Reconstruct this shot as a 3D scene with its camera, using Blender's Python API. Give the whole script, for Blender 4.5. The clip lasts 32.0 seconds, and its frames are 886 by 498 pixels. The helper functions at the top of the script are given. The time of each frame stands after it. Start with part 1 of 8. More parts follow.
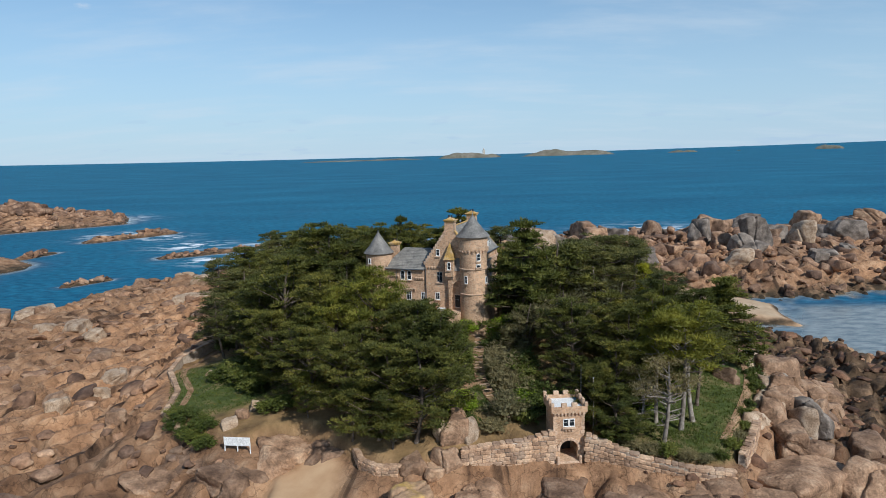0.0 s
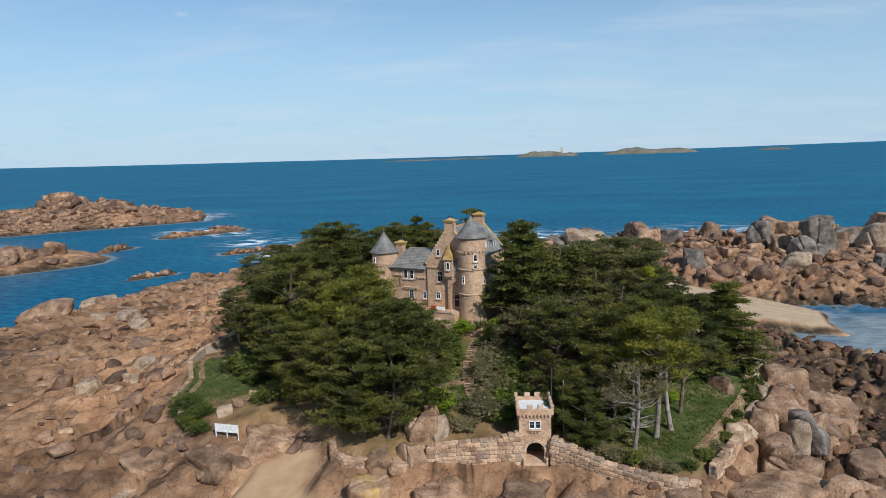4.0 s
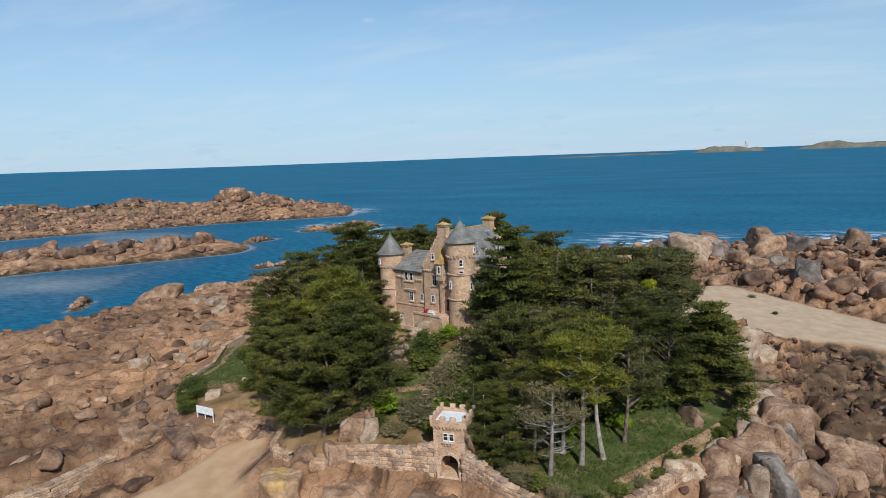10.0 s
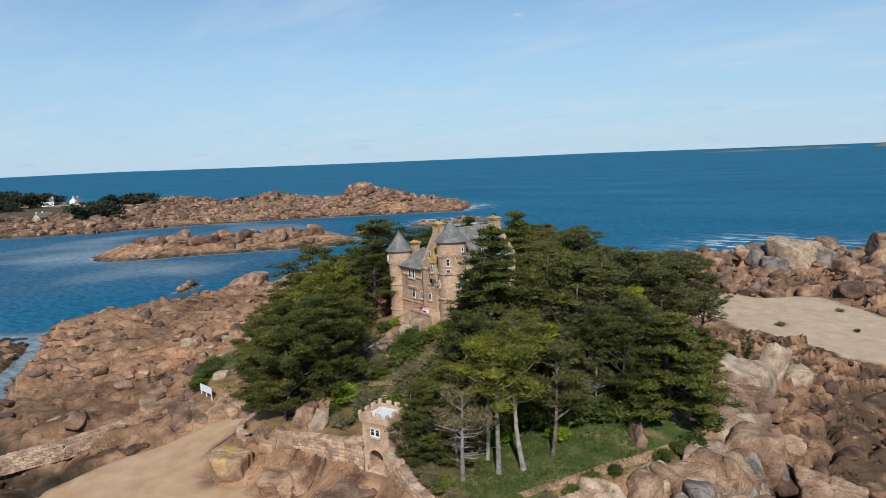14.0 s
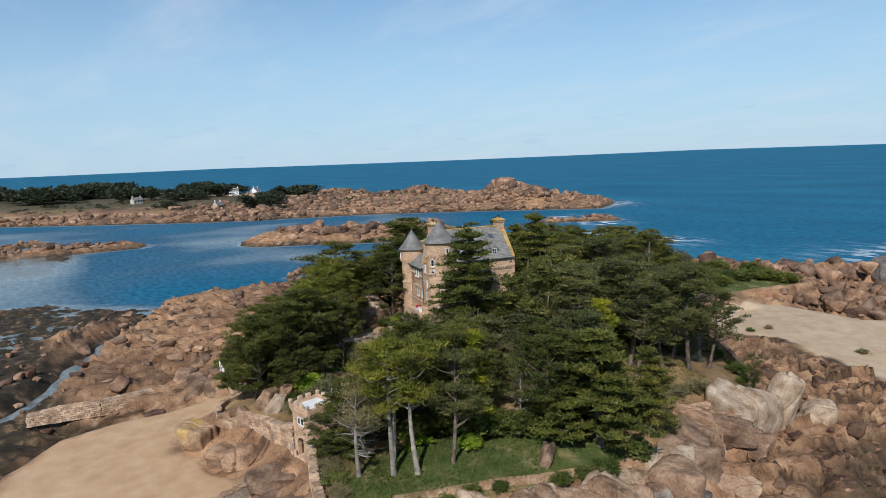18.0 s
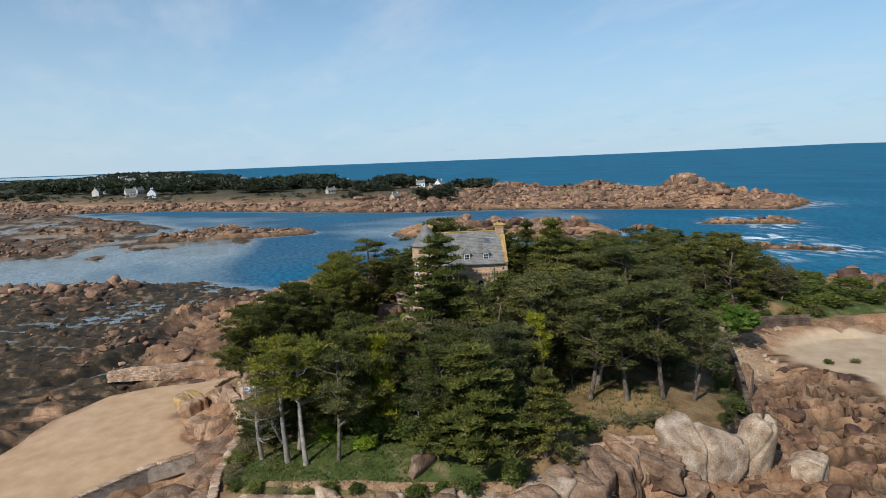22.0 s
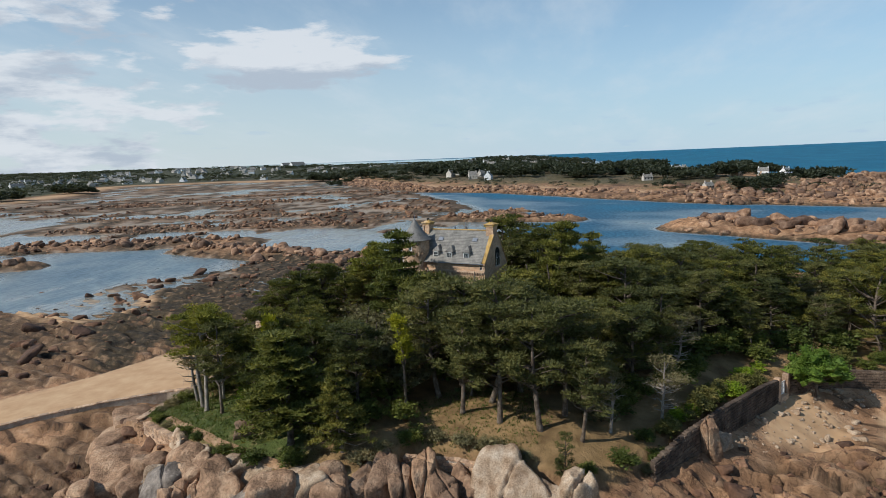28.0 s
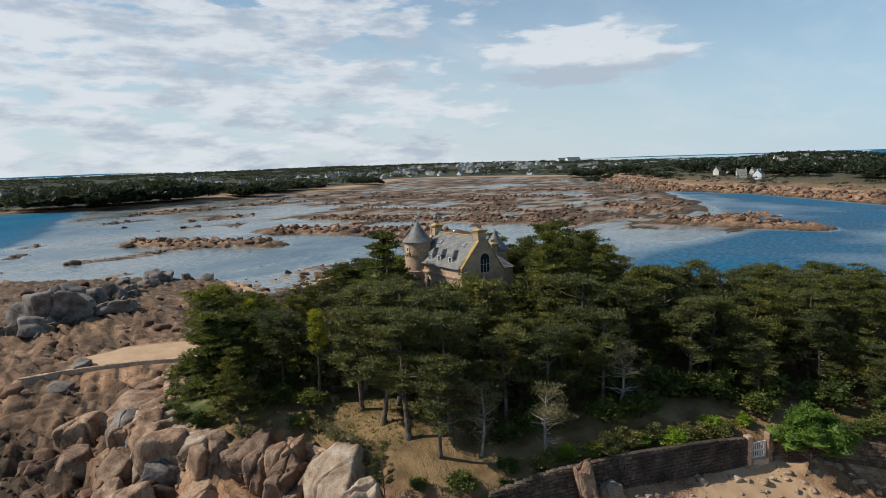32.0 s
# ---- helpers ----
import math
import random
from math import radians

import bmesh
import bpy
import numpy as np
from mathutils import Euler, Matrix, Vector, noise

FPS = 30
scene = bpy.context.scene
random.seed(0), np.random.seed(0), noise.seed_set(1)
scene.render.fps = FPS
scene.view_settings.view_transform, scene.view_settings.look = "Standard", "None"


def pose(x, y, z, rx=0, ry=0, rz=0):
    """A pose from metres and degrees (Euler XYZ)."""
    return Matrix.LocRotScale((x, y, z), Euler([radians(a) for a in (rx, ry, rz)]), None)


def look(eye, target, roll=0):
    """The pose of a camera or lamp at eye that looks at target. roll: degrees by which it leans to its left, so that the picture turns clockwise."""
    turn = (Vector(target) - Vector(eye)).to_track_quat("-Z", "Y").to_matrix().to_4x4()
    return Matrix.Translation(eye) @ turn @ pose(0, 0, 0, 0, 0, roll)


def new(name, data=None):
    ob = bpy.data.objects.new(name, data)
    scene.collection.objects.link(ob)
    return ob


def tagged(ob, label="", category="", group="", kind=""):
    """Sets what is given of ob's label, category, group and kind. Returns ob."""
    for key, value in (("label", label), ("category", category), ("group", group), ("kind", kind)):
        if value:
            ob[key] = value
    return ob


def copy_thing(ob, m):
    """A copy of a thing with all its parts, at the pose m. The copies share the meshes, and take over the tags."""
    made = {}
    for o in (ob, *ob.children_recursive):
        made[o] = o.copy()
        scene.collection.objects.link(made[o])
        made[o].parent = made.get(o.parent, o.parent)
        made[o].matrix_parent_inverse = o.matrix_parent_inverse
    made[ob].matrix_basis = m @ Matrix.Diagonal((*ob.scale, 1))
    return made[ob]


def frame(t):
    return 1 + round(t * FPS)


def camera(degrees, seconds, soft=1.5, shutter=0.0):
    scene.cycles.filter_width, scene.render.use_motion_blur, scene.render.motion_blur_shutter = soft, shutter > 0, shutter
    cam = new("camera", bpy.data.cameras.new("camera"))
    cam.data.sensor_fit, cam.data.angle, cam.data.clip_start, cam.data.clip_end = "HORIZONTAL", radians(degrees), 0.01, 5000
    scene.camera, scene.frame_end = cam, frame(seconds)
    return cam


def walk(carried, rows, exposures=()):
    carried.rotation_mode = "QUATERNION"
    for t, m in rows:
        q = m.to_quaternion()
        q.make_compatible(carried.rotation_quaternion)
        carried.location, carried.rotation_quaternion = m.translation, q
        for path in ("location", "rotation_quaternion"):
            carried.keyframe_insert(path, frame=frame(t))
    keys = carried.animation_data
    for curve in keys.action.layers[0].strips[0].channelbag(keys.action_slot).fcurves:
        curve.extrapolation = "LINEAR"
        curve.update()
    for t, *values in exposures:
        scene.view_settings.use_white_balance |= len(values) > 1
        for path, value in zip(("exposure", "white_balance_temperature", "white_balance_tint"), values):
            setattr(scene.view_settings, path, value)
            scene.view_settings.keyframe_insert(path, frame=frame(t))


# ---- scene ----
cam = camera(69.3, 32.0, soft=0.7)
METRES, EYE, TILT, LEAN, TURN = 240.0, 45.0, -8.5, 1.6, 0.0
ROWS = [
    (0.0, 0.0, 0.0, 0.0, 0.0, 0.0, -0.0),
    (0.5, 0.0055, -0.0007, 0.0002, 0.75, 0.01, -0.08),
    (1.0, 0.0112, -0.0013, 0.0008, 1.56, -0.08, -0.16),
    (1.5, 0.0174, -0.0018, 0.0007, 2.4, -0.05, -0.26),
    (2.0, 0.0239, -0.0023, 0.0009, 3.29, -0.06, -0.34),
    (2.5, 0.0308, -0.0029, 0.001, 4.17, -0.1, -0.43),
    (3.0, 0.038, -0.0033, 0.0011, 5.03, -0.13, -0.54),
    (3.5, 0.0456, -0.0035, 0.001, 5.95, -0.14, -0.64),
    (5.5, 0.0802, 0.0031, 0.0032, 10.25, -0.27, -1.12),
    (6.0, 0.0892, 0.0064, 0.0046, 11.43, -0.34, -1.28),
    (6.5, 0.0985, 0.0083, 0.0054, 12.62, -0.4, -1.46),
    (7.0, 0.108, 0.0102, 0.0063, 13.86, -0.45, -1.6),
    (7.5, 0.1176, 0.0122, 0.007, 15.1, -0.5, -1.73),
    (8.0, 0.1275, 0.0148, 0.0075, 16.39, -0.57, -1.85),
    (8.5, 0.1377, 0.0174, 0.0078, 17.71, -0.63, -2.01),
    (9.0, 0.1482, 0.0203, 0.0083, 19.07, -0.7, -2.14),
    (9.5, 0.1589, 0.0239, 0.0091, 20.49, -0.81, -2.31),
    (10.0, 0.1697, 0.0276, 0.0099, 21.92, -0.9, -2.46),
    (10.5, 0.1806, 0.0318, 0.0108, 23.39, -1.01, -2.61),
    (11.0, 0.1918, 0.0363, 0.0116, 24.91, -1.12, -2.78),
    (11.5, 0.2032, 0.0414, 0.0125, 26.48, -1.26, -2.92),
    (12.0, 0.2138, 0.0466, 0.0132, 27.94, -1.36, -3.08),
    (12.5, 0.2255, 0.0526, 0.0143, 29.6, -1.52, -3.27),
    (13.0, 0.2373, 0.0592, 0.0154, 31.28, -1.66, -3.42),
    (13.5, 0.2489, 0.0661, 0.0168, 33.0, -1.85, -3.63),
    (14.0, 0.2607, 0.0735, 0.0182, 34.72, -2.04, -3.8),
    (14.5, 0.2724, 0.0816, 0.0196, 36.5, -2.22, -3.98),
    (16.5, 0.3184, 0.119, 0.0261, 43.99, -3.03, -4.84),
    (17.0, 0.3297, 0.1295, 0.0281, 45.92, -3.28, -5.0),
    (17.5, 0.3409, 0.1406, 0.0302, 47.91, -3.52, -5.16),
    (18.0, 0.3518, 0.1524, 0.0326, 49.9, -3.79, -5.33),
    (18.5, 0.3627, 0.1648, 0.035, 51.95, -4.06, -5.46),
    (19.0, 0.3732, 0.1783, 0.0375, 54.09, -4.36, -5.59),
    (19.5, 0.3837, 0.1923, 0.0401, 56.31, -4.66, -5.73),
    (20.0, 0.3936, 0.2071, 0.0427, 58.51, -4.94, -5.87),
    (20.5, 0.4031, 0.2226, 0.0454, 60.8, -5.29, -6.0),
    (21.0, 0.4121, 0.2388, 0.0485, 63.15, -5.63, -6.12),
    (21.5, 0.4208, 0.2558, 0.0518, 65.58, -5.97, -6.21),
    (22.0, 0.429, 0.2732, 0.0553, 68.04, -6.33, -6.32),
    (22.5, 0.4366, 0.2915, 0.0586, 70.49, -6.69, -6.39),
    (23.0, 0.4433, 0.3104, 0.0618, 73.01, -7.07, -6.44),
    (23.5, 0.4493, 0.3297, 0.065, 75.59, -7.45, -6.47),
    (24.0, 0.4542, 0.3493, 0.0679, 78.2, -7.83, -6.49),
    (24.5, 0.4581, 0.3694, 0.0708, 80.82, -8.24, -6.5),
    (25.0, 0.4617, 0.3898, 0.0739, 83.43, -8.65, -6.52),
    (25.5, 0.4641, 0.4106, 0.0769, 86.11, -9.09, -6.48),
    (27.5, 0.4639, 0.4992, 0.0899, 97.3, -10.92, -6.08),
    (28.0, 0.461, 0.5221, 0.0933, 100.22, -11.3, -5.94),
    (28.5, 0.4567, 0.5452, 0.0965, 103.15, -11.67, -5.78),
    (29.0, 0.4512, 0.5684, 0.0997, 106.15, -12.03, -5.6),
    (29.5, 0.4445, 0.5916, 0.1029, 109.23, -12.39, -5.4),
    (30.0, 0.4364, 0.6147, 0.1059, 112.34, -12.73, -5.17),
    (30.5, 0.427, 0.6378, 0.1092, 115.45, -13.04, -4.93),
    (31.0, 0.416, 0.6605, 0.1123, 118.64, -13.35, -4.67),
    (31.5, 0.4037, 0.6828, 0.1153, 121.87, -13.66, -4.38),
    (32.0, 0.3899, 0.7045, 0.118, 125.09, -13.96, -4.09),
]
walk(cam, [(t, pose(0, 0, EYE, TILT, LEAN, TURN) @ pose(METRES * x, METRES * y, METRES * z, 90 + pitch, roll, yaw)) for t, x, y, z, yaw, pitch, roll in ROWS],
     exposures=[(0.0, 0.0, 5850, 8), (20.0, 0.0, 5850, 8), (27.0, 0.0, 6100, 8), (32.0, 0.0, 6200, 8)])

# ---- sky, sun ----
SUN_EL = radians(40)
SUN_AZ = math.atan2(0.58, -0.81)
world = bpy.data.worlds.new("sky")
scene.world = world
world.use_nodes = True
wn, wl = world.node_tree.nodes, world.node_tree.links
bg = wn["Background"]
sky = wn.new("ShaderNodeTexSky")
sky.sky_type = "NISHITA"
sky.sun_disc = False
sky.sun_elevation, sky.sun_rotation = SUN_EL, SUN_AZ
sky.air_density, sky.dust_density, sky.ozone_density, sky.altitude = 1.0, 0.0, 3.0, 20


def wmath(op, a, b=0.0, c=None):
    k = wn.new("ShaderNodeMath")
    k.operation = op
    for i, v in enumerate((a, b) if c is None else (a, b, c)):
        if isinstance(v, (int, float)):
            k.inputs[i].default_value = v
        else:
            wl.new(v, k.inputs[i])
    return k.outputs[0]


def wnoise(vec, scale, detail, rough):
    k = wn.new("ShaderNodeTexNoise")
    k.inputs["Scale"].default_value, k.inputs["Detail"].default_value, k.inputs["Roughness"].default_value = scale, detail, rough
    wl.new(vec, k.inputs["Vector"])
    return k.outputs[0]


def wramp(v, lo, hi):
    k = wn.new("ShaderNodeMapRange")
    k.interpolation_type = "SMOOTHSTEP"
    k.inputs["From Min"].default_value, k.inputs["From Max"].default_value = lo, hi
    wl.new(v, k.inputs["Value"])
    return k.outputs[0]


def wvec(x, y, z):
    k = wn.new("ShaderNodeCombineXYZ")
    for i, v in enumerate((x, y, z)):
        if isinstance(v, (int, float)):
            k.inputs[i].default_value = v
        else:
            wl.new(v, k.inputs[i])
    return k.outputs[0]


def wmix(fac, a, b):
    k = wn.new("ShaderNodeMix")
    k.data_type = "RGBA"
    wl.new(fac, k.inputs["Factor"])
    for sock, v in ((k.inputs["A"], a), (k.inputs["B"], b)):
        if isinstance(v, tuple):
            sock.default_value = (*v, 1)
        else:
            wl.new(v, sock)
    return k.outputs["Result"]


# clouds: high wisps everywhere, heaped clouds over the land to the south-west
sep = wn.new("ShaderNodeSeparateXYZ")
wl.new(wn.new("ShaderNodeTexCoord").outputs["Generated"], sep.inputs[0])
dx, dy, dz = sep.outputs
heading = wmath("ARCTAN2", wmath("MULTIPLY", dx, -1.0), dy)
over = wmath("ADD", dz, 0.16)
wisp = wnoise(wvec(wmath("DIVIDE", dx, over), wmath("DIVIDE", dy, wmath("MULTIPLY", over, 0.45)), 0.0), 0.9, 6, 0.6)
veil = wmath("ADD", 0.1, wmath("MULTIPLY", wmath("SUBTRACT", 1.0, wramp(dz, -0.05, 0.36)), 0.8))
azure = wn.new("ShaderNodeMix")
azure.data_type, azure.blend_type = "RGBA", "MULTIPLY"
azure.inputs[0].default_value = 1.0
wl.new(sky.outputs[0], azure.inputs[6])
azure.inputs[7].default_value = (0.9, 1.02, 1.0, 1.0)
col = wmix(veil, azure.outputs[2], wmix(wramp(heading, 1.4, 2.2), (4.7, 6.0, 7.2), (5.9, 6.5, 6.9)))
col = wmix(wmath("MULTIPLY", wmath("MULTIPLY", wramp(wisp, 0.42, 0.78), 0.4), wmath("SUBTRACT", 1.0, wramp(dz, 0.3, 0.55))), col, (6.8, 7.2, 7.5))
flat = wvec(wmath("MULTIPLY", heading, 6.5), wmath("MULTIPLY", dz, 22.0), 3.3)
puff = wmath("ADD", wmath("MULTIPLY", wmath("SUBTRACT", wnoise(flat, 1.5, 7, 0.55), 0.5), 1.8), 0.5)
mass = wramp(heading, 1.85, 2.4)
blob = wmath("MAXIMUM", wmath("SUBTRACT", 1.0, wmath("ADD", wmath("POWER", wmath("DIVIDE", wmath("SUBTRACT", heading, 1.95), 0.19), 2.0),
                                                   wmath("POWER", wmath("DIVIDE", wmath("SUBTRACT", dz, 0.15), 0.056), 2.0))), 0.0)
bias = wmath("SUBTRACT", wmath("ADD", wmath("MULTIPLY", wmath("MULTIPLY", mass, wmath("SUBTRACT", 1.0, wramp(dz, 0.35, 0.6))), 0.58), wmath("MULTIPLY", blob, 0.78)), 0.34)
heap = wramp(wmath("ADD", puff, bias), 0.5, 0.74)
tone = wramp(wmath("ADD", wnoise(wvec(wmath("MULTIPLY", heading, 7.5), wmath("MULTIPLY", dz, 26.0), 8.1), 1.4, 6, 0.6), wmath("MULTIPLY", wmath("MULTIPLY", wramp(blob, 0.0, 0.3), wmath("SUBTRACT", dz, 0.142)), 12.0)), 0.34, 0.6)
col = wmix(wmath("MULTIPLY", heap, 0.9), col, wmix(tone, (4.6, 5.1, 5.8), (7.4, 7.5, 7.7)))
fleck = wnoise(wvec(wmath("MULTIPLY", heading, 16.0), wmath("MULTIPLY", dz, 70.0), 1.3), 1.0, 4, 0.5)
low = wmath("MULTIPLY", wramp(fleck, 0.6, 0.72), wmath("SUBTRACT", 1.0, wramp(dz, 0.03, 0.09)))
col = wmix(wmath("MULTIPLY", low, 0.35), col, (4.4, 5.6, 7.0))
wl.new(col, bg.inputs[0])
bg.inputs[1].default_value = 0.10

sun = new("sun", bpy.data.lights.new("sun", "SUN"))
sun.data.energy, sun.data.angle, sun.data.color = 4.3, radians(0.55), (1.0, 0.93, 0.83)
sun_dir = Vector((math.sin(SUN_AZ) * math.cos(SUN_EL), math.cos(SUN_AZ) * math.cos(SUN_EL), math.sin(SUN_EL)))
sun.matrix_world = look(sun_dir * 300, (0, 0, 0))

# ---- materials ----
def nodes_of(name):
    m = bpy.data.materials.new(name)
    m.use_nodes = True
    nt = m.node_tree
    return m, nt.nodes, nt.links, nt.nodes["Principled BSDF"]


def ramp(n, stops):
    r = n.new("ShaderNodeValToRGB")
    e = r.color_ramp.elements
    while len(e) < len(stops):
        e.new(0.5)
    for k, (p, c) in enumerate(stops):
        e[k].position, e[k].color = p, (*c, 1)
    return r


def tex_noise(n, l, vec, scale, detail=4, rough=0.55):
    t = n.new("ShaderNodeTexNoise")
    t.inputs["Scale"].default_value, t.inputs["Detail"].default_value, t.inputs["Roughness"].default_value = scale, detail, rough
    if vec is not None:
        l.new(vec, t.inputs["Vector"])
    return t


def mix_col(n, l, fac, a, b, mode="MIX"):
    m = n.new("ShaderNodeMix")
    m.data_type, m.blend_type = "RGBA", mode
    for sock, v in ((m.inputs["Factor"], fac), (m.inputs["A"], a), (m.inputs["B"], b)):
        if isinstance(v, (int, float)):
            sock.default_value = v
        elif isinstance(v, tuple):
            sock.default_value = (*v, 1)
        else:
            l.new(v, sock)
    return m.outputs["Result"]


def bump_of(n, l, height, strength, dist):
    b = n.new("ShaderNodeBump")
    b.inputs["Strength"].default_value, b.inputs["Distance"].default_value = strength, dist
    l.new(height, b.inputs["Height"])
    return b.outputs["Normal"]


def world_pos(n):
    return n.new("ShaderNodeNewGeometry").outputs["Position"]


def rough_mat(name, dark, mid, light, scale, rough=0.85, bump=0.3, dist=0.05, vary=0.0, fine=6.0, island=False, spec=0.3):
    """Three tones mixed by two scales of noise, with relief; vary: from piece to piece."""
    m, n, l, p = nodes_of(name)
    pos = world_pos(n)
    a = tex_noise(n, l, pos, scale, 5)
    b = tex_noise(n, l, pos, scale * fine, 4)
    r = ramp(n, [(0.3, dark), (0.5, mid), (0.72, light)])
    l.new(a.outputs[0], r.inputs[0])
    r2 = ramp(n, [(0.25, (0.62, 0.62, 0.62)), (0.75, (1.25, 1.25, 1.25))])
    l.new(b.outputs[0], r2.inputs[0])
    col = mix_col(n, l, 1.0, r.outputs[0], r2.outputs[0], "MULTIPLY")
    if vary:
        src = n.new("ShaderNodeNewGeometry").outputs["Random Per Island"] if island else n.new("ShaderNodeObjectInfo").outputs["Random"]
        r3 = ramp(n, [(0.0, (1 - vary, 1 - vary, 1 - vary * 0.9)), (1.0, (1 + vary, 1 + vary * 0.95, 1 + vary * 0.85))])
        l.new(src, r3.inputs[0])
        col = mix_col(n, l, 1.0, col, r3.outputs[0], "MULTIPLY")
    l.new(col, p.inputs["Base Color"])
    p.inputs["Roughness"].default_value = rough
    p.inputs["Specular IOR Level"].default_value = spec
    l.new(bump_of(n, l, b.outputs[0], bump, dist), p.inputs["Normal"])
    return m


def attr(n, name):
    a = n.new("ShaderNodeAttribute")
    a.attribute_name = name
    return a.outputs["Fac"]


def land_material():
    """Rock, sand, turf and weed, mixed by the masks laid on the land."""
    m, n, l, p = nodes_of("land")
    pos = world_pos(n)
    big = tex_noise(n, l, pos, 0.06, 5)
    mid = tex_noise(n, l, pos, 0.34, 6, 0.58)
    fine = tex_noise(n, l, pos, 3.0, 5, 0.7)
    rock = ramp(n, [(0.28, (0.115, 0.063, 0.034)), (0.42, (0.255, 0.147, 0.08)), (0.55, (0.365, 0.222, 0.127)), (0.7, (0.49, 0.335, 0.21))])
    l.new(mid.outputs[0], rock.inputs[0])
    red = mix_col(n, l, big.outputs[0], rock.outputs[0], (0.3, 0.16, 0.085))
    crack = n.new("ShaderNodeTexVoronoi")
    crack.feature = "DISTANCE_TO_EDGE"
    crack.inputs["Scale"].default_value = 0.3
    warp = n.new("ShaderNodeVectorMath")
    warp.operation = "MULTIPLY_ADD"
    l.new(mid.outputs[1], warp.inputs[0])
    warp.inputs[1].default_value = (4.5, 4.5, 4.5)
    l.new(pos, warp.inputs[2])
    l.new(warp.outputs[0], crack.inputs["Vector"])
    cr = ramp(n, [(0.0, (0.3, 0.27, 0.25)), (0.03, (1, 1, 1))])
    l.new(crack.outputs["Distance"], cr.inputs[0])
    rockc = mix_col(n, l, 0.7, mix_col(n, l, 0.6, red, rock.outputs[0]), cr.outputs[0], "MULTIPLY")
    across, along = n.new("ShaderNodeVectorMath"), n.new("ShaderNodeVectorMath")
    bed = n.new("ShaderNodeCombineXYZ")
    for q, v, i in ((across, (0.9, -0.45, 0.5), 0), (along, (0.05, 0.1, 0.0), 1)):
        q.operation = "DOT_PRODUCT"
        l.new(pos, q.inputs[0])
        q.inputs[1].default_value = v
        l.new(q.outputs["Value"], bed.inputs[i])
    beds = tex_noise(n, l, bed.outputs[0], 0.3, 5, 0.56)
    # low beds darkened, high ones lightened: crevice shade put into the rock colour
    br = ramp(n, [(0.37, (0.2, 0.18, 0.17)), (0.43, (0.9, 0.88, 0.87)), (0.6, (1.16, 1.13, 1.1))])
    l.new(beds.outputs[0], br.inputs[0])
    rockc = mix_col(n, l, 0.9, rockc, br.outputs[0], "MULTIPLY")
    fr = ramp(n, [(0.3, (0.8, 0.8, 0.8)), (0.7, (1.18, 1.18, 1.18))])
    l.new(fine.outputs[0], fr.inputs[0])
    rockc = mix_col(n, l, 1.0, rockc, fr.outputs[0], "MULTIPLY")
    weed = ramp(n, [(0.35, (0.022, 0.016, 0.009)), (0.55, (0.06, 0.042, 0.022)), (0.68, (0.24, 0.15, 0.085))])
    l.new(mid.outputs[0], weed.inputs[0])
    sand = ramp(n, [(0.3, (0.43, 0.26, 0.135)), (0.7, (0.55, 0.365, 0.21))])
    l.new(mid.outputs[0], sand.inputs[0])
    turf = ramp(n, [(0.3, (0.048, 0.07, 0.014)), (0.5, (0.088, 0.112, 0.024)), (0.64, (0.22, 0.175, 0.075))])
    l.new(mid.outputs[0], turf.inputs[0])
    duff = ramp(n, [(0.3, (0.16, 0.088, 0.04)), (0.7, (0.42, 0.26, 0.12))])
    l.new(mid.outputs[0], duff.inputs[0])
    mud = ramp(n, [(0.3, (0.2, 0.16, 0.12)), (0.7, (0.37, 0.31, 0.245))])
    l.new(mid.outputs[0], mud.inputs[0])
    stain = tex_noise(n, l, pos, 0.022, 5, 0.6)
    sr = ramp(n, [(0.34, (0.5, 0.46, 0.44)), (0.48, (0.95, 0.94, 0.92)), (0.64, (1.3, 1.24, 1.16))])
    l.new(stain.outputs[0], sr.inputs[0])
    rockc = mix_col(n, l, 1.0, rockc, sr.outputs[0], "MULTIPLY")
    col = mix_col(n, l, attr(n, "mud"), rockc, mud.outputs[0])
    col = mix_col(n, l, attr(n, "weed"), col, weed.outputs[0])
    shell = ramp(n, [(0.3, (0.42, 0.29, 0.175)), (0.7, (0.54, 0.405, 0.265))])
    l.new(mid.outputs[0], shell.inputs[0])
    col = mix_col(n, l, attr(n, "sand"), col, mix_col(n, l, attr(n, "pale"), sand.outputs[0], shell.outputs[0]))
    col = mix_col(n, l, attr(n, "duff"), col, duff.outputs[0])
    col = mix_col(n, l, attr(n, "turf"), col, turf.outputs[0])
    moor = ramp(n, [(0.36, (0.028, 0.034, 0.018)), (0.55, (0.06, 0.06, 0.03)), (0.7, (0.15, 0.125, 0.07))])
    l.new(mid.outputs[0], moor.inputs[0])
    col = mix_col(n, l, attr(n, "moor"), col, moor.outputs[0])
    l.new(col, p.inputs["Base Color"])
    p.inputs["Roughness"].default_value = 0.85
    p.inputs["Specular IOR Level"].default_value = 0.3
    hsum = n.new("ShaderNodeMath")
    hsum.operation = "MULTIPLY_ADD"
    l.new(beds.outputs[0], hsum.inputs[0])
    hsum.inputs[1].default_value = 2.6
    l.new(fine.outputs[0], hsum.inputs[2])
    hard = n.new("ShaderNodeMath")
    hard.operation = "MULTIPLY_ADD"
    l.new(attr(n, "sand"), hard.inputs[0])
    hard.inputs[1].default_value, hard.inputs[2].default_value = -0.94, 1.0
    relief = n.new("ShaderNodeBump")
    relief.inputs["Distance"].default_value = 0.28
    l.new(hard.outputs[0], relief.inputs["Strength"])
    l.new(hsum.outputs[0], relief.inputs["Height"])
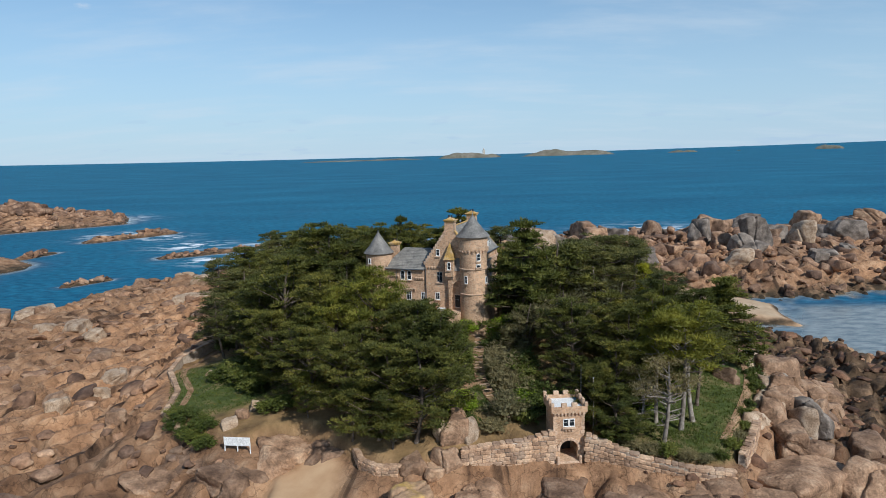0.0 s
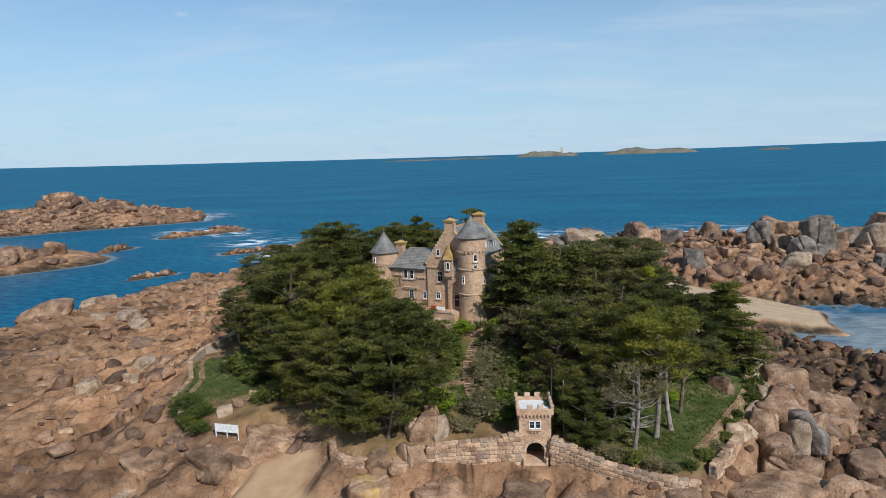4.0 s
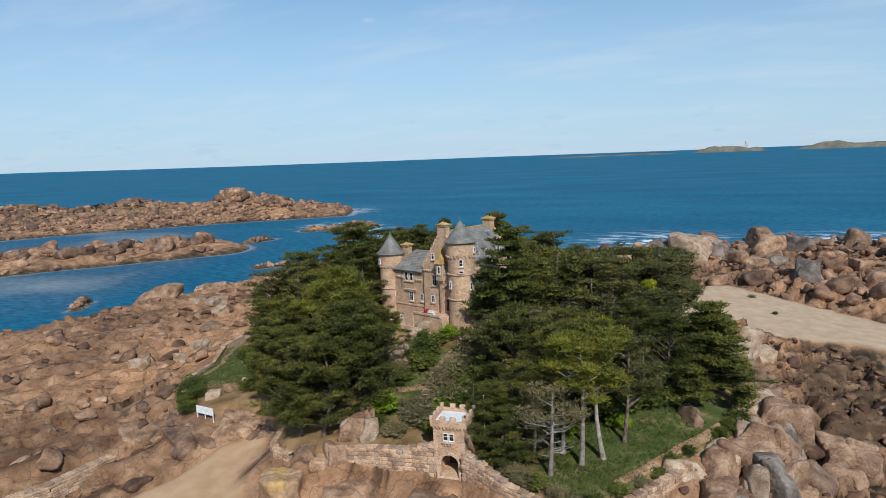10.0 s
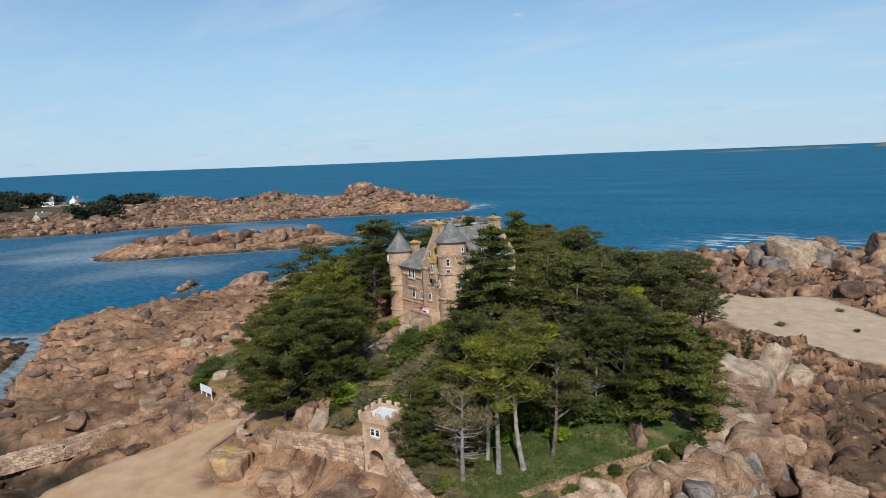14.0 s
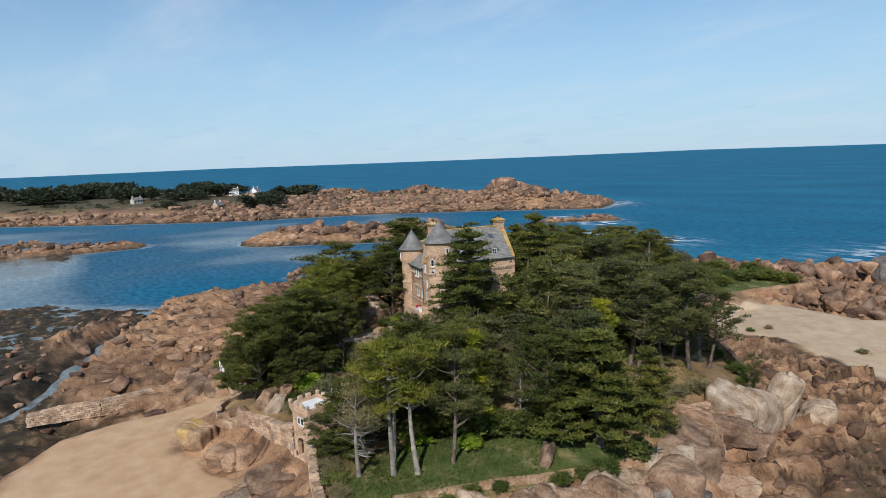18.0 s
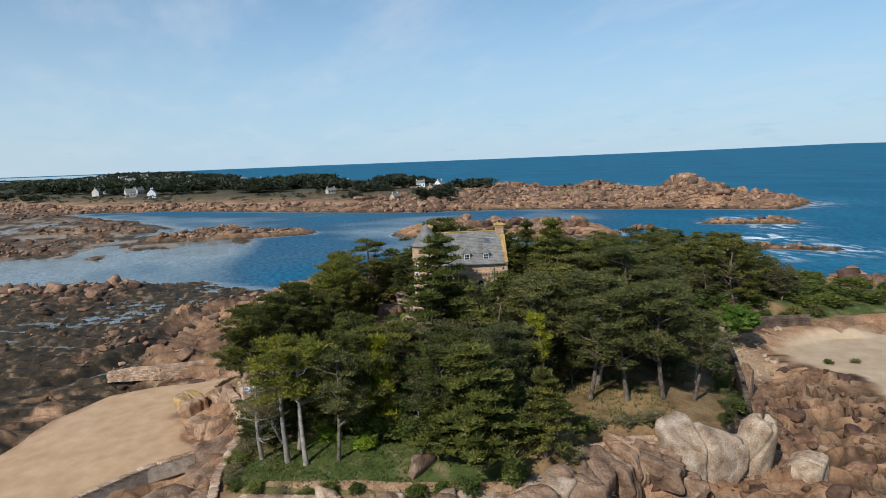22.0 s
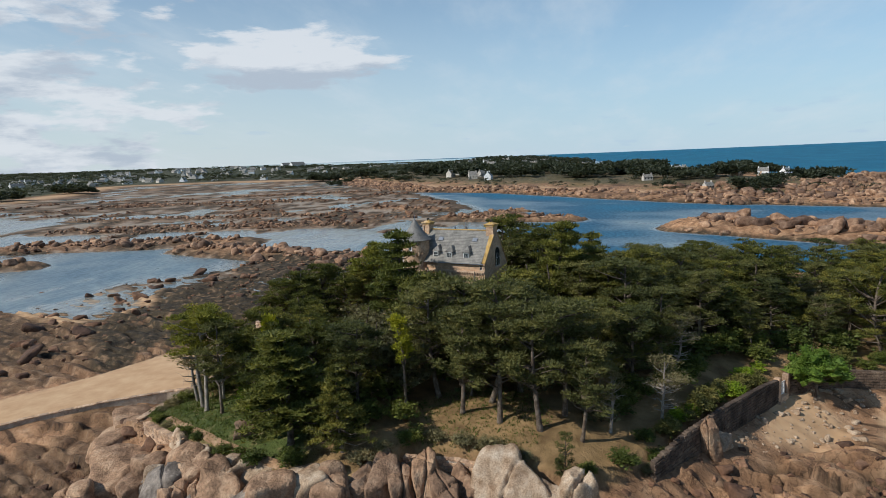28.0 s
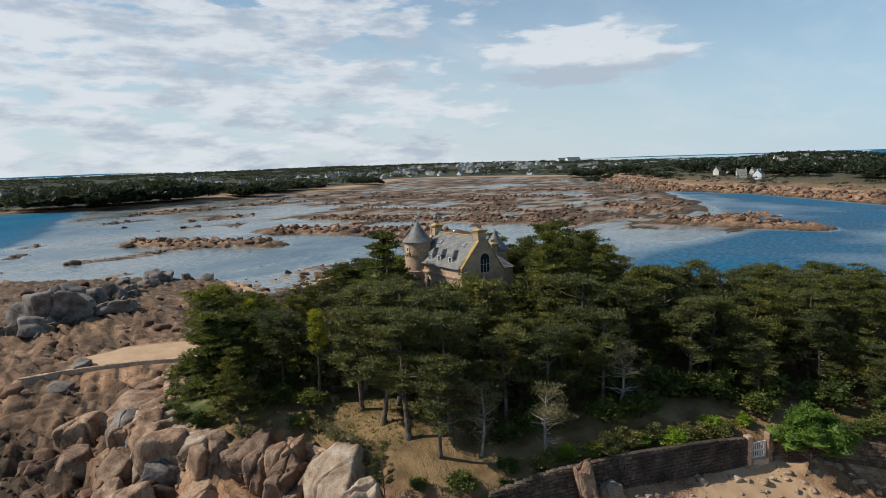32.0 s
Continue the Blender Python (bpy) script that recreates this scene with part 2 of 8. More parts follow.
    l.new(relief.outputs[0], p.inputs["Normal"])
    return m


def sea_material():
    """Deep blue water that clears over shoals, with small waves and foam."""
    m, n, l, p = nodes_of("sea_water")
    pos = world_pos(n)
    st = n.new("ShaderNodeMapping")
    st.inputs["Scale"].default_value = (1.0, 2.2, 1.0)
    st.inputs["Rotation"].default_value = (0, 0, radians(20))
    l.new(pos, st.inputs["Vector"])
    big = tex_noise(n, l, st.outputs[0], 0.006, 4)
    wave = tex_noise(n, l, st.outputs[0], 0.22, 5, 0.6)
    swell = tex_noise(n, l, st.outputs[0], 0.045, 3, 0.6)
    deep = ramp(n, [(0.3, (0.016, 0.1, 0.18)), (0.55, (0.022, 0.128, 0.215)), (0.75, (0.032, 0.16, 0.25))])
    l.new(big.outputs[0], deep.inputs[0])
    shoal = ramp(n, [(0.0, (0.34, 0.34, 0.31)), (0.25, (0.2, 0.25, 0.27)), (0.5, (0.085, 0.135, 0.195)), (1.0, (0.035, 0.1, 0.185))])
    l.new(attr(n, "deep"), shoal.inputs[0])
    col = mix_col(n, l, attr(n, "deep"), shoal.outputs[0], deep.outputs[0])
    chop = ramp(n, [(0.38, (0.6, 0.66, 0.72)), (0.62, (1.45, 1.36, 1.28))])
    l.new(wave.outputs[0], chop.inputs[0])
    col = mix_col(n, l, 0.8, col, chop.outputs[0], "MULTIPLY")
    fm = n.new("ShaderNodeMath")
    fm.operation = "MULTIPLY"
    fr = ramp(n, [(0.5, (0, 0, 0)), (0.57, (1, 1, 1))])
    fo = tex_noise(n, l, st.outputs[0], 0.07, 7, 0.7)
    l.new(fo.outputs[0], fr.inputs[0])
    l.new(fr.outputs[0], fm.inputs[0])
    l.new(attr(n, "foam"), fm.inputs[1])
    col = mix_col(n, l, fm.outputs[0], col, (0.8, 0.84, 0.86))
    l.new(col, p.inputs["Base Color"])
    ro = n.new("ShaderNodeMapRange")
    ro.inputs["From Max"].default_value = 0.5
    ro.inputs["To Min"].default_value, ro.inputs["To Max"].default_value = 0.12, 0.5
    l.new(attr(n, "deep"), ro.inputs["Value"])
    l.new(ro.outputs[0], p.inputs["Roughness"])
    p.inputs["IOR"].default_value = 1.33
    calm = n.new("ShaderNodeMapRange")
    calm.inputs["From Min"].default_value, calm.inputs["From Max"].default_value = 0.0, 0.45
    calm.inputs["To Min"].default_value, calm.inputs["To Max"].default_value = 0.6, 0.012
    l.new(attr(n, "deep"), calm.inputs["Value"])
    l.new(calm.outputs[0], p.inputs["Specular IOR Level"])
    hs = n.new("ShaderNodeMath")
    hs.operation = "MULTIPLY_ADD"
    l.new(swell.outputs[0], hs.inputs[0])
    hs.inputs[1].default_value = 2.5
    l.new(wave.outputs[0], hs.inputs[2])
    chopped = n.new("ShaderNodeBump")
    chopped.inputs["Distance"].default_value = 0.5
    l.new(hs.outputs[0], chopped.inputs["Height"])
    rise = n.new("ShaderNodeMapRange")
    rise.inputs["From Min"].default_value, rise.inputs["From Max"].default_value = 0.1, 0.6
    rise.inputs["To Min"].default_value, rise.inputs["To Max"].default_value = 0.07, 0.6
    l.new(attr(n, "deep"), rise.inputs["Value"])
    l.new(rise.outputs[0], chopped.inputs["Strength"])
    l.new(chopped.outputs[0], p.inputs["Normal"])
    out = n["Material Output"]
    tr = n.new("ShaderNodeBsdfTransparent")
    tr.inputs[0].default_value = (0.75, 0.9, 0.92, 1)
    mx = n.new("ShaderNodeMixShader")
    al = ramp(n, [(0.0, (0.45, 0.45, 0.45)), (0.12, (0.85, 0.85, 0.85)), (0.7, (1, 1, 1))])
    l.new(attr(n, "deep"), al.inputs[0])
    l.new(al.outputs[0], mx.inputs[0])
    l.new(tr.outputs[0], mx.inputs[1])
    l.new(p.outputs[0], mx.inputs[2])
    l.new(mx.outputs[0], out.inputs[0])
    return m


def leaf_material(name, dark, mid, light, vary=0.25):
    m, n, l, p = nodes_of(name)
    pos = world_pos(n)
    a = tex_noise(n, l, pos, 0.45, 3)
    r = ramp(n, [(0.3, dark), (0.52, mid), (0.75, light)])
    l.new(a.outputs[0], r.inputs[0])
    ri = ramp(n, [(0.0, (0.65, 0.68, 0.6)), (1.0, (1.35, 1.3, 1.25))])
    l.new(n.new("ShaderNodeNewGeometry").outputs["Random Per Island"], ri.inputs[0])
    col = mix_col(n, l, 1.0, r.outputs[0], ri.outputs[0], "MULTIPLY")
    ro = ramp(n, [(0.0, (1 - vary, 1 - vary * 0.8, 1 - vary)), (1.0, (1 + vary * 1.4, 1 + vary, 1 + vary * 0.4))])
    l.new(n.new("ShaderNodeObjectInfo").outputs["Random"], ro.inputs[0])
    col = mix_col(n, l, 1.0, col, ro.outputs[0], "MULTIPLY")
    l.new(col, p.inputs["Base Color"])
    p.inputs["Roughness"].default_value = 0.6
    p.inputs["Specular IOR Level"].default_value = 0.25
    back = n.new("ShaderNodeBsdfTranslucent")
    l.new(mix_col(n, l, 1.0, col, (1.25, 1.2, 0.75), "MULTIPLY"), back.inputs[0])
    both = n.new("ShaderNodeMixShader")
    both.inputs[0].default_value = 0.3
    l.new(p.outputs[0], both.inputs[1])
    l.new(back.outputs[0], both.inputs[2])
    l.new(both.outputs[0], n["Material Output"].inputs[0])
    return m


LAND = land_material()
SEA = sea_material()
GRANITE = rough_mat("boulder_granite", (0.12, 0.069, 0.04), (0.295, 0.18, 0.108), (0.45, 0.31, 0.2), 0.45, 0.85, 0.9, 0.25, 0.3, 7)
GRANITE_FIELD = rough_mat("boulder_field_granite", (0.088, 0.048, 0.029), (0.23, 0.134, 0.081), (0.4, 0.265, 0.17), 0.3, 0.85, 0.9, 0.25, 0.5, 7, island=True)
GRANITE_RED = rough_mat("iron_stained_granite", (0.06, 0.032, 0.02), (0.155, 0.082, 0.047), (0.28, 0.165, 0.1), 0.3, 0.85, 0.9, 0.25, 0.5, 7, island=True)
GRANITE_PALE = rough_mat("pale_granite", (0.21, 0.13, 0.075), (0.37, 0.265, 0.175), (0.5, 0.4, 0.3), 0.7, 0.8, 0.6, 0.12, 0.12, 8)
STONE = rough_mat("rubble_stone", (0.26, 0.155, 0.09), (0.44, 0.29, 0.185), (0.57, 0.42, 0.29), 0.5, 0.85, 0.5, 0.05, 0.35, 8)
STONE_JOINED = rough_mat("coursed_stone", (0.26, 0.155, 0.09), (0.43, 0.285, 0.18), (0.55, 0.4, 0.28), 0.5, 0.85, 0.5, 0.05, 0.3, 8, island=True)
# rubble_stone made far darker: shade of the northern walls put into the colour
STONE_SHADED = rough_mat("shaded_dark_stone", (0.05, 0.035, 0.025), (0.105, 0.073, 0.052), (0.19, 0.14, 0.1), 0.5, 0.85, 0.5, 0.05, 0.35, 8)
TRIM = rough_mat("dressed_granite", (0.42, 0.28, 0.18), (0.54, 0.38, 0.26), (0.62, 0.46, 0.33), 0.8, 0.8, 0.3, 0.02, 0.08, 6)
MORTAR = rough_mat("mortar", (0.3, 0.23, 0.17), (0.42, 0.34, 0.26), (0.52, 0.44, 0.36), 1.2, 0.9, 0.4, 0.03)
SLATE = rough_mat("slate", (0.115, 0.108, 0.097), (0.19, 0.18, 0.162), (0.27, 0.25, 0.22), 0.8, 0.55, 0.4, 0.03, 0.25, 6, island=True)
LICHEN = rough_mat("lichen_stone", (0.3, 0.19, 0.075), (0.46, 0.28, 0.08), (0.52, 0.38, 0.24), 0.9, 0.85, 0.3, 0.03, 0.05, 6)
BARK = rough_mat("bark", (0.05, 0.035, 0.025), (0.12, 0.09, 0.065), (0.24, 0.2, 0.16), 1.6, 0.9, 0.6, 0.05, 0.2, 5)
DEADWOOD = rough_mat("grey_deadwood", (0.16, 0.13, 0.1), (0.27, 0.23, 0.19), (0.4, 0.36, 0.31), 1.6, 0.85, 0.4, 0.03, 0.1, 5)
CYPRESS = leaf_material("cypress_leaf", (0.047, 0.056, 0.017), (0.108, 0.114, 0.028), (0.215, 0.198, 0.046), 0.35)
CEDAR = leaf_material("cedar_leaf", (0.068, 0.08, 0.02), (0.118, 0.126, 0.028), (0.195, 0.187, 0.046))
PINE = leaf_material("pine_needle", (0.052, 0.06, 0.025), (0.102, 0.108, 0.04), (0.175, 0.166, 0.062), 0.35)
GREYLEAF = leaf_material("holm_oak_leaf", (0.066, 0.062, 0.031), (0.108, 0.102, 0.048), (0.156, 0.146, 0.072), 0.15)
SHRUB = leaf_material("shrub_leaf", (0.054, 0.072, 0.016), (0.096, 0.118, 0.026), (0.168, 0.180, 0.054), 0.3)
LIME = leaf_material("bright_leaf", (0.1, 0.16, 0.012), (0.19, 0.27, 0.02), (0.3, 0.36, 0.04), 0.1)
HEDGE = leaf_material("hedge_leaf", (0.1, 0.1, 0.03), (0.165, 0.155, 0.05), (0.25, 0.22, 0.085), 0.25)
BUSH = leaf_material("fresh_leaf", (0.055, 0.1, 0.014), (0.1, 0.165, 0.024), (0.17, 0.23, 0.045), 0.05)
# bluish grey-green: the haze of distance is put into this leaf colour
FARWOOD = leaf_material("far_woodland", (0.032, 0.041, 0.028), (0.052, 0.062, 0.04), (0.085, 0.092, 0.055), 0.1)
GOLDPINE = leaf_material("golden_pine_needle", (0.09, 0.1, 0.018), (0.18, 0.18, 0.026), (0.3, 0.27, 0.04), 0.1)
LIMETREE = leaf_material("yellow_green_leaf", (0.085, 0.095, 0.017), (0.175, 0.178, 0.028), (0.31, 0.285, 0.05), 0.1)
YELLOW = leaf_material("golden_leaf", (0.16, 0.17, 0.012), (0.29, 0.29, 0.02), (0.42, 0.38, 0.03), 0.1)
DRY = leaf_material("dry_twig", (0.13, 0.115, 0.06), (0.21, 0.185, 0.1), (0.29, 0.25, 0.15), 0.15)
WHITE = rough_mat("white_paint", (0.68, 0.68, 0.66), (0.78, 0.78, 0.76), (0.82, 0.82, 0.8), 1.0, 0.6, 0.1, 0.01)


def plain(name, col, rough=0.5, metal=0.0):
    m, n, l, p = nodes_of(name)
    a = tex_noise(n, l, world_pos(n), 3.0, 4)
    r = ramp(n, [(0.3, tuple(c * 0.8 for c in col)), (0.7, tuple(min(1, c * 1.15) for c in col))])
    l.new(a.outputs[0], r.inputs[0])
    l.new(r.outputs[0], p.inputs["Base Color"])
    p.inputs["Roughness"].default_value, p.inputs["Metallic"].default_value = rough, metal
    return m


GLASS = plain("window_glass", (0.02, 0.025, 0.03), 0.06)
METAL = plain("grey_metal", (0.3, 0.31, 0.33), 0.35, 0.9)
RED = plain("red_paint", (0.45, 0.03, 0.02), 0.5)
DARK = plain("dark_wood", (0.03, 0.025, 0.02), 0.7)
BLUE = plain("blue_tarp", (0.05, 0.2, 0.35), 0.5)
EARTH = rough_mat("path_earth", (0.2, 0.11, 0.055), (0.33, 0.2, 0.11), (0.42, 0.29, 0.18), 0.8, 0.9, 0.4, 0.05)


def masonry_material(name, base, joint, size):
    """Irregular granite blocks with pale joints."""
    m, n, l, p = nodes_of(name)
    pos = world_pos(n)
    st = n.new("ShaderNodeMapping")
    st.inputs["Scale"].default_value = (1, 1, 1.5)
    l.new(pos, st.inputs["Vector"])
    v = n.new("ShaderNodeTexVoronoi")
    v.inputs["Scale"].default_value = 1 / size
    v.inputs["Randomness"].default_value = 0.85
    e = n.new("ShaderNodeTexVoronoi")
    e.feature = "DISTANCE_TO_EDGE"
    e.inputs["Scale"].default_value = 1 / size
    e.inputs["Randomness"].default_value = 0.85
    for q in (v, e):
        l.new(st.outputs[0], q.inputs["Vector"])
    big = tex_noise(n, l, pos, 0.35, 4)
    fine = tex_noise(n, l, pos, 7.0, 5)
    r = ramp(n, [(0.0, tuple(c * 0.78 for c in base)), (0.5, base), (1.0, tuple(min(1, c * 1.2) for c in base))])
    sep = n.new("ShaderNodeSeparateColor")
    l.new(v.outputs["Color"], sep.inputs[0])
    l.new(sep.outputs[0], r.inputs[0])
    rb = ramp(n, [(0.3, (0.75, 0.72, 0.7)), (0.7, (1.2, 1.18, 1.15))])
    l.new(big.outputs[0], rb.inputs[0])
    col = mix_col(n, l, 1.0, r.outputs[0], rb.outputs[0], "MULTIPLY")
    je = ramp(n, [(0.02, (0, 0, 0)), (0.07, (1, 1, 1))])
    l.new(e.outputs["Distance"], je.inputs[0])
    col = mix_col(n, l, je.outputs[0], joint, col)
    l.new(col, p.inputs["Base Color"])
    p.inputs["Roughness"].default_value = 0.88
    p.inputs["Specular IOR Level"].default_value = 0.25
    hs = n.new("ShaderNodeMath")
    hs.operation = "MULTIPLY_ADD"
    l.new(je.outputs[0], hs.inputs[0])
    hs.inputs[1].default_value = 1.2
    l.new(fine.outputs[0], hs.inputs[2])
    l.new(bump_of(n, l, hs.outputs[0], 0.6, 0.05), p.inputs["Normal"])
    return m


WALL = masonry_material("castle_masonry", (0.5, 0.325, 0.205), (0.56, 0.42, 0.29), 0.42)

GRANITE_GREY = rough_mat("grey_granite", (0.07, 0.056, 0.045), (0.19, 0.155, 0.125), (0.34, 0.285, 0.235), 0.35, 0.85, 0.9, 0.25, 0.25, 7)
GRANITE_LICHEN = rough_mat("lichened_granite", (0.27, 0.165, 0.095), (0.36, 0.23, 0.135), (0.52, 0.34, 0.09), 0.33, 0.85, 0.4, 0.1, 0.05, 7)

GRASS = leaf_material("grass_blade", (0.05, 0.074, 0.014), (0.09, 0.12, 0.026), (0.2, 0.175, 0.065), 0.1)

# ---- shared building tools ----
def mesh_np(name, verts, faces, mat, smooth=False):
    """A mesh from arrays of corners and of faces with one count of corners."""
    me = bpy.data.meshes.new(name)
    verts, faces = np.asarray(verts, float), np.asarray(faces, int)
    k = faces.shape[1]
    me.vertices.add(len(verts))
    me.vertices.foreach_set("co", verts.ravel())
    me.loops.add(faces.size)
    me.loops.foreach_set("vertex_index", faces.ravel())
    me.polygons.add(len(faces))
    me.polygons.foreach_set("loop_start", np.arange(0, faces.size, k))
    me.polygons.foreach_set("use_smooth", np.full(len(faces), smooth))
    me.update(calc_edges=True)
    me.materials.append(mat)
    return me


def part(name, bm, mat, parent=None, label=""):
    """Links a bmesh or a mesh as one mesh object under a thing or a part."""
    me = bm
    if isinstance(bm, bmesh.types.BMesh):
        me = bpy.data.meshes.new(name)
        bm.to_mesh(me)
        bm.free()
        me.materials.append(mat)
    ob = new(name, me)
    if parent is not None:
        ob.parent = parent
    if label:
        ob["label"] = label
    return ob


def empty(name, m, label, category, group="", kind=""):
    ob = new(name)
    ob.matrix_world = m
    return tagged(ob, label, category, group, kind)


def hash2(i, j, k=0):
    h = (i.astype(np.int64) * 374761393 + j.astype(np.int64) * 668265263 + k * 1442695041) & 0x7FFFFFFF
    h = ((h ^ (h >> 13)) * 1274126177) & 0x7FFFFFFF
    h = ((h ^ (h >> 16)) * 69069 + 12345) & 0x7FFFFFFF
    return (h & 0xFFFFFF) / float(0x1000000)


def vnoise(x, y, k=0):
    i, j = np.floor(x), np.floor(y)
    u, v = x - i, y - j
    u, v = u * u * (3 - 2 * u), v * v * (3 - 2 * v)
    a, b, c, d = hash2(i, j, k), hash2(i + 1, j, k), hash2(i, j + 1, k), hash2(i + 1, j + 1, k)
    return a + (b - a) * u + (c - a) * v + (a - b - c + d) * u * v


def fbm(x, y, octaves=4, k=0):
    s, w, t = 0, 0.5, 0
    for o in range(octaves):
        s = s + w * vnoise(x * 2 ** o + 17.3 * o, y * 2 ** o - 9.1 * o, k + o)
        t += w
        w *= 0.5
    return s / t


def cells(x, y, k=0):
    """Cellular blocks: the nearest block's own random value, the gap to the next block, and the way from the block's middle."""
    i0, j0 = np.floor(x), np.floor(y)
    f1 = np.full(np.shape(x), 9.0)
    f2, val, ox, oy = f1.copy(), f1 * 0, f1 * 0, f1 * 0
    for di in (-1, 0, 1):
        for dj in (-1, 0, 1):
            i, j = i0 + di, j0 + dj
            ex, ey = i + hash2(i, j, k) - x, j + hash2(i, j, k + 7) - y
            d = np.hypot(ex, ey)
            near = d < f1
            f2 = np.where(near, f1, np.minimum(f2, d))
            val = np.where(near, hash2(i, j, k + 13), val)
            ox, oy = np.where(near, ex, ox), np.where(near, ey, oy)
            f1 = np.where(near, d, f1)
    return val, f2 - f1, ox, oy


def poly_dist(px, py, poly):
    """Distance to a closed outline: positive inside, negative outside."""
    best = np.full(np.shape(px), 1e9)
    inside = np.zeros(np.shape(px), bool)
    for (ax, ay), (bx, by) in zip(poly, poly[1:] + poly[:1]):
        ex, ey = bx - ax, by - ay
        t = np.clip(((px - ax) * ex + (py - ay) * ey) / (ex * ex + ey * ey), 0, 1)
        best = np.minimum(best, np.hypot(px - ax - t * ex, py - ay - t * ey))
        if ay != by:
            inside ^= ((ay > py) != (by > py)) & (px < (bx - ax) * (py - ay) / (by - ay) + ax)
    return np.where(inside, best, -best)


def line_dist(px, py, pts):
    best = np.full(np.shape(px), 1e9)
    for (ax, ay), (bx, by) in zip(pts, pts[1:]):
        ex, ey = bx - ax, by - ay
        t = np.clip(((px - ax) * ex + (py - ay) * ey) / (ex * ex + ey * ey), 0, 1)
        best = np.minimum(best, np.hypot(px - ax - t * ex, py - ay - t * ey))
    return best


def step(a, b, v):
    t = np.clip((v - a) / (b - a), 0, 1)
    return t * t * (3 - 2 * t)


# ---- the plan of the land ----
ISLAND = [(-29, 77.5), (-41, 87), (-49, 108), (-48, 125), (-58, 150), (-60, 190), (-50, 222), (-22, 243), (4, 240), (14, 225), (6, 206),
          (6, 186), (4, 173), (7.5, 163), (10.8, 159.2), (24, 148.4), (34.8, 139.6), (41.5, 133.5), (44.5, 127), (43, 120.5), (41.2, 115.5), (41.5, 110), (45, 108.2),
          (48.3, 104.5), (48.6, 99.5), (46.8, 94), (45, 89), (42.5, 84), (38.5, 77.5), (34.5, 71), (31, 67.3), (22, 69.2), (16.5, 71.3), (11, 71.8), (4, 71), (-0.5, 69.8),
          (-5, 68.6), (-9, 69.8), (-12, 73), (-17, 77.5), (-20, 80), (-24.5, 79.5), (-27, 77)]
SHELF_W = [(-133, 96), (-128, 146), (-122, 170), (-112, 219), (-85, 236), (-40, 250), (-20, 200), (-20, 80), (-14, 66), (-30, 56), (-60, 40),
           (-95, 42), (-125, 70)]
SHELF_E = [(28, 64), (60, 52), (95, 70), (104, 110), (90, 140), (78, 158), (52, 174), (26, 186), (6, 192), (6, 150), (20, 100)]
SHELF_N = [(-30, 236), (10, 206), (46, 198), (80, 178), (120, 182), (230, 215), (300, 280), (260, 335), (140, 330), (60, 322), (10, 300), (-40, 268)]
SAND_S = [(-22.5, 74), (-17.3, 76), (-13.9, 73.6), (-13.5, 66.8), (-7.5, 63), (4.8, 63), (11, 65.5), (12.5, 58.5), (17, 50), (24, 40.5), (33, 32.5), (30, 24), (24, 20.5), (15, 22.5),
          (7.7, 29.5), (-3, 35.5), (-17, 42), (-23.5, 50), (-24, 58), (-22, 66)]
SAND_N = [(8, 184), (10, 200), (16, 206), (34, 203), (48, 214), (56, 206), (77, 188), (91, 174), (86, 158), (68, 161), (55, 160.5), (44, 165.5), (30, 173), (18, 170), (9, 177)]
BEACH = [(10, 158), (24, 146), (29, 144), (27, 152), (22, 161), (19, 168), (20, 178), (12, 186), (4, 184), (3, 168)]
SAND_W = [(-104, -22), (-74, -6), (-46, -14), (-60, -46), (-98, -52)]
FLATS = [(-60, 60), (-150, 70), (-330, 100), (-430, 60), (-700, -60), (-1190, -240), (-1310, -480), (-1350, -740), (-1280, -930), (-925, -720), (-640, -720), (-300, -640), (-40, -220), (40, -60), (20, 10)]
CAPE = [(-238, 470), (-286, 434), (-372, 354), (-448, 232), (-500, 184), (-657, 52), (-720, -60), (-1100, -300), (-1700, -500), (-2200, 0), (-1500, 330),
        (-900, 430), (-600, 480), (-430, 545), (-330, 560), (-262, 520)]
MAIN = [(-1300, -200), (-1290, -470), (-1330, -730), (-1280, -900), (-925, -700), (-708, -629), (-630, -700), (-460, -600), (-377, -597), (-313, -608), (-227, -705), (0, -1000), (600, -1500),
        (400, -4500), (-4600, -4500), (-4600, 40), (-2200, -20)]


SHELF_S = [(98, 66), (124, 20), (110, -60), (40, -120), (-20, -140), (-55, -80), (-66, -40), (-52, -6), (-36, 22), (-8, 26), (12, 60), (30, 70)]
WEEDS = [(-195, 15), (-170, 72), (-132, 98), (-96, 62), (-40, 57), (-22, 44), (-6, 24), (-40, -6), (-64, -10), (-100, -25), (-140, 0), (-165, -20)]
REEFS = [  # from, to, half width, height
    (-270, 204, -208, 276, 20, 6.0), (-346, 48, -328, 132, 13, 3.4), (-205, -70, -162, 42, 15, 3.6), (-212, -190, -236, -60, 20, 2.6),
    (-118, -215, -152, -126, 11, 3.2), (-300, -240, -325, -10, 22, 1.7), (-455, -40, -420, 34, 11, 2.6), (-560, -400, -600, -150, 26, 1.6),
    (-202, 366, -174, 399, 8, 2.2), (-132, 296, -92, 325, 7, 1.3), (-204, 306, -201, 322, 5, 1.8), (-400, -60, -390, -300, 14, 1.5),
    (-380, 60, -400, 100, 10, 1.8), (-140, 232, -131, 244, 3, 1.2), (-150, 150, -158, 160, 3, 1.3), (-700, -330, -760, -120, 20, 1.6)]


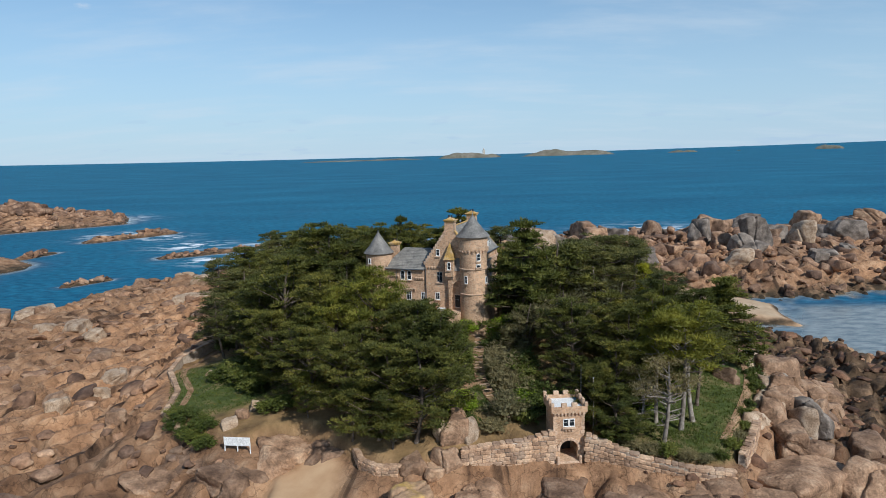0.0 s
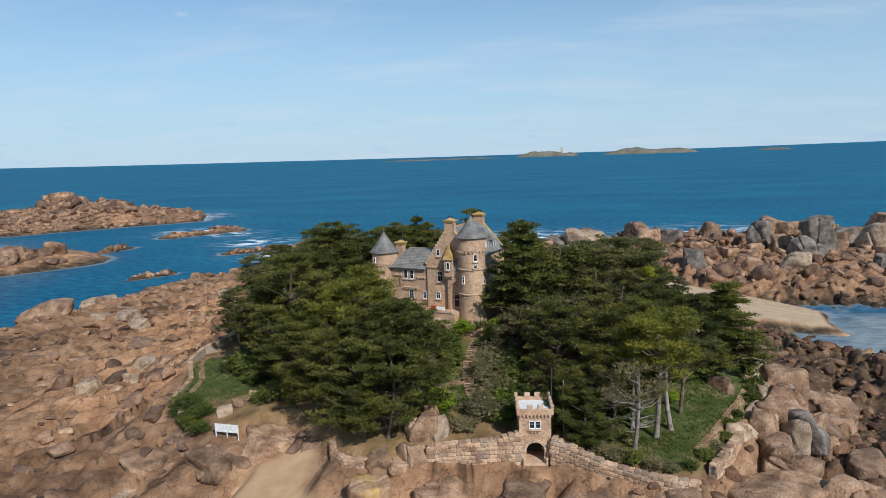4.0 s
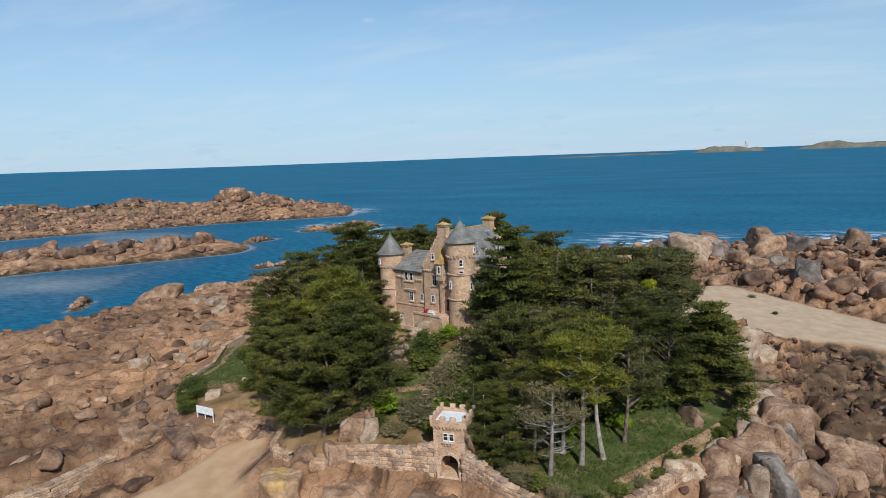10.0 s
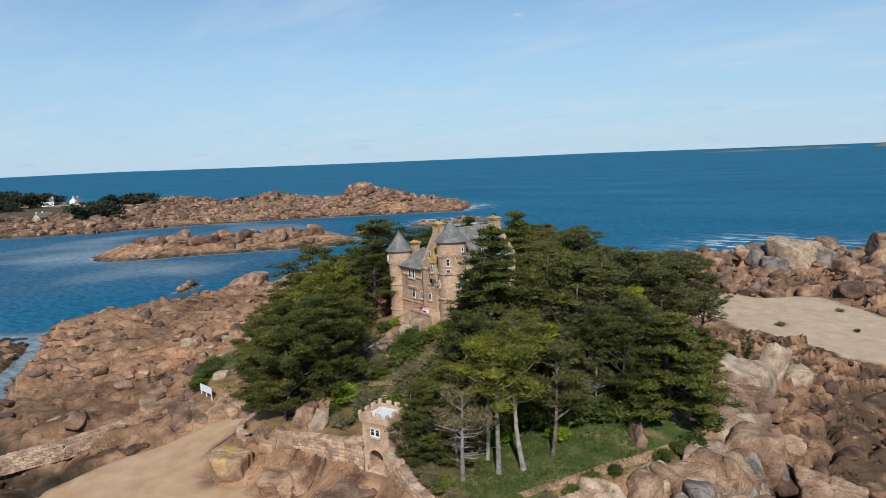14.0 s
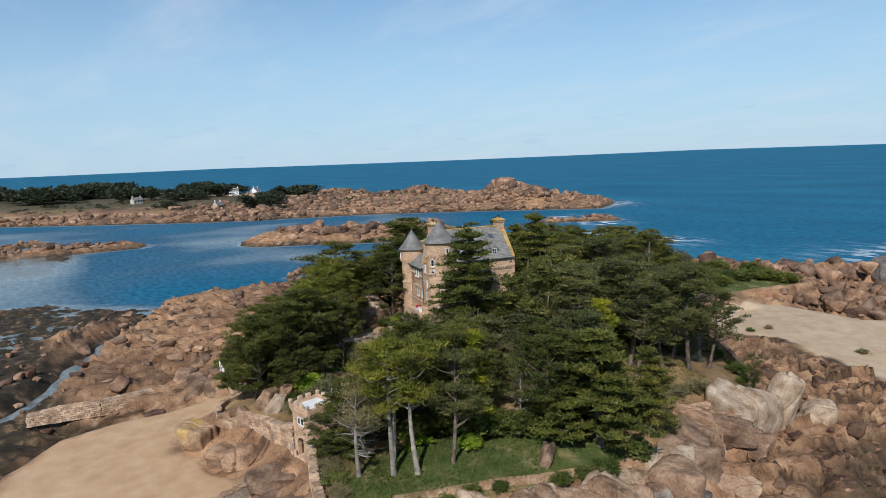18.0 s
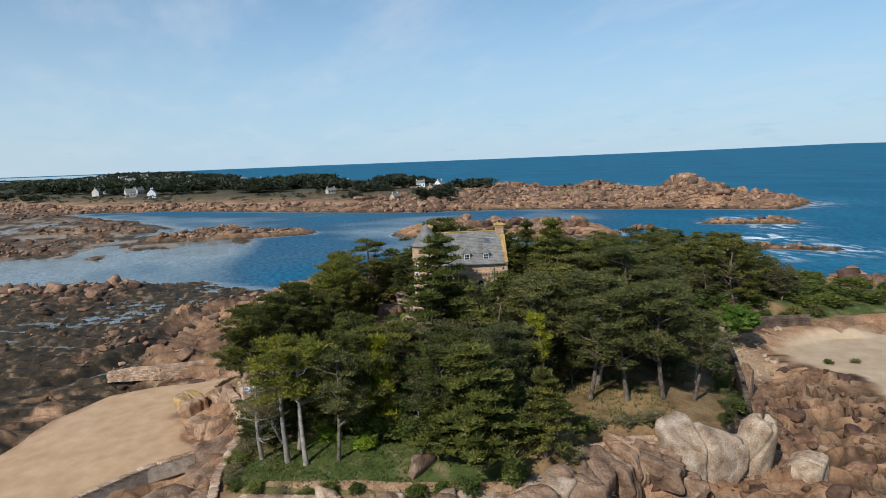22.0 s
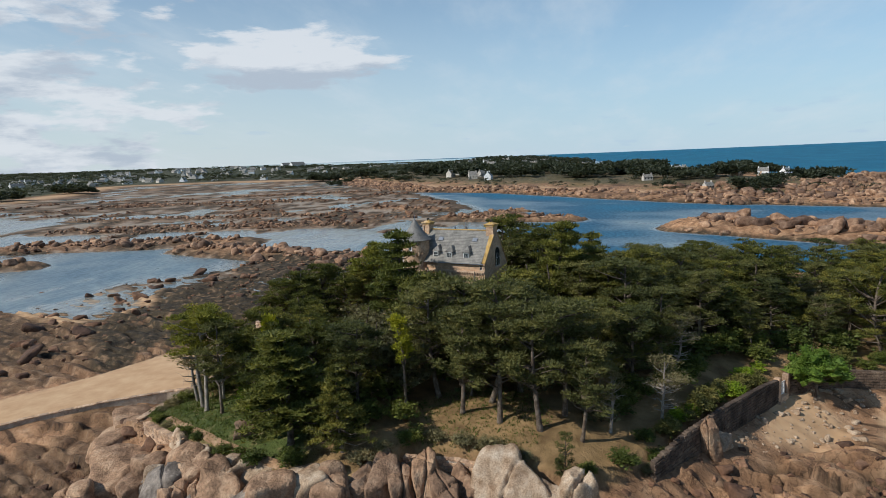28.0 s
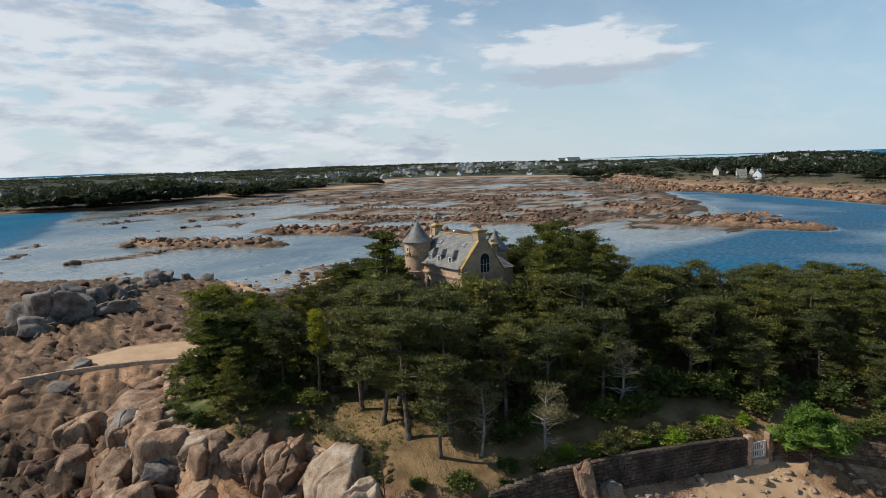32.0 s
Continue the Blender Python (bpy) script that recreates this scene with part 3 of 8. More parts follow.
TORS = [(-378, 506, 36, 7.0), (-308, 462, 24, 8.0), (-470, 470, 40, 5.0), (-560, 420, 50, 4.0)]  # x, y, radius, rise
CHANNEL = [(-137, 98), (-117, 87), (-98, 74), (-79, 62), (-63, 53), (-55, 47), (-51, 43), (-49, 38)]  # a gully of sea water in the weedy rocks
POOL = [(80, 130), (88, 122), (120, 146), (122, 172), (98, 174), (82, 146)]
BAY = [(-240, 340), (-170, 120), (-230, -50), (-700, -70), (-480, 190), (-380, 360)]


def hill(x, y):
    """The wooded height behind the cape."""
    return -6 + 30 * np.exp(-((x + 2400) / 950) ** 2 - ((y + 90) / 270) ** 2)


def land(x, y, fine=True):
    """Height of the ground over low water."""
    w = fbm(x / 9, y / 9, 3, 3) - 0.5
    wx, wy = x + 5 * (fbm(x / 14, y / 14, 3, 5) - 0.5), y + 5 * (fbm(x / 14, y / 14, 3, 6) - 0.5)
    di = poly_dist(x, y, ISLAND)
    dw, de, dn = poly_dist(wx, wy, SHELF_W), poly_dist(wx, wy, SHELF_E), poly_dist(wx, wy, SHELF_N)
    ss, sn = poly_dist(wx, wy, SAND_S), poly_dist(wx, wy, SAND_N)
    rel = fbm(x / 30, y / 30, 4, 2)
    h = -5 + 3.0 * fbm(x / 60, y / 60, 3, 4)
    h = h + 2.0 * step(-60, 30, poly_dist(x, y, BAY))
    dp = poly_dist(x, y, POOL)
    h = np.where(dp > -20, np.maximum(h, -5 + 4.6 * step(-20, 4, dp)), h)
    # rocky shelves
    shelf = np.full(np.shape(x), -9.0)
    for d, top, run in ((dw, 5.6, 14), (de, 5.4 - 3.3 * step(52, 66, x), 12), (dn, 5.2, 24)):
        shelf = np.maximum(shelf, -4 + (top + 4) * step(-10, run, d))
    blk, gap, ox, oy = cells((wx * 0.9 - wy * 0.45) / 3.4, (wx * 0.45 + wy * 0.9) / 7.5, 21)
    lay, along = wx * 0.9 - wy * 0.45, wx * 0.45 + wy * 0.9
    blk2, gap2, px, py = cells(wx / 2.4, wy / 1.8, 22)
    facet = 1.5 * np.sin(blk * 57) * ox + 1.8 * np.sin(blk * 91) * oy
    facet2 = 1.0 * np.sin(blk2 * 57) * px + 1.0 * np.sin(blk2 * 91) * py
    crag = (blk - 0.45) * 1.8 + 0.8 * facet + (blk2 - 0.5) * 0.45 + 0.35 * facet2 - 1.3 * (1 - step(0, 0.34, gap)) - 0.3 * (1 - step(0, 0.4, gap2)) + 3.0 * (rel - 0.5)
    ridge = np.abs(fbm(lay / 8, along / 36, 3, 15) - 0.5) * -8.5 + 1.2
    # tilted beds: long slopes that break off along one side
    bed = lay / 5.0 + 2.2 * (fbm(lay / 26, along / 60, 3, 51) - 0.5) + 0.5 * (fbm(wx / 5, wy / 5, 2, 52) - 0.5)
    slab = np.floor(bed)
    saw = (bed - slab - 0.5) * (0.4 + 1.2 * hash2(slab, np.floor(along / 21 + 3 * hash2(slab, slab, 53)), 54))
    crag = crag * 0.75 + 0.38 * ridge + 1.6 * saw
    shelf = shelf + crag * (1 - 0.3 * step(-5, 5, dw)) * step(-12, 4, np.maximum(np.maximum(dw, de), dn))
    h = np.maximum(h, shelf)
    ds = poly_dist(wx, wy, SHELF_S)
    low_rock = -3 + (4.9 + 2.6 * step(0, 50, y)) * step(-14, 8, ds) + (0.55 * crag + 0.8 * w) * step(-10, 4, ds)
    dk = poly_dist(wx, wy, WEEDS)
    low_rock = np.maximum(low_rock, -3 + (3.7 + 1.5 * step(-90, -50, x)) * step(-12, 8, dk) + (0.5 * crag + 0.6 * w) * step(-10, 4, dk))
    h = np.maximum(h, low_rock)
    for ax, ay, bx, by, half, top in REEFS:
        d = line_dist(wx, wy, [(ax, ay), (bx, by)])
        h = np.where(d < half * 2, np.maximum(h, -3 + (top + 2.6 + 0.5 * crag) * step(half * 1.7, half * 0.2, d) + 0.4), h)
    # tidal flats of mud and low ledges
    df = poly_dist(wx, wy, FLATS)
    fl = -0.2 - 0.4 * step(-300, -180, x) + 0.35 * step(-200, -600, x) + 1.5 * (fbm(x / 70, y / 45, 4, 8) - 0.5) + 0.5 * (fbm(x / 20, y / 9, 3, 9) - 0.5) + (0.9 + 0.2 * crag) * step(0.57, 0.66, fbm(x / 75, y / 34, 4, 46))
    h = np.maximum(h, np.where(df > -40, -3 + (fl + 3) * step(-40, 10, df), -9))
    ebb = step(-2, 6, dk) * step(-52, -64, x)
    h = h + (np.minimum(h, 2.3 + 0.3 * crag + 1.4 * w) - h) * ebb
    dch = line_dist(wx, wy, CHANNEL)
    h = np.where(dch < 7, np.minimum(h, -0.5 + 0.9 * np.clip(dch - 1.6, 0, 9)), h)
    db = poly_dist(wx, wy, BEACH)
    h = np.where(db > -4, h + (4.7 + 0.07 * crag + 0.7 * w - h) * 0.9 * step(-4, 2, db), h)
    # sand
    hs = np.clip(5.3 + 0.05 * (y - 52), 2.2, 6.6) + 0.02 * np.minimum(ss, 6) + 0.3 * w
    h = np.where(ss > -4, h + (hs - h) * step(-3.5, 0.5, ss), h)
    hn = 5.1 - 0.066 * np.clip(x - 30, 0, 90) + 0.3 * w
    h = np.where(sn > -6, h + (hn - h) * step(-5, 2, sn), h)
    # the island
    knoll = 8.6 * np.exp(-(((x + 2) / 24) ** 2 + ((y - 111) / 26) ** 2)) + 1.2 * np.exp(-(((x + 15) / 30) ** 2 + ((y - 165) / 40) ** 2))
    cliff = step(34, 40, x) * step(68, 78, y) * (1 - step(105, 109, y))
    front = step(-14, -6, x) * (1 - step(78, 84, y)) * (1 - step(30, 36, x))
    top = 8.8 + knoll + 0.8 * w - 2.2 * step(190, 225, y) + 2.0 * step(130, 142, y) * (1 - step(165, 185, y)) * step(-10, 5, x)
    top = top + 3.4 * np.exp(-((x - 37) / 14) ** 2 - ((y - 101) / 30) ** 2) + np.exp(-((x - 8) / 16) ** 2 - ((y - 74) / 14) ** 2)
    top = top + 1.1 * step(109, 117, y) * (1 - step(128, 140, y)) * step(16, 28, x)
    top = np.where(di < 9, top - 1.7 * (1 - di / 9) * step(106, 112, y), top)
    rim = 8.3 + 2.2 * cliff + 1.0 * front - 0.9 * step(160, 185, y) + 0.9 * step(-38, -44, x) * (1 - step(125, 140, y))
    foot = np.where(di < 0, rim + (0.42 + 0.5 * cliff + 0.16 * front) * di + 0.8 * crag * step(0, -3, di) * (1 - step(-5, 0, ss)) * (1 - 0.9 * step(-6, 0, db)), top)
    top = np.where(di < 1.6, rim - 0.3 + (top - rim + 0.3) * step(0, 1.6, di), top)
    h = np.where(di > 0, top, np.maximum(h, foot))
    gateway = (np.abs(x - 13.8) < 2.3) & (y > 69.8) & (y < 75.6)
    h = np.where(gateway, np.minimum(h, 8.3), h)
    # the cape and the mainland
    dc, dm = poly_dist(wx, wy, CAPE), poly_dist(wx, wy, MAIN)
    cape = -3 + 8 * step(-25, 25, dc) + 5 * step(40, 160, dc) * (0.6 + 0.8 * rel) + 3 * (fbm(x / 20, y / 20, 3, 11) - 0.5) * step(-10, 10, dc)
    for cx, cy, r, up in TORS:
        cape = cape + up * np.exp(-((x - cx) ** 2 + (y - cy) ** 2) / (r * r)) * step(-20, 20, dc)
    h = np.maximum(h, cape)
    main = -3 + 6 * step(-30, 40, dm) + 24 * step(200, 2000, dm) * (0.75 + 0.5 * fbm(x / 700, y / 700, 3, 12))
    h = np.maximum(h, main)
    h = np.maximum(h, hill(x, y))
    return h


def land_masks(x, y, h):
    di = poly_dist(x, y, ISLAND)
    j = 6 * (fbm(x / 7, y / 7, 4, 31) - 0.5)
    ss, sn, df = poly_dist(x, y, SAND_S), poly_dist(x, y, SAND_N), poly_dist(x, y, FLATS)
    sw = poly_dist(x, y, SAND_W)
    dc, dm = poly_dist(x, y, CAPE), poly_dist(x, y, MAIN)
    sand = np.maximum(step(-1, 2, ss + j * 0.6), step(-1, 2, sn + j * 0.6))
    sand = np.maximum(sand, step(-2, 3, sw + j) * step(0.0, 0.6, h))
    sand = np.maximum(sand, 0.9 * step(26, 36, dc) * (1 - step(40, 52, dc)))
    sand = np.maximum(sand, 0.9 * step(15, 30, dm) * (1 - step(50, 70, dm)))
    sand = np.maximum(sand, step(-6, 4, poly_dist(x, y, POOL)) * (1 - step(0.2, 0.9, h)))
    sand = sand * (di < 0)
    sand = np.maximum(sand, step(-2, 3, poly_dist(x, y, BEACH) + 1.2 * j) * (di < 0) * step(0.44, 0.58, fbm(x / 7, y / 5, 4, 39)))
    inner = step(0, 2, di + 0.3 * j)
    lawn = np.maximum(step(-3, 3, 11 - np.hypot(x - 40, y - 87) + j), step(-3, 3, 12 - np.hypot(x - 34.5, (y - 78) * 0.8) + j))
    lawn = np.maximum(lawn, step(-3, 3, 13 - np.hypot(x + 36, y - 98) + j))
    lawn = np.maximum(lawn, step(-3, 3, 24 - np.hypot((x - 0) / 0.8, y - 215) + j))
    lawn = np.maximum(lawn, step(-3, 3, 9 - np.hypot(x - 2, y - 88) + j))
    turf = inner * np.clip(0.15 + lawn, 0, 1)
    turf = np.maximum(turf, 0.35 * step(46, 70, dc + 2 * j) * step(0.45, 0.6, fbm(x / 30, y / 30, 4, 37)))
    turf = np.maximum(turf, step(60, 110, dm + 2 * j) * step(0.3, 0.5, fbm(x / 120, y / 120, 3, 38)))
    dry = np.maximum(step(60, 110, dm + 2 * j), step(70, 120, dc + 3 * j) * 0.8 * step(-470, -560, x))
    duff = inner
    dry = np.maximum(dry, step(4, 9, hill(x, y)))
    low = 1 - step(0.8, 2.0, h + 0.35 * j)
    weed = low * step(0.4, 0.54, fbm(x / 16, y / 10, 4, 33) - 0.03 * (df > 0)) * (dc < 20)
    flatness = step(0, 30, df)
    mud = flatness * (1 - step(0.2, 0.9, h + 0.1 * j)) * (1 - weed)
    weed = np.maximum(weed, step(-4, 6, poly_dist(x, y, WEEDS) + j) * step(0.27, 0.36, fbm(x / 18, y / 11, 4, 35) + 0.05 * (x < -60)) * (1 - step(4.0, 5.2, h)))
    weed = np.maximum(weed, 0.5 * step(0, 10, poly_dist(x, y, SHELF_S) + j) * step(0.3, 0.5, fbm(x / 14, y / 9, 4, 47)))
    weed = np.maximum(weed, 0.75 * flatness * step(0.25, 0.7, h) * (1 - step(2.0, 3.2, h)) * step(0.3, 0.42, fbm(x / 50, y / 22, 3, 36)))
    weed = np.maximum(weed, 0.92 * (1 - step(0.9, 2.0, h + 0.3 * j)) * (1 - flatness) * (di < -12))
    # eastern shelf: weed's dark tone for iron-stained rock, with deep shadow painted in
    weed = np.maximum(weed, 0.78 * step(-2, 8, poly_dist(x, y, SHELF_E) + j) * (1 - step(4.2, 6.2, h + 0.4 * j)) * (1 - step(-4, 2, poly_dist(x, y, BEACH))))
    pale = step(-4, 3, sn)
    return {"moor": dry, "pale": pale, "sand": sand, "turf": turf, "duff": duff, "weed": weed * (1 - sand), "mud": mud}


def spaced(lo, hi, a, b, d, grow):
    """Grid lines, d apart between a and b and wider and wider outside."""
    mid = list(np.arange(a, b, d))
    s, v, up = d, b, []
    while v < hi:
        up.append(v)
        s *= grow
        v += s
    s, v, down = d, a, []
    while v > lo:
        s *= grow
        v -= s
        down.append(v)
    return np.array(down[::-1] + mid + up + [hi])


def sheet(xs, ys):
    gx, gy = np.meshgrid(xs, ys)
    nx, ny = len(xs), len(ys)
    idx = np.arange(nx * ny).reshape(ny, nx)
    quads = np.stack([idx[:-1, :-1], idx[:-1, 1:], idx[1:, 1:], idx[1:, :-1]], -1).reshape(-1, 4)
    return gx.ravel(), gy.ravel(), quads


GXS, GYS = spaced(-4700, 4700, -66, 80, 0.6, 1.03), spaced(-4700, 4700, 30, 180, 0.6, 1.03)
gx, gy, quads = sheet(GXS, GYS)
gh = land(gx, gy)
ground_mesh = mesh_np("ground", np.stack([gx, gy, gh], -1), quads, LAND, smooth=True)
for key, val in land_masks(gx, gy, gh).items():
    ground_mesh.attributes.new(key, "FLOAT", "POINT").data.foreach_set("value", val.astype(np.float32))
tagged(new("ground", ground_mesh), "fissured pink granite shore with sand, turf and weedy tidal flats", "ground", kind="structure")


# ---- sea: one sheet, rising a little far out, as the horizon stands ----
sx, sy, squads = sheet(spaced(-4850, 4850, -140, 140, 3.5, 1.035), spaced(-4850, 4850, -20, 340, 3.5, 1.035))
sfar = np.hypot(sx, sy - 100)
sz = 28.0 * np.clip((sfar - 1200) / 3650, 0, 1.35) ** 2 * (1 - np.maximum(step(0, 300, poly_dist(sx, sy, MAIN)), step(6, 16, hill(sx, sy))))
depth = -land(sx, sy)
deep = np.clip(depth / 3.0, 0, 1)
sea_mesh = mesh_np("sea", np.stack([sx, sy, sz], -1), squads, SEA, smooth=True)
surf = np.zeros_like(sx)
for cx, cy, r in ((-93, 327, 16), (-96, 291, 12), (-106, 286, 12), (-135, 338, 16), (-166, 378, 14), (-200, 395, 20), (20, 335, 30), (110, 345, 30), (-270, 505, 30), (70, 190, 20)):
    surf = np.maximum(surf, np.exp(-((sx - cx) ** 2 + (sy - cy) ** 2) / (r * r)))
surf = np.clip(surf * 1.1, 0, 1)
for key, val in (("deep", deep), ("foam", surf)):
    sea_mesh.attributes.new(key, "FLOAT", "POINT").data.foreach_set("value", val.astype(np.float32))
tagged(new("water", sea_mesh), "blue sea with small waves and foam, turquoise over the shoals", "sea", kind="structure")


GRID = gh.reshape(len(GYS), len(GXS))


def ground_z(x, y):
    """Height of the ground sheet at a place."""
    i, j = int(np.searchsorted(GXS, x)) - 1, int(np.searchsorted(GYS, y)) - 1
    u, v = (x - GXS[i]) / (GXS[i + 1] - GXS[i]), (y - GYS[j]) / (GYS[j + 1] - GYS[j])
    return float((GRID[j, i] * (1 - u) + GRID[j, i + 1] * u) * (1 - v) + (GRID[j + 1, i] * (1 - u) + GRID[j + 1, i + 1] * u) * v)

# ---- masonry tools ----
def box(bm, x0, x1, y0, y1, z0, z1, m=None, bevel=0.0):
    at = Matrix.Translation(((x0 + x1) / 2, (y0 + y1) / 2, (z0 + z1) / 2)) @ Matrix.Diagonal((x1 - x0, y1 - y0, z1 - z0, 1))
    r = bmesh.ops.create_cube(bm, size=1, matrix=(m @ at) if m else at)
    if bevel:
        bmesh.ops.bevel(bm, geom=list({e for v in r["verts"] for e in v.link_edges}), offset=bevel, segments=1, affect="EDGES")
    return r["verts"]


def boxes(*dims, bevel=0.0, m=None):
    bm = bmesh.new()
    for d in dims:
        box(bm, *d, m=m, bevel=bevel)
    return bm


def turned(profile, x, y, seg=40):
    """A body turned round an upright axis from a profile of (radius, height)."""
    bm = bmesh.new()
    rings = []
    for r, z in profile:
        rings.append([bm.verts.new((x + r * math.cos(2 * math.pi * k / seg), y + r * math.sin(2 * math.pi * k / seg), z)) for k in range(seg)])
    for a, b in zip(rings, rings[1:]):
        for k in range(seg):
            bm.faces.new((a[k], a[(k + 1) % seg], b[(k + 1) % seg], b[k]))
    bm.faces.new(rings[0][::-1])
    bm.faces.new(rings[-1])
    return bm


def cone_roof(x, y, z0, z1, r):
    """A slate cone with a flared foot, in overlapping courses."""
    n = 15
    prof = [(r - 0.25, z0 - 0.02), (r, z0)]
    for k in range(n):
        t, u = k / n, (k + 1) / n
        ra = r * ((1 - t) * 0.86 + 0.14 * (1 - t) ** 4)
        rb = r * ((1 - u) * 0.86 + 0.14 * (1 - u) ** 4)
        prof += [(ra + 0.035, z0 + 0.05 + (z1 - z0) * t), (rb + 0.05, z0 + 0.05 + (z1 - z0) * u)]
    return turned(prof[:-1] + [(0.03, z1)], x, y, 36)


def slope(bm, a, b, c, d, courses=16, thick=0.05):
    """A roof slope with corners a, b along the eave and d, c along the ridge, in lapped courses."""
    a, b, c, d = (Vector(v) for v in (a, b, c, d))
    nrm = (b - a).cross(d - a).normalized()
    rows = [(0, -0.04)]
    for k in range(courses):
        rows += [(k / courses, thick), ((k + 1) / courses, 0.01)]
    pairs = [(bm.verts.new(a.lerp(d, t) + nrm * o), bm.verts.new(b.lerp(c, t) + nrm * o)) for t, o in rows]
    for p, q in zip(pairs, pairs[1:]):
        bm.faces.new((p[0], p[1], q[1], q[0]))
    return bm


def prism(points, y0, y1):
    """A flat outline in x and z, thickened from y0 to y1."""
    bm = bmesh.new()
    f = [bm.verts.new((x, y0, z)) for x, z in points]
    g = [bm.verts.new((x, y1, z)) for x, z in points]
    bm.faces.new(f)
    bm.faces.new(g[::-1])
    n = len(points)
    for k in range(n):
        bm.faces.new((f[k], g[k], g[(k + 1) % n], f[(k + 1) % n]))
    bmesh.ops.recalc_face_normals(bm, faces=bm.faces)
    return bm


def window(parent, m, w, h, arched=False, bars=1, surround=None, sill=True, pane_mat=None):
    """A framed window facing -y of m, with a stone surround, a painted frame and a dark pane."""
    n = 8
    top = [(w / 2 * math.cos(math.pi * k / n), h / 2 + (w / 2 * math.sin(math.pi * k / n) if arched else 0)) for k in range(n + 1)] if arched else [(w / 2, h / 2), (-w / 2, h / 2)]
    hole = [(-w / 2, -h / 2), (w / 2, -h / 2)] + top

    def rim(grow0, grow1, y0, y1):
        bm = bmesh.new()
        outer = [(x + math.copysign(grow1, x) if abs(x) > 1e-6 else x, z + (grow1 if z > 0 else -grow1)) for x, z in hole]
        inner = [(x + math.copysign(grow0, x) if abs(x) > 1e-6 else x, z + (grow0 if z > 0 else -grow0)) for x, z in hole]
        vo0, vo1 = [bm.verts.new((x, y0, z)) for x, z in outer], [bm.verts.new((x, y1, z)) for x, z in outer]
        vi0, vi1 = [bm.verts.new((x, y0, z)) for x, z in inner], [bm.verts.new((x, y1, z)) for x, z in inner]
        for k in range(len(hole)):
            j = (k + 1) % len(hole)
            for q in ((vo0[k], vo0[j], vi0[j], vi0[k]), (vo0[k], vo1[k], vo1[j], vo0[j]), (vi0[k], vi0[j], vi1[j], vi1[k])):
                bm.faces.new(q)
        bmesh.ops.recalc_face_normals(bm, faces=bm.faces)
        return bm

    win = part("window", rim(0, 0.07 if surround is WHITE else 0.14, -0.09, 0.1), surround or TRIM, parent)
    win.matrix_local = m
    b = rim(-0.045, 0.0, -0.05, 0.05)
    for k in range(1, bars + 1):
        box(b, -w / 2 + w * k / (bars + 1) - 0.02, -w / 2 + w * k / (bars + 1) + 0.02, -0.045, -0.01, -h / 2, h / 2)
    box(b, -w / 2, w / 2, -0.045, -0.01, 0.1 * h, 0.1 * h + 0.035)
    part("window_frame", b, WHITE, win, "white painted window frame")
    pane = prism(hole, -0.03, 0.02)
    part("pane", pane, pane_mat or GLASS, win)
    if sill:
        part("window_sill", boxes((-w / 2 - 0.2, w / 2 + 0.2, -0.22, 0.05, -h / 2 - 0.24, -h / 2 - 0.1)), TRIM, win)
    return win


def facing(x, y, z, angle):
    """A pose whose -y looks along that angle, in degrees."""
    return pose(x, y, z, 0, 0, angle + 90)


def corbels(parent, places, mat):
    me = bpy.data.meshes.new("corbel")
    b = boxes((-0.13, 0.13, -0.3, 0.05, 0.0, 0.22), (-0.11, 0.11, -0.18, 0.05, -0.2, 0.0), bevel=0.03)
    b.to_mesh(me)
    b.free()
    me.materials.append(mat)
    for m in places:
        ob = part("corbel", me, None, parent)
        ob.matrix_local = m


# ---- the castle ----
CASTLE = pose(0.86, 104.2, 0, 0, 0, -19.1)
castle = empty("castle", CASTLE, "pink granite castle with two round slate-capped towers among trees", "castle")


def round_tower(x, y, z0, eave, apex, r, roof_r, bands, corbel_z):
    part("tower_wall", turned([(r + 0.12, z0), (r + 0.06, z0 + 4), (r, bands[-1]), (r, corbel_z), (r + 0.16, corbel_z + 0.3), (r + 0.16, eave)], x, y), WALL, castle)
    for z in bands:
        part("string_course", turned([(r + 0.02, z - 0.12), (r + 0.16, z - 0.06), (r + 0.16, z + 0.06), (r + 0.02, z + 0.1)], x, y), TRIM, castle)
    n = 24
    corbels(castle, [facing(x + r * math.cos(2 * math.pi * k / n), y + r * math.sin(2 * math.pi * k / n), corbel_z + 0.02, 360 * k / n) for k in range(n)], TRIM)
    part("cornice", turned([(r + 0.1, eave - 0.22), (r + 0.3, eave - 0.08), (r + 0.3, eave), (r + 0.1, eave)], x, y), TRIM, castle)
    cone = part("cone_roof", cone_roof(x, y, eave, apex, roof_r), SLATE, castle, "grey slate cone roof")
    part("finial", turned([(0.1, apex - 0.35), (0.09, apex + 0.05), (0.14, apex + 0.12), (0.03, apex + 0.25), (0.02, apex + 0.75)], x, y, 10), METAL, cone)


TRX, TRY, TLX, TLY = 3.87, -0.25, -13.3, 0.6
round_tower(TRX, TRY, 13.5, 31.6, 35.1, 2.22, 2.75, (26.5, 22.4), 29.3)
round_tower(TLX, TLY, 12.5, 28.4, 32.0, 2.08, 2.6, (22.3, 17.6), 26.2)


def tower_window(x, y, r, angle, z, w, h, arched=False, sill=True):
    window(castle, facing(x + r * math.cos(radians(angle)), y + r * math.sin(radians(angle)), z, angle), w, h, arched, 0, WHITE, sill)


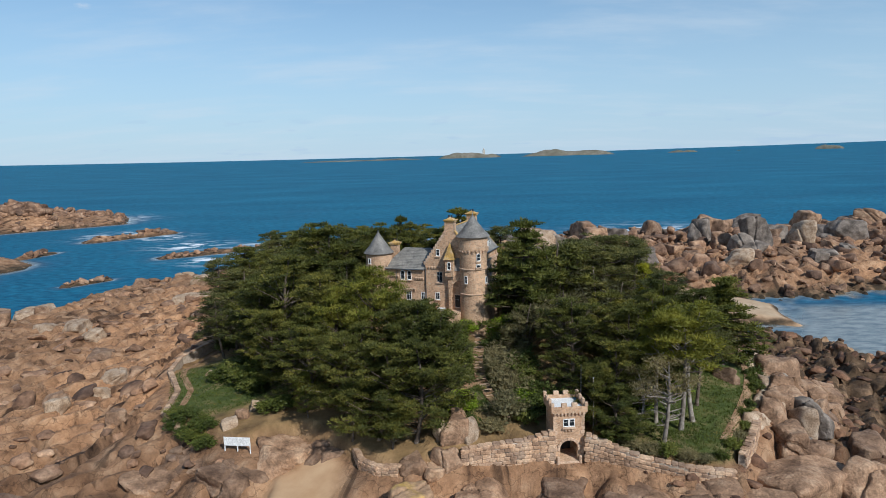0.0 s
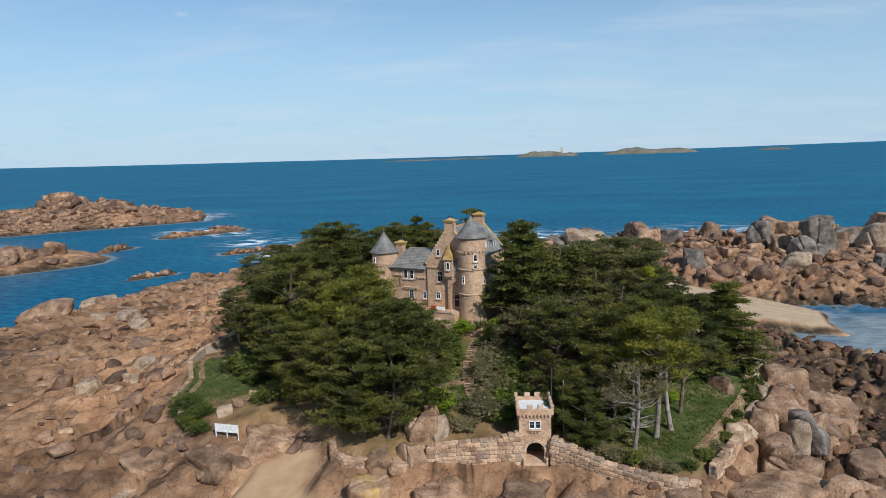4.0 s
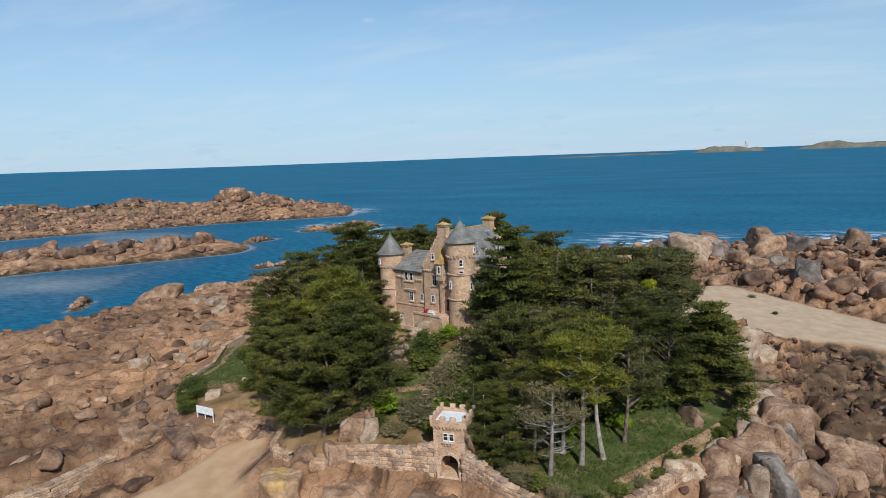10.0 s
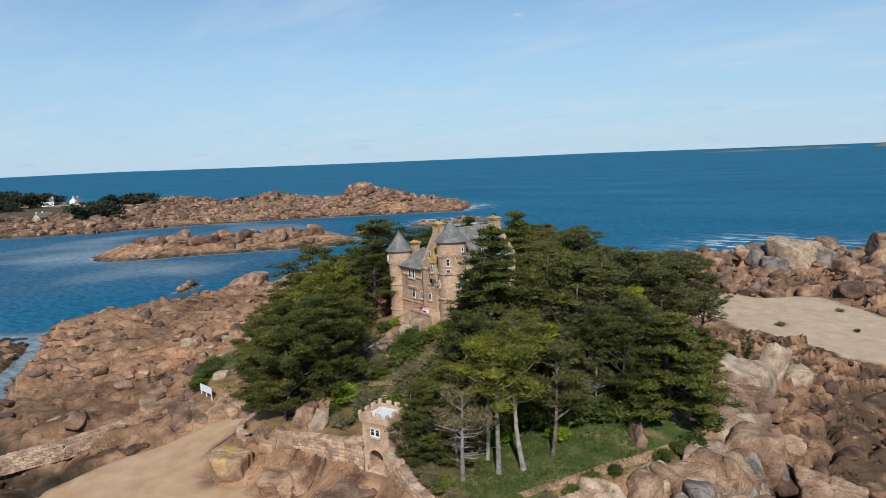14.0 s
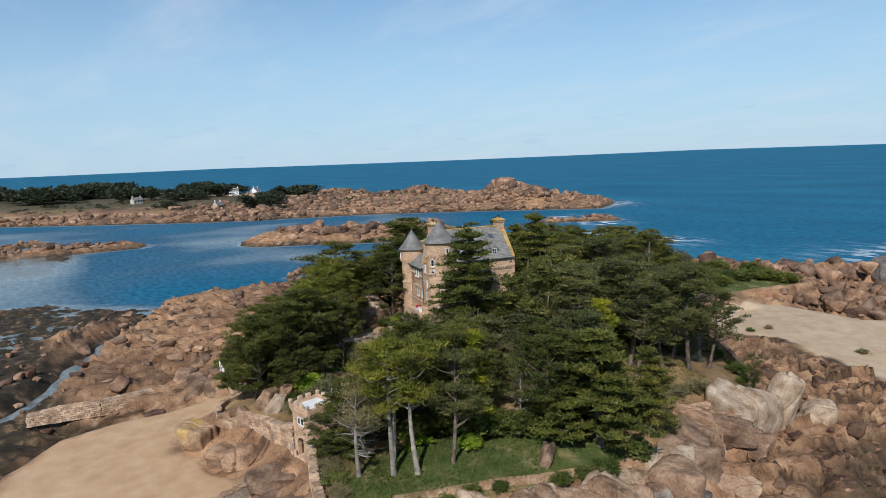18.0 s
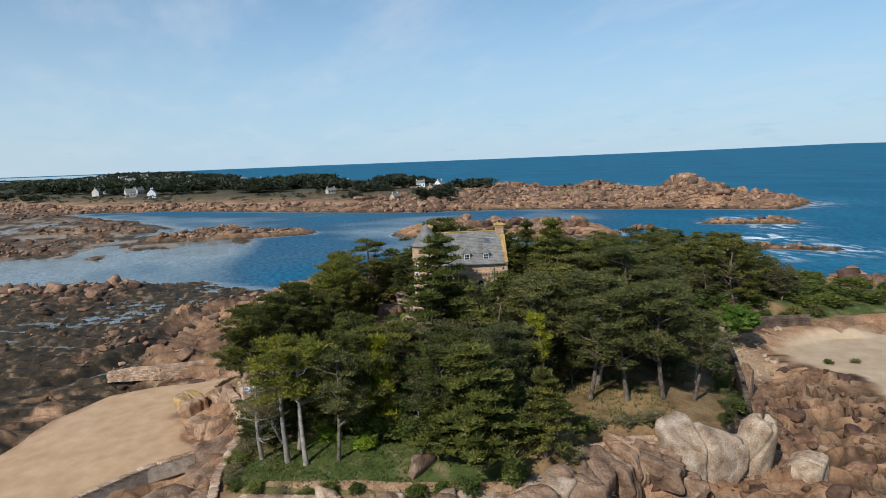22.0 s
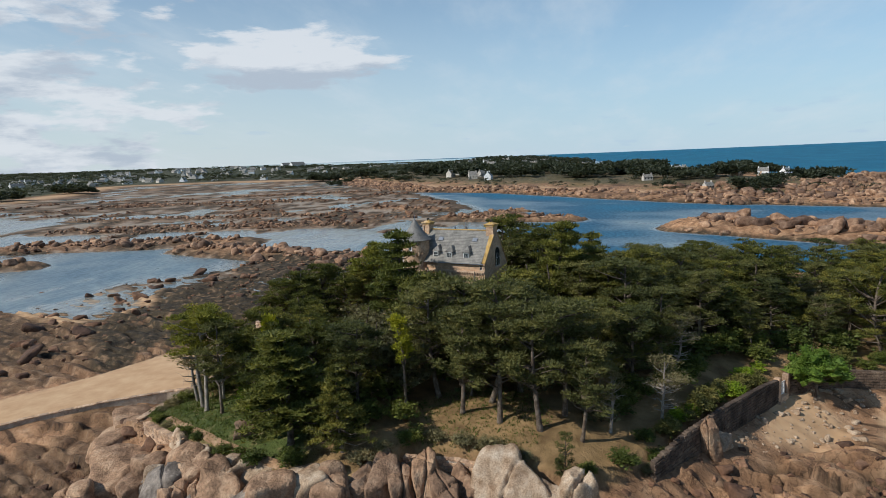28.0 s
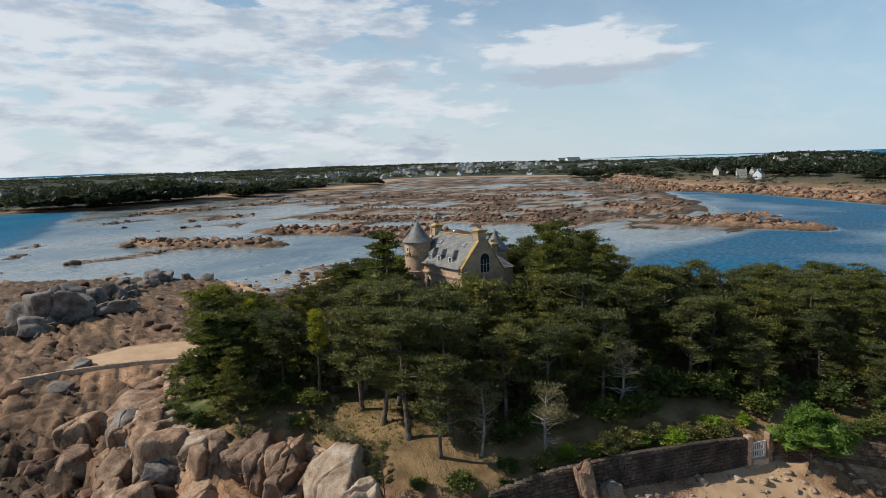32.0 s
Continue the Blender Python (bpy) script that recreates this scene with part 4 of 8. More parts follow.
for ang, z, w, h, arch in ((-52, 30.55, 0.36, 0.7, False), (-52, 28.35, 0.5, 0.85, True), (-52, 27.05, 0.6, 0.5, False), (-106, 24.8, 0.35, 1.1, False), (-10, 24.6, 0.45, 1.0, False)):
    tower_window(TRX, TRY, 2.24, ang, z, w, h, arch)
tower_window(TRX, TRY, 2.4, 10, 30.4, 0.4, 0.7)
for ang, z in ((-110, 27.2), (-25, 21.4), (-25, 16.9), (-150, 20.5)):
    tower_window(TLX, TLY, 2.1 if z < 26 else 2.26, ang, z, 0.42, 0.8)
part("balcony", boxes((-0.55, 0.55, -0.35, 0.1, -0.12, 0.0), (-0.5, -0.3, -0.25, 0.1, -0.4, -0.12), (0.3, 0.5, -0.25, 0.1, -0.4, -0.12), bevel=0.02), TRIM, castle).matrix_local = facing(TRX + 2.22 * math.cos(radians(-52)), TRY + 2.22 * math.sin(radians(-52)), 26.85, -52)

# main range: gable wall to the front, gable wall to the back, side walls
front = [(-4.45, 13.5), (3.4, 13.5), (3.4, 29.4), (0.75, 32.6), (-0.85, 32.6), (-4.45, 26.9)]
back = [(-4.45, 13.5), (4.4, 13.5), (4.4, 28.2), (0.8, 32.4), (-0.8, 32.4), (-4.45, 27.0)]
part("gable_wall", prism(front, -0.5, 0.05), WALL, castle)
part("gable_wall", prism(back, 12.5, 13.05), WALL, castle, "shaded rear gable of pink granite")
part("side_wall", boxes((3.85, 4.35, 0.05, 12.5, 13.5, 28.25)), WALL, castle)
part("side_wall", boxes((-4.45, -3.95, 0.05, 12.5, 13.5, 26.95)), WALL, castle)
rb = bmesh.new()
slope(rb, (4.75, 0.05, 28.1), (4.75, 12.55, 28.1), (0, 12.55, 33.0), (0, 0.05, 33.0), 22)
part("roof_slope", rb, SLATE, castle, "weathered grey slate roof")
rb = bmesh.new()
slope(rb, (-4.75, 12.55, 26.8), (-4.75, 0.05, 26.8), (0, 0.05, 33.0), (0, 12.55, 33.0), 24)
part("roof_slope", rb, SLATE, castle, "weathered grey slate roof")
part("ridge_tile", boxes((-0.16, 0.16, 0.1, 12.5, 32.95, 33.13), bevel=0.05), LICHEN, castle, "ridge covered with orange lichen")
part("gutter", boxes((4.66, 4.86, 0.1, 12.9, 27.98, 28.1), bevel=0.03), METAL, castle)
# coping of the gables
for y0, y1 in ((12.4, 13.15),):
    for (x0, z0), (x1, z1) in (((4.5, 28.2), (0.7, 32.55)), ((-4.55, 27.0), (-0.7, 32.5))):
        d = math.hypot(x1 - x0, z1 - z0)
        ob = part("coping", boxes((0, d, y0, y1, 0, 0.22), bevel=0.04), LICHEN, castle, "gable coping with orange lichen")
        ob.matrix_local = Matrix.Translation((x0, 0, z0)) @ Euler((0, -math.atan2(z1 - z0, x1 - x0), 0)).to_matrix().to_4x4()
for k in range(11):
    t = k / 10
    x, z = -4.45 + 3.5 * t, 26.85 + 5.0 * t
    part("crow_step", boxes((x - 0.22, x + 0.24, -0.62, 0.15, z - 0.1, z + 0.42), bevel=0.03), TRIM, castle)
for x in (-1,):
    part("coping", boxes((0, 3.4, -0.62, 0.15, 0, 0.2), bevel=0.03), LICHEN, castle).matrix_local = Matrix.Translation((0.75, 0, 32.4)) @ Euler((0, math.radians(50), 0)).to_matrix().to_4x4()


def chimney(x0, x1, y0, y1, z0, z1, label="granite chimney with an orange lichen cap"):
    ch = part("chimney", boxes((x0, x1, y0, y1, z0, z1)), WALL, castle, label)
    b = boxes((x0 - 0.16, x1 + 0.16, y0 - 0.16, y1 + 0.16, z1 - 0.35, z1 - 0.12), (x0 - 0.28, x1 + 0.28, y0 - 0.28, y1 + 0.28, z1 - 0.12, z1 + 0.08), bevel=0.04)
    part("cap", b, LICHEN, ch)
    bm = bmesh.new()
    bmesh.ops.create_cone(bm, cap_ends=True, segments=4, radius1=max(x1 - x0, y1 - y0) * 0.68, radius2=0.1, depth=0.42, matrix=Matrix.Translation(((x0 + x1) / 2, (y0 + y1) / 2, z1 + 0.28)) @ pose(0, 0, 0, 0, 0, 45))
    part("cap", bm, LICHEN, ch)
    for k in (-0.3, 0.3):
        part("chimney_pot", turned([(0.13, z1 + 0.3), (0.12, z1 + 0.7), (0.15, z1 + 0.75)], (x0 + x1) / 2 + k * (x1 - x0) * 0.5, (y0 + y1) / 2, 10), DARK, ch)


chimney(-0.75, 0.75, -0.45, 0.75, 31.5, 34.2)
chimney(-0.8, 0.8, 11.7, 13.0, 31.5, 34.1)
for k in range(6):
    for x in (-0.78, 0.78):
        part("quoin", boxes((x - 0.12, x + 0.12, -0.52, -0.2, 31.9 + 0.32 * k, 32.12 + 0.32 * k)), TRIM, castle)
chimney(-11.7, -10.4, 2.0, 3.1, 27.0, 29.9, "small battlemented granite chimney")
part("aerial", turned([(0.03, 30.0), (0.02, 31.6)], -10.6, 2.5, 6), METAL, castle)

window(castle, pose(-2.1, -0.5, 28.8), 0.5, 1.0, False, 0, WHITE)
window(castle, pose(-1.9, -0.5, 24.75), 0.9, 1.7, False, 1)
window(castle, pose(-2.35, -0.5, 21.5), 0.65, 1.1, False, 1, WHITE)
for k in range(7):
    corbels(castle, [pose(-4.2 + 0.5 * k, -0.5, 26.3)], TRIM)
part("drainpipe", turned([(0.07, 19.5), (0.07, 26.2)], -4.35, -0.62, 8), METAL, castle)
# oriel and the arch that carries it
part("oriel_wall", boxes((-0.6, 0.9, -1.6, -0.45, 25.0, 27.9), bevel=0.05), WALL, castle)
part("bracket", boxes((-0.45, 0.75, -1.35, -0.45, 24.6, 25.0), (-0.3, 0.6, -1.05, -0.45, 24.25, 24.6), (-0.15, 0.45, -0.8, -0.45, 23.9, 24.25), bevel=0.05), TRIM, castle)
bm = bmesh.new()
bmesh.ops.create_cone(bm, cap_ends=True, segments=4, radius1=1.28, radius2=0.05, depth=2.7, matrix=Matrix.Translation((0.15, -0.95, 29.2)) @ pose(0, 0, 0, 0, 0, 45))
part("oriel_roof", bm, LICHEN, castle, "steep stone oriel roof with orange lichen")
window(castle, pose(0.15, -1.6, 26.7), 0.45, 0.95, True, 0, WHITE)
arch = [(0.2, 19.0), (0.2, 22.5), (0.5, 23.6), (1.1, 24.2), (1.9, 24.4), (1.9, 26.0), (-0.2, 26.0), (-0.2, 19.0)]
part("arch", prism(arch, -1.15, -0.5), WALL, castle)
rb = bmesh.new()
slope(rb, (0.9, -1.2, 26.0), (2.2, -1.2, 26.0), (2.2, -0.4, 28.2), (0.9, -0.4, 28.2), 8)
part("lean_to_roof", rb, SLATE, castle)
window(castle, pose(1.15, -0.5, 20.8), 0.9, 2.1, False, 0, TRIM, False, DARK)

# lower wing to the left tower
part("wing_wall", boxes((-12.0, -4.45, -0.45, 0.05, 13, 26.0)), WALL, castle)
part("wing_wall", boxes((-12.0, -4.45, 6.4, 6.9, 13, 26.0)), WALL, castle)
rb = bmesh.new()
slope(rb, (-12.3, -0.8, 25.95), (-4.45, -0.8, 25.95), (-4.45, 3.2, 29.0), (-9.5, 3.2, 29.0), 14)
slope(rb, (-4.45, 7.2, 25.95), (-12.3, 7.2, 25.95), (-9.5, 3.2, 29.0), (-4.45, 3.2, 29.0), 14)
slope(rb, (-12.3, 7.2, 25.95), (-12.3, -0.8, 25.95), (-9.5, 3.2, 29.0), (-9.5, 3.2, 29.0), 14)
part("wing_roof", rb, SLATE, castle, "grey slate roof of the lower wing")
part("gutter", boxes((-11.6, -4.5, -0.95, -0.78, 25.82, 25.95), bevel=0.03), METAL, castle)
for x in (-8.55, -7.35):
    window(castle, pose(x, -0.45, 24.7), 0.62, 1.15, True, 0, WHITE)
window(castle, pose(-7.5, -0.45, 21.4), 0.75, 1.5, False, 1, WHITE)
window(castle, pose(-4.95, -0.45, 21.4), 0.55, 1.2, False, 1, WHITE)
window(castle, pose(-10.2, -0.45, 17.4), 0.5, 0.5, False, 0, WHITE)
part("balcony", boxes((-8.9, -6.3, -0.8, -0.45, 22.55, 22.7), bevel=0.03), TRIM, castle)
corbels(castle, [pose(-8.75 + 0.47 * k, -0.45, 22.3) for k in range(6)], TRIM)
corbels(castle, [pose(-6.1 + 0.4 * k, -0.45, 24.35) for k in range(4)] + [pose(-10.6 + 0.4 * k, -0.45, 24.6) for k in range(4)], TRIM)
part("string_course", boxes((-11.4, -4.5, -0.56, -0.45, 19.75, 19.95)), TRIM, castle)
part("drainpipe", turned([(0.06, 22.8), (0.06, 25.9)], -9.7, -0.55, 8), METAL, castle)

# sunny side: dormers, skylights, corbels, balcony
for k, b0 in enumerate((3.8, 6.35, 9.5)):
    dm = part("dormer", boxes((2.4, 3.95, b0 - 0.6, b0 + 0.6, 28.3, 29.9)), SLATE, castle, "slate-hung dormer")
    rb = bmesh.new()
    slope(rb, (1.9, b0 - 0.75, 29.8), (4.12, b0 - 0.75, 29.8), (3.1, b0, 30.75), (1.7, b0, 30.75), 6)
    slope(rb, (4.12, b0 + 0.75, 29.8), (1.9, b0 + 0.75, 29.8), (1.7, b0, 30.75), (3.1, b0, 30.75), 6)
    slope(rb, (4.12, b0 - 0.75, 29.8), (4.12, b0 + 0.75, 29.8), (3.1, b0, 30.75), (3.1, b0, 30.75), 6)
    part("dormer_roof", rb, SLATE, dm)
    window(castle, facing(3.97, b0, 29.1, 0), 0.75, 1.15, False, 1, WHITE)
for b0, a0, z0 in ((3.5, 1.45, 31.55), (10.0, 1.45, 31.55)):
    part("skylight", boxes((-0.4, 0.4, -0.45, 0.45, 0.02, 0.12), bevel=0.02), METAL, castle).matrix_local = Matrix.Translation((a0, b0, z0)) @ Euler((0, radians(46), 0)).to_matrix().to_4x4()
corbels(castle, [facing(4.35, 2.4 + 0.46 * k, 26.4, 0) for k in range(23)], TRIM)
part("string_course", boxes((4.35, 4.62, 1.5, 13.0, 26.62, 26.85)), TRIM, castle)
window(castle, facing(4.35, 11.4, 24.3, 0), 0.8, 1.4, True, 1, TRIM)
window(castle, facing(4.35, 12.4, 27.4, 0), 0.4, 0.7, False, 0, TRIM)
for b0 in (3.5, 6.0, 8.5):
    window(castle, facing(4.35, b0, 24.3, 0), 0.8, 1.4, True, 1, TRIM)
part("balcony", boxes((4.35, 6.0, 9.9, 13.6, 22.1, 22.45), bevel=0.04), TRIM, castle)
part("handrail", boxes((5.75, 6.0, 9.9, 13.6, 23.35, 23.52), bevel=0.04), TRIM, castle)
for k in range(11):
    part("baluster", turned([(0.09, 22.45), (0.06, 22.65), (0.1, 22.9), (0.05, 23.2), (0.08, 23.36)], 5.87, 10.05 + 0.34 * k, 8), TRIM, castle)
window(castle, facing(-0.4, 13.05, 28.2, 90), 1.9, 2.3, True, 2, TRIM)
window(castle, facing(2.4, 13.05, 24.2, 90), 0.9, 1.6, False, 1, TRIM)
# roof lights on the far slope stay plain; small ventilator on the ridge
part("ventilator", turned([(0.12, 33.0), (0.12, 33.4), (0.2, 33.45), (0.03, 33.7)], 0, 5.5, 8), METAL, castle)

# terrace before the gable
part("terrace", boxes((-4.4, 2.0, -3.4, -0.5, 14.5, 19.3)), STONE_JOINED, castle, "low granite terrace")
part("parapet", boxes((-4.4, 1.6, -3.55, -3.3, 19.3, 19.7), bevel=0.04), TRIM, castle)
for k in range(9):
    part("step", boxes((-4.4 - 0.5 * (k + 1), -4.4 - 0.5 * k, -3.6, -2.0, 14.5, 19.3 - 0.32 * k), bevel=0.03), TRIM, castle)
part("parapet", boxes((-9.2, -4.4, -3.95, -3.65, 14.5, 15.2)), TRIM, castle).matrix_local = Matrix.Translation((0, 0, 1.9))

bench = empty("garden_bench", CASTLE @ pose(-1.1, -2.6, 19.3), "white painted garden bench on the castle terrace", "bench")
part("seat", boxes((-0.8, 0.8, -0.25, 0.25, 0.38, 0.45), bevel=0.02), WHITE, bench)
part("backrest", boxes((-0.8, 0.8, 0.2, 0.26, 0.5, 0.75), bevel=0.02), WHITE, bench)
for x in (-0.7, 0.7):
    part("leg", boxes((x - 0.05, x + 0.05, -0.2, 0.24, 0, 0.38)), WHITE, bench)
pot = empty("flower_tub", CASTLE @ pose(-2.5, -2.2, 19.3), "large red flower tub on the castle terrace", "planter")
part("tub", turned([(0.3, 0), (0.48, 0.55), (0.52, 0.7), (0.44, 0.7), (0.4, 0.55)], 0, 0, 16), RED, pot)
part("soil", turned([(0.41, 0.5), (0.38, 0.6)], 0, 0, 16), DARK, pot)

# ---- the gatehouse ----
gatehouse = empty("gatehouse", pose(13.8, 73.4, -1.1, 0, 0, 4), "square crenellated granite gate tower with an arched gateway", "gatehouse")
n = 10
arch_l = [(-1.05, 7.0), (-1.05, 11.1)] + [(-1.05 * math.cos(math.pi * k / n), 11.1 + 1.05 * math.sin(math.pi * k / n)) for k in range(1, n)] + [(1.05, 11.1), (1.05, 7.0)]
face = [(-1.85, 7.0)] + arch_l + [(1.85, 7.0), (1.85, 15.6), (-1.85, 15.6)]
part("front_wall", prism(face, -1.85, -1.35), WALL, gatehouse)
part("side_wall", boxes((-1.85, -1.35, -1.35, 1.35, 7.5, 15.6)), WALL, gatehouse)
part("side_wall", boxes((1.35, 1.85, -1.35, 1.35, 7.5, 15.6)), WALL, gatehouse)
part("rear_wall", prism(face, 1.35, 1.85), WALL, gatehouse)
part("vault", boxes((-1.35, 1.35, -1.35, 1.35, 12.3, 12.6)), WALL, gatehouse)
part("passage_floor", boxes((-1.35, 1.35, -1.85, 1.85, 7.0, 9.65)), STONE_JOINED, gatehouse)
for k in range(n + 1):
    a = math.pi * (k + 0.0) / n
    ob = part("voussoir", boxes((-0.17, 0.17, -0.12, 0.05, 0, 0.34), bevel=0.02), TRIM, gatehouse)
    ob.matrix_local = Matrix.Translation((1.07 * math.cos(a), -1.85, 11.1 + 1.07 * math.sin(a))) @ Euler((0, math.pi / 2 - a, 0)).to_matrix().to_4x4()
for s in (-1, 1):
    for k in range(14):
        wd = 0.5 if k % 2 else 0.32
        part("quoin", boxes((min(s * 1.88, s * (1.88 - wd)), max(s * 1.88, s * (1.88 - wd)), -1.9, -1.6, 8.4 + 0.5 * k, 8.86 + 0.5 * k), bevel=0.03), TRIM, gatehouse)
corbels(gatehouse, [facing(-1.7 + 0.425 * k, -1.85, 15.45, -90) for k in range(9)] + [facing(1.85, -1.7 + 0.425 * k, 15.45, 0) for k in range(9)]
        + [facing(-1.85, -1.7 + 0.425 * k, 15.45, 180) for k in range(9)], TRIM)
for dims in ((-2.15, 2.15, -2.15, -1.85), (-2.15, 2.15, 1.85, 2.15), (-2.15, -1.85, -1.85, 1.85), (1.85, 2.15, -1.85, 1.85)):
    part("parapet", boxes((*dims, 15.62, 16.35), bevel=0.03), WALL, gatehouse)
for k in range(4):
    x = -1.83 + 1.22 * k
    for dims in ((x - 0.34, x + 0.34, -2.17, -1.83), (x - 0.34, x + 0.34, 1.83, 2.17), (-2.17, -1.83, x - 0.34, x + 0.34), (1.83, 2.17, x - 0.34, x + 0.34)):
        if dims[0] > -2.1 and dims[1] < 2.1 or 0 < k < 3:
            part("merlon", boxes((*dims, 16.35, 16.85), bevel=0.05), TRIM, gatehouse)
for x, y in ((-2, -2), (2, -2), (-2, 2), (2, 2)):
    part("merlon", boxes((x - 0.2, x + 0.2, y - 0.2, y + 0.2, 16.36, 16.87), bevel=0.05), TRIM, gatehouse)
part("roof_deck", boxes((-1.84, 1.84, -1.84, 1.84, 15.6, 15.95)), WHITE, gatehouse, "white roof deck with a blue corner")
part("deck_cover", boxes((1.45, 1.8, 0.9, 1.75, 15.96, 16.0)), BLUE, gatehouse, "blue sheet")
for x in (-0.36, 0.36):
    window(gatehouse, pose(x, -1.85, 14.35), 0.5, 0.85, False, 0, WHITE, False)
part("window_sill", boxes((-0.8, 0.8, -2.15, -1.85, 13.65, 13.83), (-0.5, -0.3, -2.05, -1.85, 13.35, 13.65), (-0.1, 0.1, -2.05, -1.85, 13.35, 13.65), (0.3, 0.5, -2.05, -1.85, 13.35, 13.65), bevel=0.02), TRIM, gatehouse)
part("door_leaf", boxes((-0.95, 0.95, 1.2, 1.3, 9.65, 12.1)), DARK, gatehouse)
part("flagpole", turned([(0.05, 15.6), (0.035, 18.5), (0.025, 20.4)], 2.3, 1.2, 8), METAL, gatehouse, "thin grey flagpole")
stair = empty("gate_steps", pose(13.8, 73.4, 0.05, 0, 0, 4), "worn granite steps up to the gateway", "steps")
for k in range(5):
    part("step", boxes((-1.15 + 0.05 * (k % 3), 1.2 - 0.06 * (k % 2), -2.2 - 0.34 * k, -1.86 - 0.34 * k if k else -1.86, 5.0, 8.48 - 0.3 * k), bevel=0.04), TRIM, stair)
for s in (-1, 1):
    part("guard_stone", boxes((s * 1.35 - 0.2, s * 1.35 + 0.2, -2.35, -1.95, 6.6, 9.2), bevel=0.14), TRIM, stair)

flagpole = empty("flagpole", pose(17.4, 74.2, 9.6), "slender bare grey flagpole beside the gate tower", "flagpole")
part("pole", turned([(0.07, -0.6), (0.06, 3.5), (0.035, 8.0), (0.0, 8.05)], 0, 0, 10), DEADWOOD, flagpole)
part("base", turned([(0.22, -0.6), (0.22, 0.12), (0.1, 0.3)], 0, 0, 12), STONE, flagpole)
part("finial", turned([(0.0, 7.98), (0.08, 8.06), (0.0, 8.14)], 0, 0, 10), WHITE, flagpole)

# ---- trees and shrubs ----
rnd = np.random.default_rng(11)


def tube(points, radii, sides=6):
    """A tapered tube along points: corners and quads."""
    points = np.asarray(points, float)
    verts, faces = [], []
    for i, (p, r) in enumerate(zip(points, radii)):
        d = points[min(i + 1, len(points) - 1)] - points[max(i - 1, 0)]
        d = d / (np.linalg.norm(d) + 1e-9)
        s = np.cross(d, (0.3, 0.9, 0.2))
        s /= np.linalg.norm(s) + 1e-9
        q = np.cross(d, s)
        a = np.linspace(0, 2 * np.pi, sides, endpoint=False)
        verts.append(p + r * (np.cos(a)[:, None] * s + np.sin(a)[:, None] * q))
    for i in range(len(points) - 1):
        for k in range(sides):
            faces.append((i * sides + k, i * sides + (k + 1) % sides, (i + 1) * sides + (k + 1) % sides, (i + 1) * sides + k))
    return np.concatenate(verts), faces


def join(pieces):
    vs, fs, o = [], [], 0
    for v, f in pieces:
        vs.append(v)
        fs.append(np.asarray(f, int) + o)
        o += len(v)
    return np.concatenate(vs), np.concatenate(fs)


def sprays(centres, radii, count, length, width, flat=0.4, lift=0.35, rng=rnd, level=0.6):
    """Leaf sprays round clump centres: three corners a spray, pointing outwards and a little up."""
    n = len(centres) * count
    c = np.repeat(centres, count, 0)
    r = np.repeat(radii, count)
    d = rng.normal(size=(n, 3))
    d /= np.linalg.norm(d, axis=1)[:, None]
    d[:, 2] = np.where(d[:, 2] < -0.25, -d[:, 2], d[:, 2])
    rad = rng.uniform(0.45, 1.0, n) * r
    p = c + d * rad[:, None] * (1, 1, flat)
    out = d * (1, 1, 0.5) + rng.normal(size=(n, 3)) * 0.45 + (0, 0, lift)
    out /= np.linalg.norm(out, axis=1)[:, None]
    side = np.cross(out, rng.normal(size=(n, 3)) * level + (0, 0, 1))
    side /= np.linalg.norm(side, axis=1)[:, None]
    le = length * rng.uniform(0.6, 1.3, n)[:, None]
    wi = width * rng.uniform(0.6, 1.3, n)[:, None]
    tri = np.stack([p - side * wi, p + side * wi, p + out * le], 1).reshape(-1, 3)
    return tri, np.arange(n * 3).reshape(-1, 3)


OCTA = (np.array([(1, 0, 0), (-1, 0, 0), (0, 1, 0), (0, -1, 0), (0, 0, 1), (0, 0, -1)], float),
        np.array([(0, 2, 4), (2, 1, 4), (1, 3, 4), (3, 0, 4), (2, 0, 5), (1, 2, 5), (3, 1, 5), (0, 3, 5)]))


